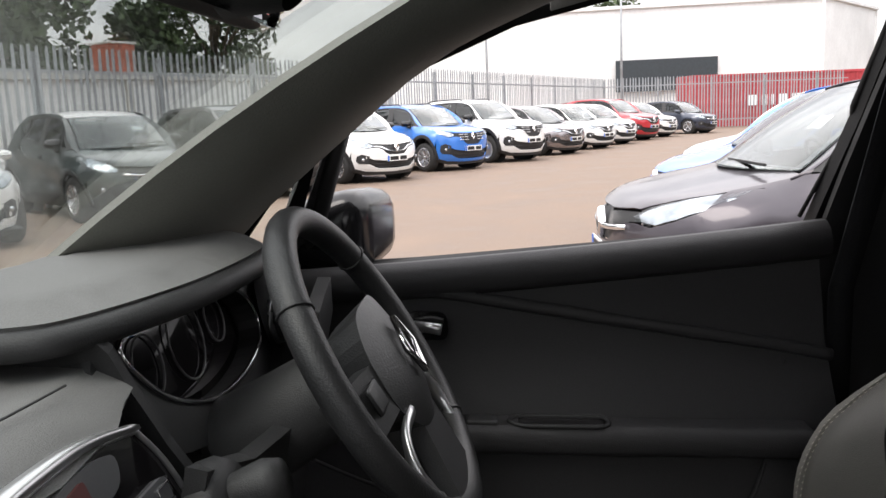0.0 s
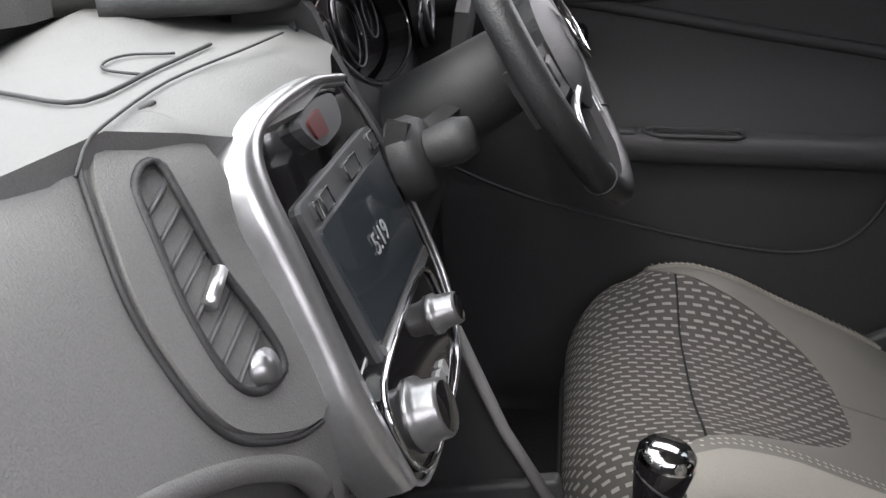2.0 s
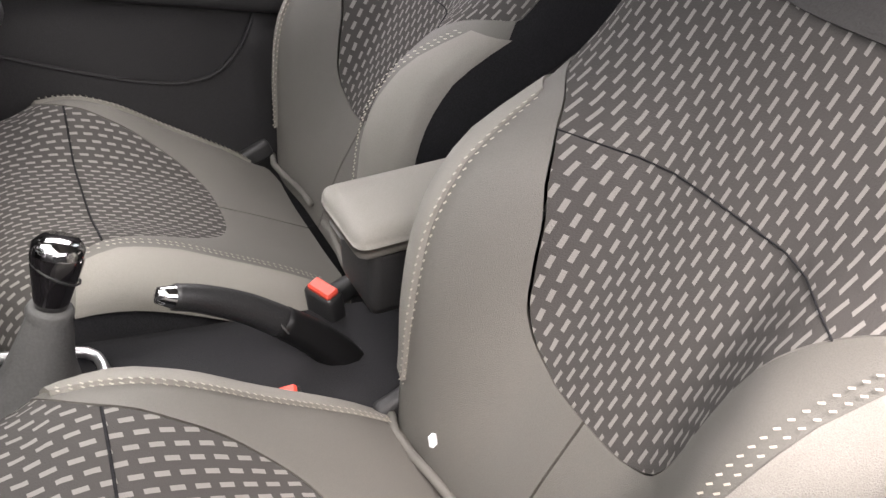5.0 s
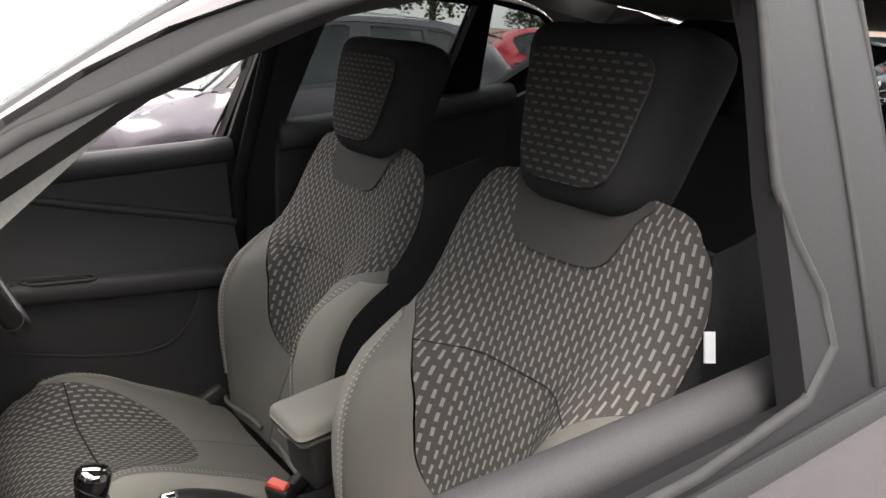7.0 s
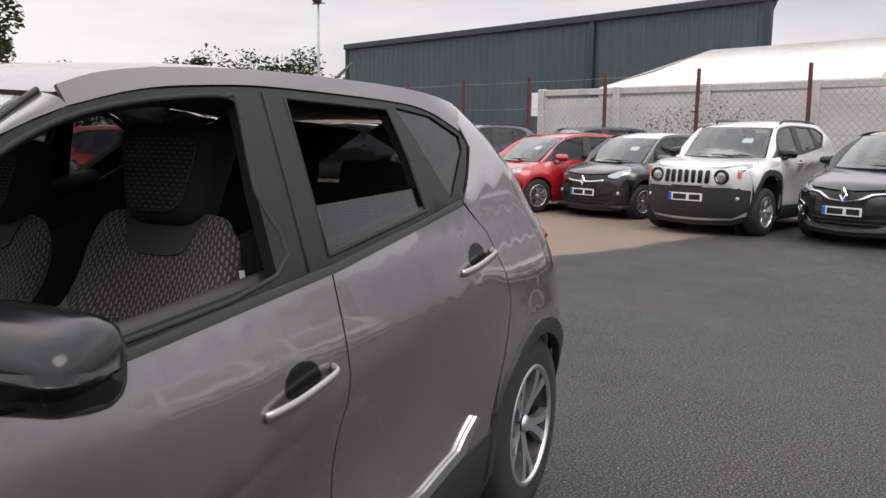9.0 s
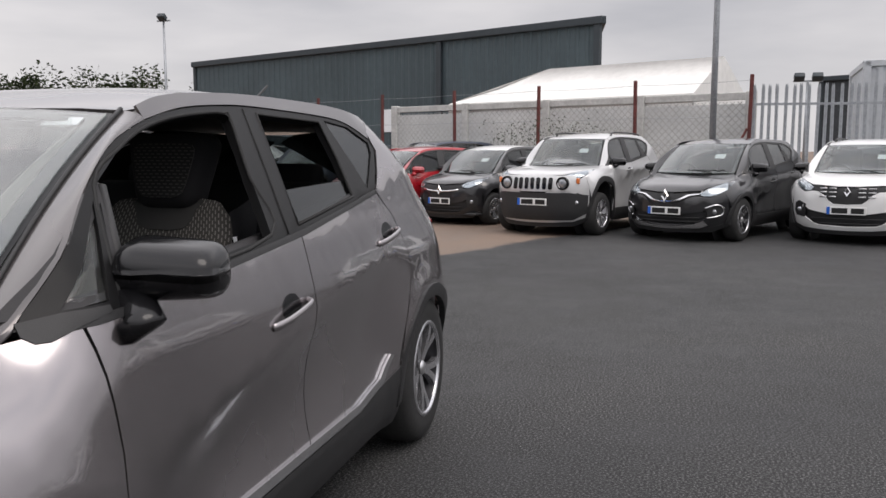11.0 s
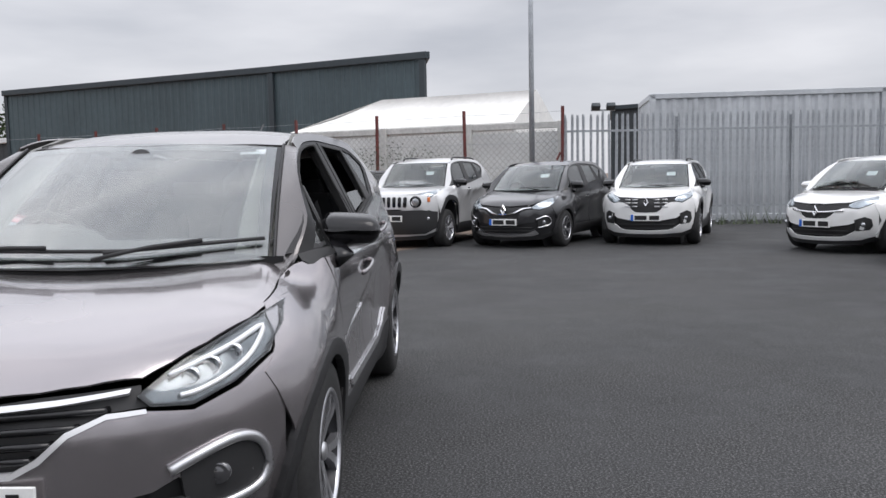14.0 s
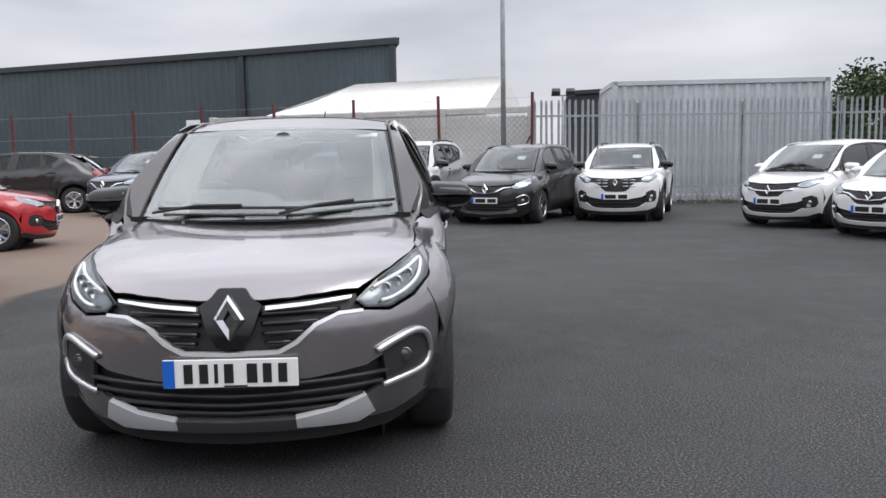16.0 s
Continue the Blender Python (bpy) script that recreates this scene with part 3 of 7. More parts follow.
def make_car(name, label, mat, body, m, r=0.335, style="plain", step=0.12, hero=False, face="wide", rails=False, group="parked cars", plate_bars=True, low=None, roof_mat=None, clad=True):
    """A car with doors, glass, lamps, wheels and mirrors. Returns its root."""
    car = thing(name, label, "car", m, group)
    low = low or PLASTIC
    roof_mat = roof_mat or mat
    t = 0.008
    B = body
    def put(n, loop, fn, mt, **kw):
        kw.setdefault("step", step)
        kw.setdefault("thick", t)
        return skin(n, loop, fn, mt, kw.pop("parent", car), **kw)
    ctr = B.q(0, 0, 0.75)
    for s in (1, -1):
        put("front_wing", WING, B.side(s), mat, away=ctr)
        fd = put("front_door", FRONT_DOOR, B.side(s), mat, away=ctr)
        rd = put("rear_door", REAR_DOOR, B.side(s), mat, away=ctr)
        put("rear_quarter", QUARTER, B.side(s), mat, away=ctr)
        put("roof_rail_panel", RAIL, B.side(s), roof_mat if hero else mat, away=ctr)
        put("window_frame", FRAME, B.side(s, -0.004), FRAME_BLACK if hero else PLASTIC, holes=(FRONT_WINDOW if s > 0 or not hero else DRIVER_WINDOW, TRIANGLE, REAR_WINDOW, QUARTER_GLASS), away=ctr, thick=0.03)
        put("corner_glass", TRIANGLE, B.side(s, -0.012), GLASS if hero else TINT, away=ctr, thick=0.004)
        put("quarter_glass", QUARTER_GLASS, B.side(s, -0.010), TINT, away=ctr, thick=0.004)
        if not hero:
            put("door_glass", FRONT_WINDOW, B.side(s, -0.012), TINT, away=ctr, thick=0.004)
            put("door_glass", REAR_WINDOW, B.side(s, -0.012), TINT, away=ctr, thick=0.004)
        elif s > 0:
            put("door_glass", [(-0.040, 1.112), (-0.585, 1.180), (-0.592, 1.250), (-0.085, 1.235)], B.side(s, -0.016), TINT, away=ctr, thick=0.004, label="half lowered tinted pane")
        else:
            put("door_glass", REAR_WINDOW, B.side(s, -0.012), TINT, away=ctr, thick=0.004)
        # belt moulding, sill and wheel arch trims
        put("belt_moulding", [(1.06, 1.008), (0.58, 1.046), (-0.05, 1.095), (-0.50, 1.150), (-0.79, 1.190), (-0.78, 1.208), (-0.50, 1.168), (-0.05, 1.114), (0.58, 1.064), (1.06, 1.026)] if s > 0 or not hero else [(1.06, 1.000), (0.58, 1.030), (-0.05, 1.078), (-0.05, 1.094), (0.58, 1.046), (1.06, 1.018)], B.side(s, 0.004), PLASTIC, away=ctr, thick=0.014)
        put("sill", [(0.93, 0.20), (0.93, 0.385), (-0.45, 0.385), (-0.80, 0.43), (-0.92, 0.46), (-0.93, 0.20)], B.side(s, 0.006 if clad else 0.0), low if clad else mat, away=ctr, thick=0.02)
        for ax, a, b in ((1.303, -8, 188), (-1.303, -8, 188)):
            put("arch_trim", arc(ax, 0.335, 0.415 if clad else 0.392, a, b, 18) + arc(ax, 0.335, 0.355, b, a, 18), B.side(s, 0.010 if clad else 0.002), low if clad else mat, away=ctr, thick=0.03, step=max(step * 0.7, 0.05))
            put("wheel_well", arc(ax, 0.335, 0.40, 0, 360, 20)[:-1], lambda x, z, s=s: B.q(x, s * 0.56, z), PLASTIC, face=B.q(ax, s * 3, 0.3), step=0.3)
            bm = bmesh.new()
            ring = [[bm.verts.new(B.q(px, s * yy, pz)) for px, pz in arc(ax, 0.335, 0.37, -10, 190, 12)] for yy in (0.56, 0.845)]
            for i in range(12):
                bm.faces.new((ring[0][i], ring[0][i + 1], ring[1][i + 1], ring[1][i]))
            mesh_object("arch_liner", bm, PLASTIC, car)
        for parent, hx, hz in ((fd, 0.155, 0.885), (rd, -0.815, 1.017)):
            pts = [B.side(s, o)(hx + dx, hz + dx * -0.16) for dx, o in ((0.122, 0.000), (0.105, 0.012), (0.04, 0.026), (-0.06, 0.030), (-0.10, 0.024), (-0.115, 0.002))]
            tube("door_handle", rounded(pts, 3, False), 0.0125, mat, parent, flat=0.60, sides=8)
            put("handle_cup", [(hx - 0.01 + 0.065 * math.cos(q), hz + 0.012 + (0.045 if math.sin(q) > 0 else 0.030) * math.sin(q)) for q in np.linspace(0, 6.28, 13)[:-1]], B.side(s, 0.001), GLOSS_BLACK, parent=parent, away=ctr, thick=0.002, step=0.05)
        # door mirror on its foot
        p = B.side(s, 0.05)(0.85, 1.082)
        def mirror_form(v, s=s):
            k = 1.0 - 0.35 * max(v.x, 0) / 0.07
            return (v.x - (0.05 * abs(v.y) / 0.12), v.y, v.z * k * (1.0 - 0.22 * (v.y * s > 0)) + 0.008)
        hm = block("mirror_housing", (0.150, 0.240, 0.178), Matrix.Translation(p) @ pose(0, 0.035 * s, 0.012, 0, 0, 8 * s), GLOSS_BLACK if (hero or clad) else mat, car, 0.062, 5, shape=mirror_form)
        block("mirror_pane", (0.004, 0.17, 0.10), Matrix.Translation(p) @ pose(-0.083, 0.03 * s, 0.012, 0, 0, 8 * s), MIRROR, hm, 0.01, 1)
        tube("mirror_foot", [B.side(s, -0.01)(0.90, 0.985), B.side(s, 0.03)(0.88, 1.01), p + Vector((0, -0.04 * s, -0.03))], 0.032, GLOSS_BLACK if (hero or clad) else mat, hm, flat=1.5, sides=8)
        if hero:
            put("mirror_base", [(1.086, 1.034), (1.090, 1.010), (1.078, 0.996), (1.055, 0.997), (0.995, 1.020), (0.935, 1.036), (0.935, 1.050), (1.02, 1.046)], B.side(s, 0.006), PLASTIC, away=ctr, thick=0.01)
            put("sill_strip", [(0.55, 0.395), (-0.45, 0.395), (-0.72, 0.43), (-0.83, 0.52), (-0.805, 0.53), (-0.69, 0.455), (-0.45, 0.422), (0.55, 0.422)], B.side(s, 0.014), CHROME, away=ctr, thick=0.012, label="bright chrome sill strip")
        for ax in (1.303, -1.303):
            c = B.q(ax, s * 0.775, 0)
            wheel(car, c.x, c.y, r, s, style, step)
    put("bonnet", BONNET + [(x, -y) for x, y in reversed(BONNET[1:-1])], B.hood(), mat, away=B.q(1.5, 0, 0))
    ws = [(0.64, 0.02), (0.555, 0.97), (0.3, 0.995), (0, 1.0), (-0.3, 0.995), (-0.555, 0.97), (-0.64, 0.02), (-0.3, 0.0), (0, 0.0), (0.3, 0.0)]
    put("windscreen", ws, B.screen(), SCREEN_GLASS if hero else GLASS_CAR, away=B.q(0, 0, 0.6), thick=0.005, step=max(step, 0.08))
    inner = [(0.595, 0.06), (0.52, 0.925), (0.3, 0.945), (0, 0.95), (-0.3, 0.945), (-0.52, 0.925), (-0.595, 0.06), (-0.3, 0.07), (0, 0.075), (0.3, 0.07)]
    put("screen_band", [(0.640, 0.05), (0.578, 0.985), (0.3, 1.015), (0, 1.02), (-0.3, 1.015), (-0.578, 0.985), (-0.640, 0.05), (-0.3, 0.0), (0, -0.01), (0.3, 0.0)], B.screen(-0.006), GLOSS_BLACK, holes=(inner,), away=B.q(0, 0, 0.6), thick=0.004, step=max(step, 0.08))
    tube("scuttle", [B.hood(0.0)(1.288 - 0.20 * (y / 0.66) ** 2, y) for y in np.linspace(-0.58, 0.58, 9)], 0.012, PLASTIC, car, flat=1.4)
    rf = [(0.59, 0.0), (0.545, 0.35), (0.45, 0.562), (0.15, 0.590), (-0.4, 0.60), (-1.0, 0.592), (-1.45, 0.565), (-1.60, 0.48), (-1.65, 0.0)]
    put("roof", rf + [(x, -y) for x, y in reversed(rf[1:-1])], B.roof(), roof_mat, away=B.q(0, 0, 0.7), step=max(step, 0.1), thick=0.02)
    # pillars beside the windscreen
    for s in (1, -1):
        def pillar(u, v, s=s):
            z = 1.024 + 0.418 * v
            a = B.screen(-0.002)(s * (0.662 - 0.086 * v), v)
            c = B.side(s, 0.001)(float(np.interp(z, [0.974] + [p[1] for p in PILLAR_LINE], [1.20] + [p[0] for p in PILLAR_LINE])), z)
            return a.lerp(c, u) + Vector((0.006, s * 0.016, 0.004)) * math.sin(math.pi * u)
        skin("front_pillar", [(0, -0.11), (1, -0.11), (1, 1), (0, 1)], pillar, roof_mat if hero else mat, car, step=0.06 if hero else 0.14, thick=0.02, away=B.q(0, 0, 0.9))
    if rails:
        for s in (1, -1):
            tube("roof_bar", rounded([B.roof(o)(x, s * 0.52) for x, o in ((0.15, 0.0), (0.05, 0.04), (-0.5, 0.05), (-1.05, 0.045), (-1.2, 0.0))], 4, False), 0.014, PLASTIC, car, flat=1.3)
    # rear end
    put("tailgate", mirrored([(0.0, 0.56), (0.55, 0.56), (0.66, 0.80), (0.60, 0.98), (0.68, 1.10), (0.0, 1.12)]), B.rear(), mat, away=ctr)
    put("rear_screen", mirrored([(0.0, 1.11), (0.66, 1.09), (0.60, 1.40), (0.0, 1.44)]), B.rear(-0.003), TINT, away=ctr, thick=0.005)
    put("rear_bumper", mirrored([(0.0, 0.22), (0.60, 0.24), (0.80, 0.34), (0.84, 0.60), (0.80, 0.84), (0.62, 0.82), (0.55, 0.55), (0.0, 0.55)]), B.rear(0.012), mat, away=ctr)
    put("diffuser", mirrored([(0.0, 0.20), (0.60, 0.21), (0.70, 0.33), (0.0, 0.36)]), B.rear(0.022), low, away=ctr)
    for s in (1, -1):
        put("tail_lamp", [(s * y, z) for y, z in TAIL_LAMP], B.rear(0.014), RED_LENS, away=ctr, thick=0.03)
    number_plate(car, B, 0.72, (0.19, 0.05, 0.16), True)
    # nose
    holes = [mirrored(INTAKE)]
    put("front_bumper", mirrored(BUMPER), B.front(), mat, holes=holes if face != "box" else [], away=ctr, thick=0.02)
    put("lower_backing", mirrored([(y * 1.05, z + (0.01 if z > 0.4 else -0.01)) for y, z in INTAKE]), B.front(-0.05), PLASTIC, away=ctr, thick=0.01)
    put("chin", mirrored([(0.0, 0.15), (0.60, 0.16), (0.78, 0.24), (0.80, 0.31), (0.62, 0.235), (0.30, 0.215), (0.0, 0.21)]), B.front(0.006), low, away=ctr, thick=0.03)
    gr = put("grille", mirrored(GRILLE), B.front(-0.03), PLASTIC, away=ctr, thick=0.02)
    for s in (1, -1):
        lamp = put("headlamp", [(s * y, z) for y, z in LAMP], B.front(-0.025), SATIN if hero else HEADLAMP, away=ctr, thick=0.03, step=max(step * 0.6, 0.04))
        put("lamp_lens", [(s * y, z) for y, z in LAMP], B.front(0.006), LENS, parent=lamp, away=ctr, thick=0.004, step=max(step * 0.6, 0.04))
        if not hero:
            put("fog_lamp_bezel", [(s * y, z) for y, z in FOG], B.front(0.006), PLASTIC, away=ctr, thick=0.02)
            lathe("fog_lamp", [(0.0, 0.012), (0.03, 0.010), (0.036, 0.0), (0.036, -0.02)], Matrix.Translation(B.front(0.01)(s * 0.68, 0.47)) @ Euler((0, radians(90), 0)).to_matrix().to_4x4(), HEADLAMP, car, 10)
    if face == "wide":
        put("grille_strip", mirrored([(0.0, 0.60), (0.2, 0.62), (0.36, 0.705), (0.49, 0.725), (0.49, 0.738), (0.34, 0.722), (0.18, 0.64), (0.0, 0.622)]), B.front(0.004), CHROME, parent=gr, away=ctr, thick=0.02)
        badge(B, gr, 0.69, 0.10)
    elif face == "split":
        for zz in (0.635, 0.685, 0.73):
            for sy in (-0.33, -0.2, 0.2, 0.33):
                tube("grille_bar", [B.front(0.004)(sy - 0.05, zz), B.front(0.006)(sy + 0.05, zz)], 0.010, SATIN, gr, sides=6)
        badge(B, gr, 0.69, 0.08)
    elif face == "bar":
        tube("grille_bar", [B.front(0.008)(y, 0.665 - 0.03 * (1 - (y / 0.45) ** 2)) for y in np.linspace(-0.45, 0.45, 9)], 0.016, CHROME, gr, flat=0.6)
        badge(B, gr, 0.65, 0.09)
    elif face == "round":
        for y in (-0.15, -0.05, 0.05, 0.15):
            tube("grille_bar", [B.front(0.0)(y, 0.57), B.front(0.0)(y, 0.75)], 0.008, GLOSS_BLACK, gr, sides=6)
        badge(B, gr, 0.67, 0.10)
    if not hero:
        for zz in (0.32, 0.38):
            tube("intake_bar", [B.front(-0.012)(y, zz) for y in np.linspace(-0.5, 0.5, 7)], 0.008, PLASTIC, car, sides=6)
        if plate_bars:
            number_plate(car, B, 0.475, (0.21, 0.045, 0.17))
    # floor pan, and for the other cars a dark cabin with seats
    block("floor_pan", (3.3, 1.45, 0.06), Matrix.Translation(B.q(0, 0, 0.24)), PLASTIC, car, 0.02, 1)
    if not hero:
        put("cabin_lining", [(1.2, -0.70), (1.2, 0.70), (-1.5, 0.70), (-1.5, -0.70)], lambda x, y: B.q(x, y, 0.84 + 0.05 * ease(0.5, 1.1, x)), DARK_TRIM, away=B.q(0, 0, 0), step=0.4)
        for y in (0.36, -0.36):
            block("front_seat", (0.16, 0.46, 0.62), Matrix.Translation(B.q(0.0, y, 1.08)) @ pose(0, 0, 0, 0, -18, 0), DARK_TRIM, car, 0.06, 2)
            block("head_restraint", (0.09, 0.26, 0.17), Matrix.Translation(B.q(-0.13, y, 1.40)), DARK_TRIM, car, 0.04, 2)
        block("rear_bench", (0.2, 1.2, 0.5), Matrix.Translation(B.q(-0.95, 0, 1.05)) @ pose(0, 0, 0, 0, -20, 0), DARK_TRIM, car, 0.06, 2)
        tube("steering_wheel", [B.q(0.60 + 0.06 * math.sin(a), -0.37 + 0.18 * math.cos(a), 1.0 + 0.16 * math.sin(a)) for a in np.linspace(0, 2 * math.pi, 13)[:-1]], 0.016, DARK_TRIM, car, True, 6)
        block("price_sticker", (0.004, 0.16, 0.10), Matrix.Translation(B.screen(-0.02)(0.30, 0.55)) @ pose(0, 0, 0, 0, -50, 0), PAPER, car, 0)
        block("wiper", (0.02, 0.6, 0.014), Matrix.Translation(B.screen(0.012)(0.25, 0.05)), PLASTIC, car, 0)
    return car


def badge(B, parent, z, size):
    bm = bmesh.new()
    c = B.front(0.022)(0, z)
    a, b = size * 0.62, size
    pts = [(0, b), (a, 0), (0, -b), (-a, 0)]
    out = [bm.verts.new(c + Vector((0.0, y, zz))) for y, zz in pts]
    mid = [bm.verts.new(c + Vector((0.014, y * 0.80, zz * 0.80))) for y, zz in pts]
    inn = [bm.verts.new(c + Vector((0.004, y * 0.36, zz * 0.40))) for y, zz in pts]
    back = [bm.verts.new(c + Vector((-0.03, y, zz))) for y, zz in pts]
    for i in range(4):
        j = (i + 1) % 4
        for p, q in ((back, out), (out, mid), (mid, inn)):
            bm.faces.new((p[i], p[j], q[j], q[i]))
    bmesh.ops.recalc_face_normals(bm, faces=bm.faces)
    mesh_object("badge", bm, CHROME, parent, "plain chrome lozenge badge", smooth=False)


DARK_TRIM = material("dark_cabin_trim", (0.03, 0.03, 0.032), 0.8, grain=0.15, scale=200)
HEADLAMP = material("headlamp_reflector", (0.52, 0.54, 0.56), 0.18, 0.7, grain=0.25, scale=25, stain=0.3, stain_scale=12)
GLASS_CAR = glass("car_windscreen", (0.84, 0.88, 0.87), 1.85)
# ---- the yard: ground, fences, walls, buildings ----
def ground_material():
    """Dark worn asphalt, and an older brown surfacing over part of the yard with a ragged seam."""
    m = bpy.data.materials.new("yard_surface")
    m.use_nodes = True
    n, k = m.node_tree.nodes, m.node_tree.links
    b = n["Principled BSDF"]
    b.inputs["Specular IOR Level"].default_value = 0.28
    c = n.new("ShaderNodeTexCoord")
    def noise_tex(scale, detail=4.0, rough=0.6):
        q = n.new("ShaderNodeTexNoise")
        q.inputs["Scale"].default_value, q.inputs["Detail"].default_value, q.inputs["Roughness"].default_value = scale, detail, rough
        k.new(c.outputs["Object"], q.inputs["Vector"])
        return q.outputs["Fac"]
    def ramp_of(src, stops):
        q = n.new("ShaderNodeValToRGB")
        while len(q.color_ramp.elements) < len(stops):
            q.color_ramp.elements.new(0.5)
        for e, (p, col) in zip(q.color_ramp.elements, stops):
            e.position, e.color = p, (*col, 1)
        k.new(src, q.inputs["Fac"])
        return q.outputs["Color"]
    def blend(kind, fac, a, d):
        q = n.new("ShaderNodeMix")
        q.data_type, q.blend_type = "RGBA", kind
        if isinstance(fac, float):
            q.inputs["Factor"].default_value = fac
        else:
            k.new(fac, q.inputs["Factor"])
        k.new(a, q.inputs[6])
        k.new(d, q.inputs[7])
        return q.outputs[2]
    chips, grit, patch, broad = noise_tex(85.0, 6.0, 0.78), noise_tex(30.0), noise_tex(1.1), noise_tex(0.22)
    dark = ramp_of(chips, ((0.36, (0.006, 0.0061, 0.0063)), (0.50, (0.032, 0.0323, 0.0328)), (0.60, (0.125, 0.125, 0.125)), (0.68, (0.27, 0.27, 0.265))))
    dark = blend("MULTIPLY", 1.0, dark, ramp_of(patch, ((0.3, (0.74, 0.74, 0.75)), (0.7, (1.18, 1.17, 1.15)))))
    dark = blend("MULTIPLY", 1.0, dark, ramp_of(broad, ((0.35, (0.78, 0.79, 0.80)), (0.65, (1.15, 1.15, 1.15)))))
    brown = ramp_of(chips, ((0.30, (0.13, 0.095, 0.072)), (0.55, (0.215, 0.160, 0.125)), (0.72, (0.30, 0.24, 0.20))))
    brown = blend("MULTIPLY", 1.0, brown, ramp_of(patch, ((0.3, (0.80, 0.80, 0.80)), (0.7, (1.12, 1.12, 1.12)))))
    # seam: brown lies to the car's right and behind, past a slanting line
    sep = n.new("ShaderNodeSeparateXYZ")
    k.new(c.outputs["Object"], sep.inputs[0])
    def op(kind, a, d):
        q = n.new("ShaderNodeMath")
        q.operation = kind
        for i, v in enumerate((a, d)):
            if isinstance(v, (int, float)):
                q.inputs[i].default_value = v
            else:
                k.new(v, q.inputs[i])
        return q.outputs[0]
    slope = op("ADD", op("MULTIPLY", sep.outputs["X"], 0.45), op("ADD", sep.outputs["Y"], SEAM))
    edge = op("MINIMUM", op("ADD", sep.outputs["Y"], 3.15), op("MAXIMUM", slope, op("ADD", sep.outputs["X"], 5.0)))
    edge = op("ADD", edge, op("MULTIPLY", noise_tex(0.9, 5.0), 0.7))
    side = n.new("ShaderNodeMapRange")
    side.inputs["From Min"].default_value, side.inputs["From Max"].default_value = 0.38, 0.22
    side.inputs["To Min"].default_value, side.inputs["To Max"].default_value = 0.0, 1.0
    k.new(edge, side.inputs["Value"])
    col = blend("MIX", side.outputs["Result"], dark, brown)
    k.new(col, b.inputs["Base Color"])
    wet = n.new("ShaderNodeMapRange")
    wet.inputs["From Min"].default_value, wet.inputs["From Max"].default_value = 0.35, 0.65
    wet.inputs["To Min"].default_value, wet.inputs["To Max"].default_value = 0.62, 0.92
    k.new(patch, wet.inputs["Value"])
    k.new(wet.outputs["Result"], b.inputs["Roughness"])
    bp = n.new("ShaderNodeBump")
    bp.inputs["Strength"].default_value, bp.inputs["Distance"].default_value = 0.40, 0.003
    k.new(op("ADD", chips, op("MULTIPLY", grit, 0.6)), bp.inputs["Height"])
    k.new(bp.outputs["Normal"], b.inputs["Normal"])
    return m


SEAM = 4.5
bm = bmesh.new()
rows = [[bm.verts.new((x, y, 0.012 * noise.noise(Vector((x * 0.15, y * 0.15, 0))) * (abs(x) + abs(y) > 6))) for y in (-1500, -200, -70, -55, *range(-46, 34, 4), 60, 200, 1500)] for x in (-1500, -200, -70, -55, *range(-46, 34, 4), 60, 200, 1500)]
for a, b in zip(rows, rows[1:]):
    for i in range(len(a) - 1):
        bm.faces.new((a[i], b[i], b[i + 1], a[i + 1]))
tagged(mesh_object("ground", bm, ground_material()), "dark worn asphalt yard with an older brown surfaced part", "ground", kind="structure")

GALV = material("galvanised_steel", (0.36, 0.38, 0.40), 0.5, 0.55, grain=0.15, scale=30, stain=0.2, stain_scale=2.5)
RUST = material("rust_red_paint", (0.12, 0.030, 0.026), 0.7, grain=0.25, scale=30, stain=0.3)
CONCRETE = material("pale_concrete", (0.52, 0.52, 0.50), 0.85, grain=0.12, scale=14, bump=0.25, stain=0.18, stain_scale=1.2)
WHITE_BOARD = material("white_board", (0.66, 0.67, 0.66), 0.7, grain=0.05, scale=8, stain=0.12, stain_scale=0.8)
CANVAS = material("white_canvas", (0.78, 0.77, 0.74), 0.75, grain=0.05, scale=6, stain=0.08, stain_scale=0.6)
BARN_SKIN = material("blue_grey_cladding", (0.060, 0.085, 0.095), 0.5, 0.1, grain=0.08, scale=5, stain=0.15, stain_scale=0.5)
BARN_EDGE = material("dark_grey_flashing", (0.035, 0.045, 0.052), 0.5, 0.1, grain=0.1, scale=6)
WHITE_CLAD = material("white_cladding", (0.74, 0.75, 0.75), 0.55, grain=0.04, scale=5, stain=0.08, stain_scale=0.4)
GREY_BOX = material("light_grey_steel", (0.50, 0.52, 0.54), 0.5, 0.2, grain=0.06, scale=8, stain=0.12, stain_scale=0.7)
DARK_WALL = material("dark_brick_wall", (0.045, 0.05, 0.055), 0.8, grain=0.2, scale=9, stain=0.2)
CONTAINER_RED = material("red_container_paint", (0.40, 0.045, 0.055), 0.55, 0.1, grain=0.1, scale=6, stain=0.2, stain_scale=0.9)
BRICK_RED = material("red_brick", (0.36, 0.10, 0.055), 0.85, grain=0.25, scale=18, bump=0.3, stain=0.2)


def along(a, b):
    """A frame with x from a to b on the ground, z up."""
    a, b = Vector((*a, 0)), Vector((*b, 0))
    d = (b - a)
    return Matrix.Translation(a) @ Matrix.Rotation(math.atan2(d.y, d.x), 4, "Z"), d.length


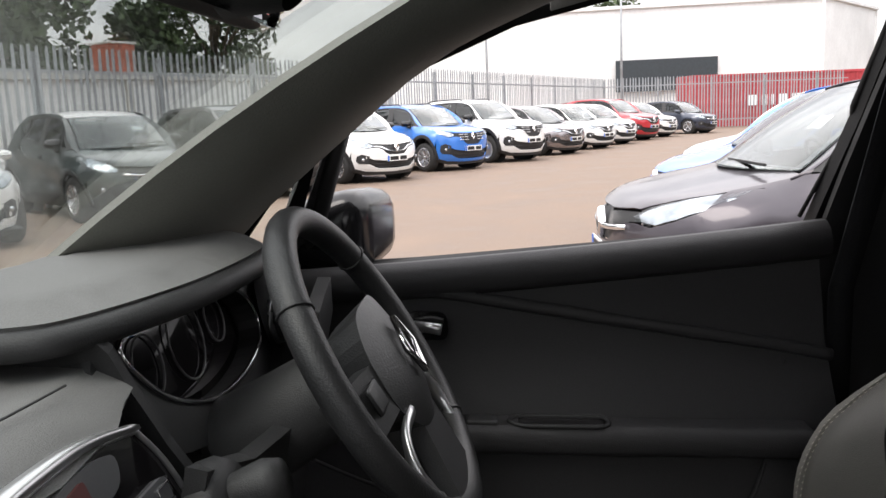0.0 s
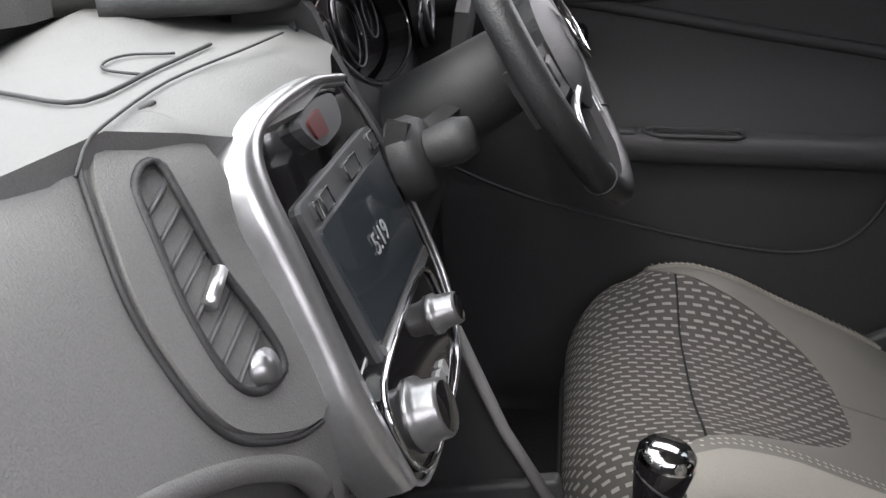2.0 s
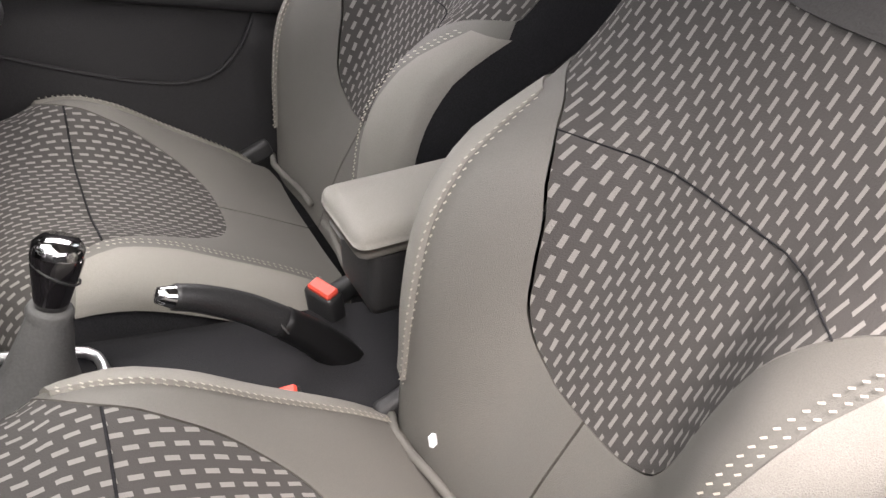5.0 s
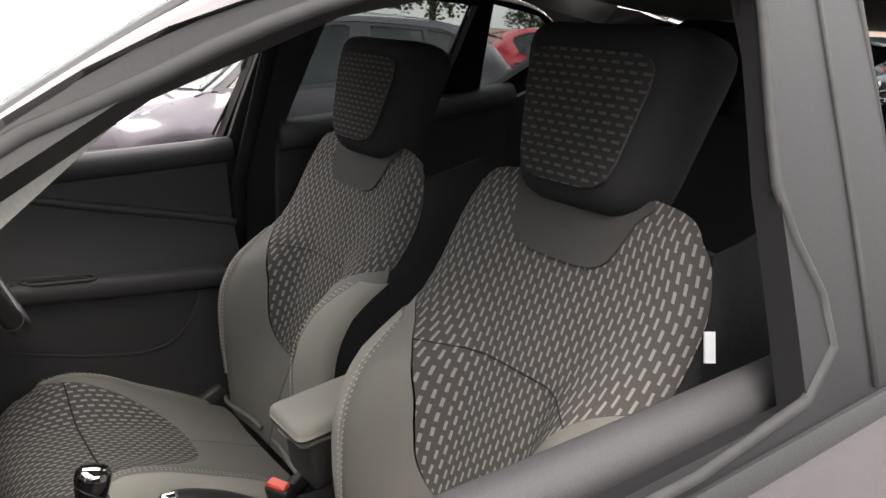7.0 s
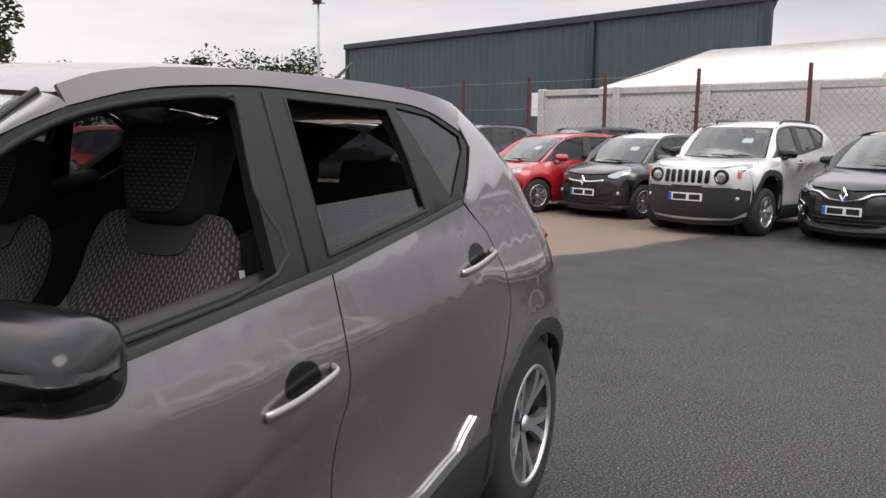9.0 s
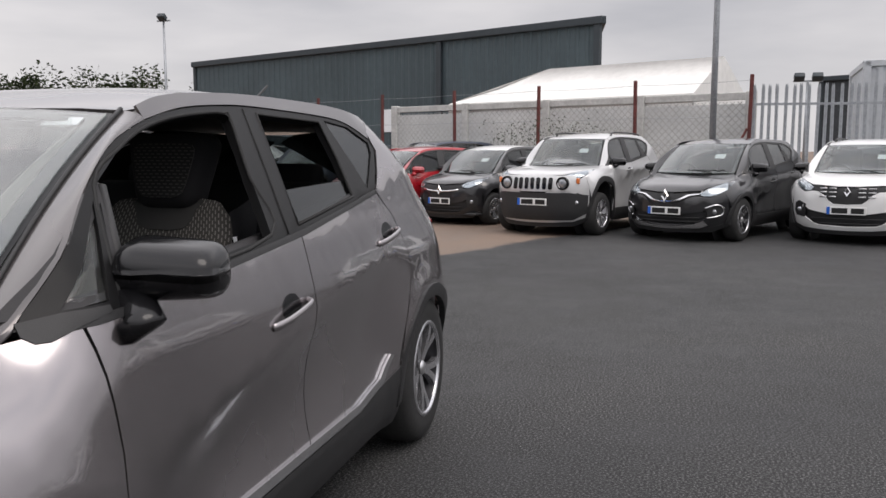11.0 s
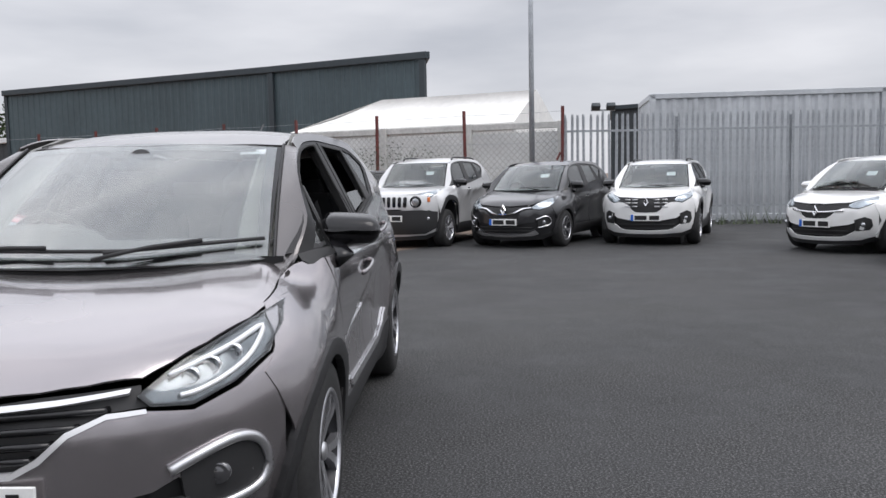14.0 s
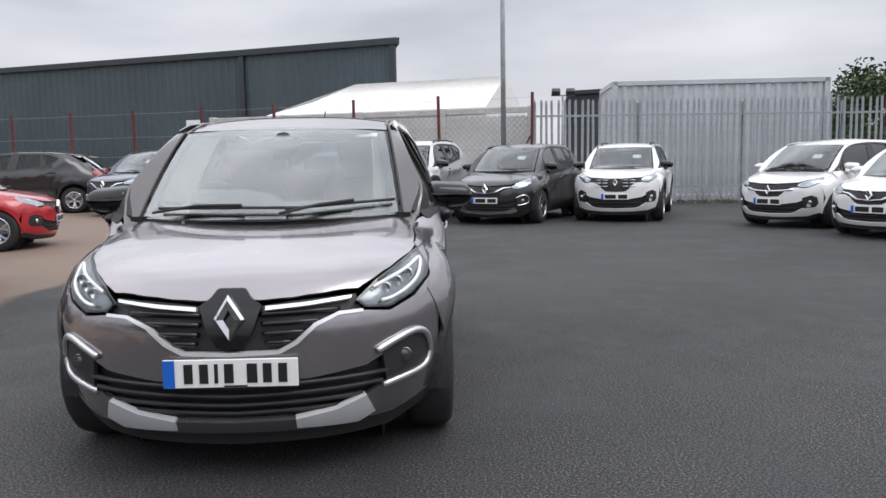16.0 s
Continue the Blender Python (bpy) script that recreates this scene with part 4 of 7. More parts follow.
def palisade(a, b, height, pitch=0.155, first=True, limit=300):
    """A galvanised palisade fence: pales with split tips, two rails, posts."""
    m, length = along(a, b)
    fence = thing("palisade_fence", "galvanised steel palisade fence with pointed pales", "fence", m, kind="structure")
    bm = bmesh.new()
    w, t = 0.066, 0.018
    prof = [(-w / 2, 0.06), (w / 2, 0.06), (w / 2, height - 0.09), (w * 0.28, height), (0.0, height - 0.05), (-w * 0.28, height), (-w / 2, height - 0.09)]
    f = [bm.verts.new((x, -t + (0.014 if abs(x) > w * 0.4 else 0.0), z)) for x, z in prof]
    g = [bm.verts.new((x, 0.0, z)) for x, z in prof]
    bm.faces.new(f)
    bm.faces.new(list(reversed(g)))
    for i in range(len(prof)):
        j = (i + 1) % len(prof)
        bm.faces.new((f[i], g[i], g[j], f[j]))
    pale = mesh_object("pale", bm, GALV, fence, smooth=False)
    n = int(length / pitch)
    for i in range(1, n):
        q = pale.copy()
        scene.collection.objects.link(q)
        q.matrix_basis = pose(i * pitch, 0, 0.012 * math.sin(i * 2.3), 0, 0.5 * math.sin(i * 1.7), 0)
    for z in (0.45, height - 0.42):
        block("rail", (length, 0.05, 0.05), Matrix.Translation((length / 2, 0.03, z)), GALV, fence, 0)
    for i in range(int(length / 2.75) + 1):
        block("post", (0.10, 0.06, height - 0.1), Matrix.Translation((min(i * 2.75, length), 0.09, (height - 0.1) / 2)), GALV, fence, 0)
    return fence


palisade((-16.35, 3.75), (-16.6, 12.0), 2.75)
palisade((-16.6, 12.0), (-14.0, 24.0), 2.75)
palisade((9.2, -10.6), (3.45, -23.5), 2.7)
palisade((3.45, -23.5), (-5.0, -42.5), 2.7, pitch=0.16)
palisade((-5.0, -42.5), (-17.5, -44.0), 2.7, pitch=0.16)


def mesh_fence(a, b, n, height):
    """Rust-red angle posts with strands of wire."""
    m, length = along(a, b)
    fence = thing("wire_fence", "wire fence on rust-red steel posts", "fence", m, kind="structure")
    for i in range(n + 1):
        block("post", (0.07, 0.07, height), pose(length * i / n, 0, height / 2, 0, 0.6 * math.sin(i * 3), 0), RUST, fence, 0.006, 1)
    for z in (0.3, 0.9, 1.5, 2.1, height - 0.12):
        tube("wire", [(length * i / (n * 3), 0, z - 0.02 * math.sin(math.pi * (i % 3) / 3)) for i in range(n * 3 + 1)], 0.004, GALV, fence, sides=4)
    tube("brace", [(length - 0.05, 0, height * 0.62), (length - 0.9, -0.05, 0.1)], 0.03, RUST, fence, sides=5)
    return fence


mesh_fence((-27.5, -22.5), (-16.35, 3.68), 11, 2.95)


def panel_wall(a, b, n, height):
    """White hoarding: concrete posts with boarded panels, a mesh of diagonal slats on the upper part."""
    m, length = along(a, b)
    wall = thing("wall_white", "white boarded wall between pale concrete posts", "wall", m, kind="structure")
    bay = length / n
    for i in range(n + 1):
        block("post", (0.20, 0.20, height + 0.05), pose(i * bay, 0, height / 2), CONCRETE, wall, 0.02, 1)
    for i in range(n):
        x = (i + 0.5) * bay
        block("panel", (bay - 0.2, 0.05, height - 0.25), pose(x, 0.0, height / 2 - 0.12), WHITE_BOARD, wall, 0)
        block("coping", (bay - 0.2, 0.10, 0.16), pose(x, 0.0, height - 0.08), CONCRETE, wall, 0.01, 1)
        bm = bmesh.new()
        w, h0, h1 = bay - 0.24, height * 0.40, height - 0.2
        k, hh = 0, h1 - h0
        for sgn in (1, -1):
            d = -hh
            while d < w:
                x0, x1 = max(d, 0), min(d + hh, w)
                if x1 - x0 > 0.05:
                    z0, z1 = (x0 - d), (x1 - d)
                    if sgn < 0:
                        z0, z1 = hh - z0, hh - z1
                    p, q = Vector((x - w / 2 + x0, -0.045 + 0.006 * sgn, h0 + z0)), Vector((x - w / 2 + x1, -0.045 + 0.006 * sgn, h0 + z1))
                    o = Vector((0, 0, 0.012))
                    bm.faces.new([bm.verts.new(v) for v in (p - o, q - o, q + o, p + o)])
                d += 0.16
        mesh_object("trellis", bm, CONCRETE, wall, smooth=False)
    return wall


panel_wall((-20.9, -5.6), (-16.9, 3.75), 4, 2.62)


def clad_building(name, label, corners, height, skin_mat, edge_mat, rib=0.35, closed=True, ribs=True):
    """Profiled-sheet walls on a line of corners, with eaves flashing, corner trims and a flat roof."""
    b = thing(name, label, "building", kind="structure")
    pts = [Vector((*c, 0)) for c in corners]
    sides = list(zip(pts, pts[1:] + pts[:1])) if closed else list(zip(pts, pts[1:]))
    for p, q in sides:
        m, length = along(p[:2], q[:2])
        bm = bmesh.new()
        xs, n = [], max(2, int(length / rib))
        prev = None
        for i in range(n + 1):
            x0 = length * i / n
            for dx, y in (((0.0, 0.0), (0.55, 0.0), (0.65, -0.03), (0.9, -0.03)) if ribs else ((0.0, 0.0),)):
                x = min(x0 + dx * length / n, length)
                cur = [bm.verts.new(m @ Vector((x, y, z))) for z in (0.0, height)]
                if prev is not None:
                    bm.faces.new((prev[0], cur[0], cur[1], prev[1]))
                prev = cur
                if i == n:
                    break
        bmesh.ops.recalc_face_normals(bm, faces=bm.faces)
        mesh_object("wall", bm, skin_mat, b, smooth=False)
        block("eaves", (length + 0.3, 0.22, 0.24), m @ Matrix.Translation((length / 2, -0.06, height - 0.02)), edge_mat, b, 0.02, 1)
        block("corner_trim", (0.22, 0.16, height), m @ Matrix.Translation((length - 0.05, -0.05, height / 2)), edge_mat, b, 0.01, 1)
    if closed:
        bm = bmesh.new()
        bm.faces.new([bm.verts.new(p + Vector((0, 0, height - 0.05))) for p in pts])
        mesh_object("roof", bm, edge_mat, b, smooth=False)
    return b


barn = clad_building("warehouse", "long warehouse in dark blue-grey profiled cladding", [(-33.0, -19.3), (-27.05, -5.85), (-24.3, -0.05), (-48.0, -3.0), (-54.0, -17.0)], 5.38, BARN_SKIN, BARN_EDGE)
m_, l_ = along((-33.0, -19.3), (-27.05, -5.85))
block("notice_board", (0.75, 0.03, 0.85), m_ @ Matrix.Translation((l_ - 2.4, -0.06, 2.5)), PAPER, barn, 0.01, 1)
tagged(bpy.data.objects["notice_board"], "white blank notice on the cladding")


def marquee(m, w, l, eaves, ridge):
    tent = thing("marquee", "white canvas marquee with a pitched roof", "marquee", m)
    bm = bmesh.new()
    for s in (-1, 1):
        n = 10
        a = [bm.verts.new((l * i / n, s * w / 2, eaves - 0.04 * math.sin(math.pi * (i % 2)))) for i in range(n + 1)]
        c = [bm.verts.new((l * i / n + 0.15 * l * (1 - i / n), s * w / 4, (eaves + ridge) / 2 - 0.08)) for i in range(n + 1)]
        d = [bm.verts.new((l * i / n + 0.30 * l * (1 - i / n), 0, ridge)) for i in range(n + 1)]
        for p, q in ((a, c), (c, d)):
            for i in range(n):
                bm.faces.new((p[i], p[i + 1], q[i + 1], q[i]))
    bmesh.ops.remove_doubles(bm, verts=bm.verts, dist=1e-4)
    mesh_object("canvas_roof", bm, CANVAS, tent)
    for s in (-1, 1):
        block("side_sheet", (l, 0.04, eaves), pose(l / 2, s * w / 2, eaves / 2), CANVAS, tent, 0)
    for x in (0, l):
        bm = bmesh.new()
        bm.faces.new([bm.verts.new(v) for v in ((x, -w / 2, 0), (x, w / 2, 0), (x, w / 2, eaves), (x if x else 0.30 * l, 0, ridge), (x, -w / 2, eaves))])
        mesh_object("gable_sheet", bm, CANVAS, tent, smooth=False)
    return tent


marquee(pose(-21.9, -3.1, 0, 0, 0, 66), 3.6, 7.0, 2.65, 3.62)


def corrugated_box(name, label, m, size, mat, rib=0.28, category="container"):
    """A steel container: corrugated sides, corner posts, rails."""
    lx, ly, h = size
    box = thing(name, label, category, m)
    for k, (length, mm) in enumerate(((lx, pose(-lx / 2, -ly / 2, 0)), (ly, pose(lx / 2, -ly / 2, 0, 0, 0, 90)), (lx, pose(lx / 2, ly / 2, 0, 0, 0, 180)), (ly, pose(-lx / 2, ly / 2, 0, 0, 0, 270)))):
        bm = bmesh.new()
        prev, n = None, int(length / rib)
        for i in range(n):
            for dx, y in ((0.0, 0.0), (0.3, 0.0), (0.5, 0.04), (0.8, 0.04)):
                x = (i + dx) * length / n
                cur = [bm.verts.new(mm @ Vector((x, y, z))) for z in (0.1, h - 0.08)]
                if prev is not None:
                    bm.faces.new((prev[0], cur[0], cur[1], prev[1]))
                prev = cur
        bmesh.ops.recalc_face_normals(bm, faces=bm.faces)
        mesh_object("side", bm, mat, box, smooth=False)
        block("top_rail", (length, 0.10, 0.14), mm @ Matrix.Translation((length / 2, 0.02, h - 0.05)), mat, box, 0.01, 1)
        block("bottom_rail", (length, 0.10, 0.16), mm @ Matrix.Translation((length / 2, 0.02, 0.08)), mat, box, 0.01, 1)
        block("corner_post", (0.16, 0.16, h), mm @ Matrix.Translation((0.05, 0.05, h / 2)), mat, box, 0.01, 1)
    block("lid", (lx, ly, 0.04), pose(0, 0, h - 0.02), mat, box, 0)
    return box


corrugated_box("storage_container", "light grey corrugated steel container behind the fence", pose(-19.6, 9.35, 0, 0, 0, 84), (5.9, 3.2, 3.35), GREY_BOX)
corrugated_box("shipping_container", "red corrugated shipping container with worn white lettering", pose(-14.6, -47.2, 0, 0, 0, 6), (9.6, 2.5, 2.75), CONTAINER_RED)
bars("container_print", pose(-14.4, -45.85, 1.35, 0, 0, 186), (0.5, 0.25, 0.3, 0.2, 0.15, 0.25, 0.5, 0.25, 0.4), 0.55, PAPER, bpy.data.objects["shipping_container"], 0.01)
bpy.data.objects["container_print"].parent = None
bpy.data.objects["container_print"].parent = bpy.data.objects["shipping_container"]
bpy.data.objects["container_print"].matrix_parent_inverse = pose(-14.6, -47.2, 0, 0, 0, 6).inverted()
clad_building("showroom", "large white clad showroom building", [(9.0, -62.0), (-22.2, -60.0), (-30.0, -70.0), (-12.0, -95.0), (15.0, -90.0)], 8.2, WHITE_CLAD, WHITE_CLAD, 0.9, ribs=False)
# solid dark block painting the shade inside an opening of the wall
block("service_bay", (7.0, 0.3, 2.2), pose(-11.6, -60.4, 3.4, 0, 0, -3.7), BARN_EDGE, bpy.data.objects["showroom"], 0)
clad_building("garage_block", "low white rendered garage building beyond the fence", [(17.0, -19.0), (12.0, -25.5), (5.5, -37.0), (14.0, -42.0), (26.0, -24.0)], 2.9, WHITE_CLAD, CONCRETE, 1.2, ribs=False)
clad_building("office_block", "dark grey flat-roofed office building far off", [(-44.0, 9.7), (-42.5, 12.1), (-52.0, 13.6), (-53.0, 11.1)], 5.0, DARK_WALL, BARN_EDGE, 0.9)
clad_building("far_shed", "long white shed in the distance", [(-58.0, 22.0), (-50.0, 40.0), (-70.0, 48.0), (-80.0, 26.0)], 5.4, WHITE_CLAD, GREY_BOX, 0.9, ribs=False)
clad_building("dark_shed", "dark low shed beyond the warehouse", [(-40.0, -27.0), (-34.0, -19.0), (-44.0, -12.0), (-52.0, -22.0)], 3.4, DARK_WALL, WHITE_CLAD, 0.8)
stack = thing("brick_chimney", "square red brick stack on the garage roof", "chimney", pose(13.2, -27.2, 2.9, 0, 0, 58))
for i in range(14):
    for j, (lx, ly, ox, oy) in enumerate(((1.0, 0.11, 0, -0.45), (1.0, 0.11, 0, 0.45), (0.11, 0.79, -0.45, 0), (0.11, 0.79, 0.45, 0))):
        n = 5 if lx > ly else 4
        for q in range(n):
            ll = (lx if lx > ly else ly) / n
            off = (q + 0.5) * ll - (lx if lx > ly else ly) / 2
            block("brick", (ll - 0.012, 0.105, 0.068) if lx > ly else (0.105, ll - 0.012, 0.068), pose(ox + (off if lx > ly else 0) + (0.0 if i % 2 else 0.01), oy + (off if lx < ly else 0), 0.04 + i * 0.08), BRICK_RED, stack, 0)
block("core", (0.88, 0.88, 1.12), pose(0, 0, 0.56), CONCRETE, stack, 0)
block("capping", (1.1, 1.1, 0.07), pose(0, 0, 1.16), CONCRETE, stack, 0.01, 1)


def flood_lamp(m, height, heads, label):
    """A tapered mast with box floodlights."""
    mast = thing("flood_light_mast", label, "street lamp", m)
    tube("pole", [(0, 0, 0), (0, 0, height * 0.5), (0, 0, height)], 0.075, GALV, mast, sides=10, taper=lambda t: 1.0 - 0.4 * t)
    block("base_plate", (0.3, 0.3, 0.03), pose(0, 0, 0.015), GALV, mast, 0)
    if heads:
        block("cross_arm", (0.06, 0.3 + 0.35 * heads, 0.06), pose(0, 0, height), GALV, mast, 0)
        for i in range(heads):
            y = (i - (heads - 1) / 2) * 0.62
            h = block("lamp_head", (0.20, 0.36, 0.28), pose(0.12, y, height + 0.14, 0, 52, 0), BARN_EDGE, mast, 0.03, 2)
            block("lamp_pane", (0.15, 0.30, 0.01), pose(0.12, y, height + 0.14, 0, 52, 0) @ pose(0.0, 0, -0.142), HEADLAMP, h, 0)
    return mast


flood_lamp(pose(-16.45, 2.95, 0), 9.0, 0, "tall galvanised lighting column in front of the white wall")
flood_lamp(pose(-31.0, 7.0, 0), 3.9, 2, "lighting mast with two floodlights beyond the fence")
flood_lamp(pose(-30.5, -19.3, 0), 7.0, 1, "lighting mast with one floodlight beside the warehouse")
flood_lamp(pose(0.9, -44.0, 0), 8.5, 0, "tall galvanised lighting column beyond the far fence")
flood_lamp(pose(-6.2, -45.0, 0), 9.0, 0, "tall galvanised lighting column beside the red container")

# ---- trees ----
LEAF = [material("leaf_green_%s" % k, c, 0.75, grain=0.3, scale=3) for k, c in (("dark", (0.035, 0.055, 0.025)), ("mid", (0.055, 0.085, 0.035)), ("pale", (0.085, 0.115, 0.05)))]
BARK = material("bark", (0.09, 0.07, 0.05), 0.9, grain=0.3, scale=20, bump=0.5)


def tree(x, y, h, w, seed, leaves=5600, mats=(0, 1)):
    rng = random.Random(seed)
    tr = thing("tree", "leafy green broadleaved tree with an uneven crown", "tree", pose(x, y, 0), "trees beyond the yard")
    tube("trunk", [(0, 0, 0), (0.1, 0.05, h * 0.25), (0.0, 0.1, h * 0.5), (0.1, 0, h * 0.8)], 0.035 * h, BARK, tr, sides=8, taper=lambda t: 1 - 0.75 * t)
    clumps = []
    for i in range(16):
        a, r, z = rng.uniform(0, 6.28), w * 0.5 * math.sqrt(rng.random()), h * rng.uniform(0.30, 0.95)
        r *= 1.0 - 0.55 * abs(z / h - 0.55)
        c = Vector((r * math.cos(a), r * math.sin(a), z))
        clumps.append((c, w * rng.uniform(0.13, 0.24)))
        tube("limb", [(0, 0, z * 0.55), c * 0.6 + Vector((0, 0, z * 0.28)), c], 0.010 * h, BARK, tr, sides=5, taper=lambda t: 1 - 0.7 * t)
    for k in mats:
        bm = bmesh.new()
        for i in range(leaves // len(mats)):
            c, r = rng.choice(clumps)
            d = Vector((rng.gauss(0, 1), rng.gauss(0, 1), rng.gauss(0, 0.8))).normalized() * r * rng.uniform(0.45, 1.1)
            p = c + d
            u = Vector((rng.gauss(0, 1), rng.gauss(0, 1), rng.gauss(0, 1))).normalized()
            v = u.orthogonal().normalized()
            s = rng.uniform(0.014, 0.032) * h
            bm.faces.new([bm.verts.new(q) for q in (p - u * s, p + v * s * 0.5, p + u * s, p - v * s * 0.5)])
        mesh_object("crown", bm, LEAF[k], tr, smooth=False)
    return tr


for i, (x, y, h, w) in enumerate(((-52, -36, 6.8, 7.5), (-55, -29, 6.2, 7), (-50, -43, 6.6, 7), (-60, -24, 6.6, 6), (-46, -52, 6.0, 7), (-64, -14, 6.4, 6),
                                  (19, -17, 8.5, 8), (23, -23, 9.5, 8.5), (22, -31, 10, 8.5), (16, -46, 11, 9), (25, -40, 11, 9), (26, -14, 9, 8), (15, -12, 7.5, 5),
                                  (-14, -104, 14, 12), (-40, -72, 13, 11), (-46, -66, 13, 10), (-36, 24, 5.4, 5), (-44, 27, 5.2, 5))):
    tree(x, y, h, w, i + 3, mats=(0, 1) if y < 0 and x > 0 else (0, 1, 2))

# weeds along the fence foot
bm = bmesh.new()
rng = random.Random(5)
for i in range(420):
    y = rng.uniform(4.2, 15)
    x = -16.3 + rng.gauss(0, 0.12)
    h = rng.uniform(0.05, 0.28) * (2.2 if abs(y - 8.4) < 0.35 else 1.0)
    d = Vector((rng.gauss(0, 0.35), rng.gauss(0, 0.35), 1)) * h
    o = Vector((rng.gauss(0, 1), rng.gauss(0, 1), 0)).normalized() * 0.012
    bm.faces.new([bm.verts.new(v) for v in (Vector((x, y, 0)) - o, Vector((x, y, 0)) + o, Vector((x, y, 0)) + d)])
tagged(mesh_object("weeds", bm, LEAF[2], smooth=False), "thin green weeds at the foot of the fence", "weeds", kind="stuff")
bm = bmesh.new()
for i in range(420):
    y = rng.uniform(-2.0, 0.4)
    base = Vector((-17.3 + (y + 1) * 0.42, y, 1.75))
    d = Vector((rng.gauss(0, 0.2), rng.gauss(0, 0.30), rng.gauss(0, 0.18)))
    o = Vector((rng.gauss(0, 1), rng.gauss(0, 1), rng.gauss(0, 1))).normalized() * 0.03
    bm.faces.new([bm.verts.new(v) for v in (base + d - o, base + d + o * 0.6 + Vector((0, 0, 0.03)), base + d + o)])
for i in range(40):
    y = rng.uniform(-2.2, 0.4)
    base = Vector((-17.3 + (y + 1) * 0.42, y, 0))
    tip = base + Vector((rng.gauss(0, 0.15), rng.gauss(0, 0.3), rng.uniform(1.7, 2.15)))
    o = Vector((0, 0.012, 0))
    bm.faces.new([bm.verts.new(v) for v in (base - o, base + o, tip)])
tagged(mesh_object("shrub", bm, LEAF[0], smooth=False), "scrubby bush growing at the foot of the white wall", "shrub", kind="stuff")
# ---- the parked cars ----
def heading(x, y, deg, xf):
    """The pose of a car whose nose stands at (x, y)."""
    return Matrix.Translation((x, y, 0)) @ Matrix.Rotation(radians(deg), 4, "Z") @ Matrix.Translation((-xf, 0, 0))


SUV = Body()
BOXY = Body((-1.95, -1.28, -0.02, 0.50, 0.92, 1.28, 2.02), (0, 0.345, 0.98, 1.16, 1.68), 1.0)
RAISED_HATCH = Body((-1.95, -1.29, -0.03, 0.45, 1.05, 1.29, 2.05), (0, 0.33, 0.86, 1.08, 1.56), 0.975)
TALL_HATCH = Body((-1.95, -1.30, -0.05, 0.62, 1.32, 1.30, 2.10), (0, 0.31, 0.78, 1.02, 1.54), 0.955)
HATCH = Body((-1.90, -1.26, -0.05, 0.42, 1.08, 1.26, 2.02), (0, 0.31, 0.72, 0.97, 1.46), 0.97)
ESTATE = Body((-2.30, -1.40, -0.02, 0.50, 1.15, 1.40, 2.25), (0, 0.35, 0.86, 1.12, 1.64), 1.03)
TINY = Body((-1.70, -1.15, -0.03, 0.42, 0.98, 1.15, 1.80), (0, 0.29, 0.76, 1.00, 1.48), 0.92)
TALL_SUV = Body((-2.05, -1.33, -0.03, 0.45, 1.02, 1.33, 2.20), (0, 0.36, 0.92, 1.16, 1.66), 1.02)

def park(name, label, mat, body, x, y, deg, **kw):
    return make_car(name, label, mat, body, heading(x, y, deg, body.q(2.115, 0, 0.5).x), **kw)


# the row behind, noses towards the camera
boxy = park("off_roader", "silver boxy small off-roader with black lower trim", SILVER_PAINT, BOXY, -10.85, -0.07, -20, face="box", rails=True, r=0.35, group="row by the white wall")
black_one = park("crossover", "black compact crossover with chrome grille and silver chin", BLACK_PAINT, SUV, -10.5, 1.98, -27, face="wide", style="two", group="row by the white wall")
park("hatchback", "white raised hatchback with black cladding and roof bars", WHITE_PAINT, RAISED_HATCH, -10.6, 4.50, -20, face="split", rails=True, style="plain", group="row by the fence")
park("small_van_car", "white tall hatchback with a dark V grille", WHITE_PAINT, TALL_HATCH, -8.9, 6.75, -56, face="bar", clad=False, r=0.315, group="row by the fence")
park("hatchback", "white sporty hatchback with black nose inserts", WHITE_PAINT, HATCH, -6.75, 7.35, -58, face="wide", clad=False, r=0.31, group="row by the fence")
park("city_car", "black city car with a white roof and chrome bar", BLACK_PAINT, TINY, -12.5, -2.05, -26, face="bar", clad=False, r=0.30, roof_mat=WHITE_PAINT, group="row by the warehouse")
park("hatchback", "red hatchback with slanted clear headlamps", RED_PAINT, HATCH, -12.7, -4.10, -32, face="round", clad=False, r=0.31, group="row by the warehouse")
park("estate_car", "dark blue family car parked by the warehouse", NAVY_PAINT, ESTATE, -17.2, -5.2, -40, face="bar", clad=False, r=0.34, group="row by the warehouse")
park("crossover", "dark blue crossover with a wide black grille", NAVY_PAINT, ESTATE, -15.0, -6.9, -22, face="wide", r=0.35, rails=True, group="row by the warehouse")
park("estate_car", "black people carrier seen side on", BLACK_PAINT, ESTATE, -16.6, -12.1, -72, face="bar", clad=False, r=0.34, rails=True, group="row by the warehouse")
park("estate_car", "pale silver car at the end of the row", SILVER_PAINT, ESTATE, -20.5, -13.4, -60, face="bar", clad=False, r=0.34, group="row by the warehouse")
park("hatchback", "bright red hatchback with machined alloy wheels", RED_PAINT, HATCH, -8.2, -5.05, 104, face="round", clad=False, r=0.32, group="cars across the brown yard")

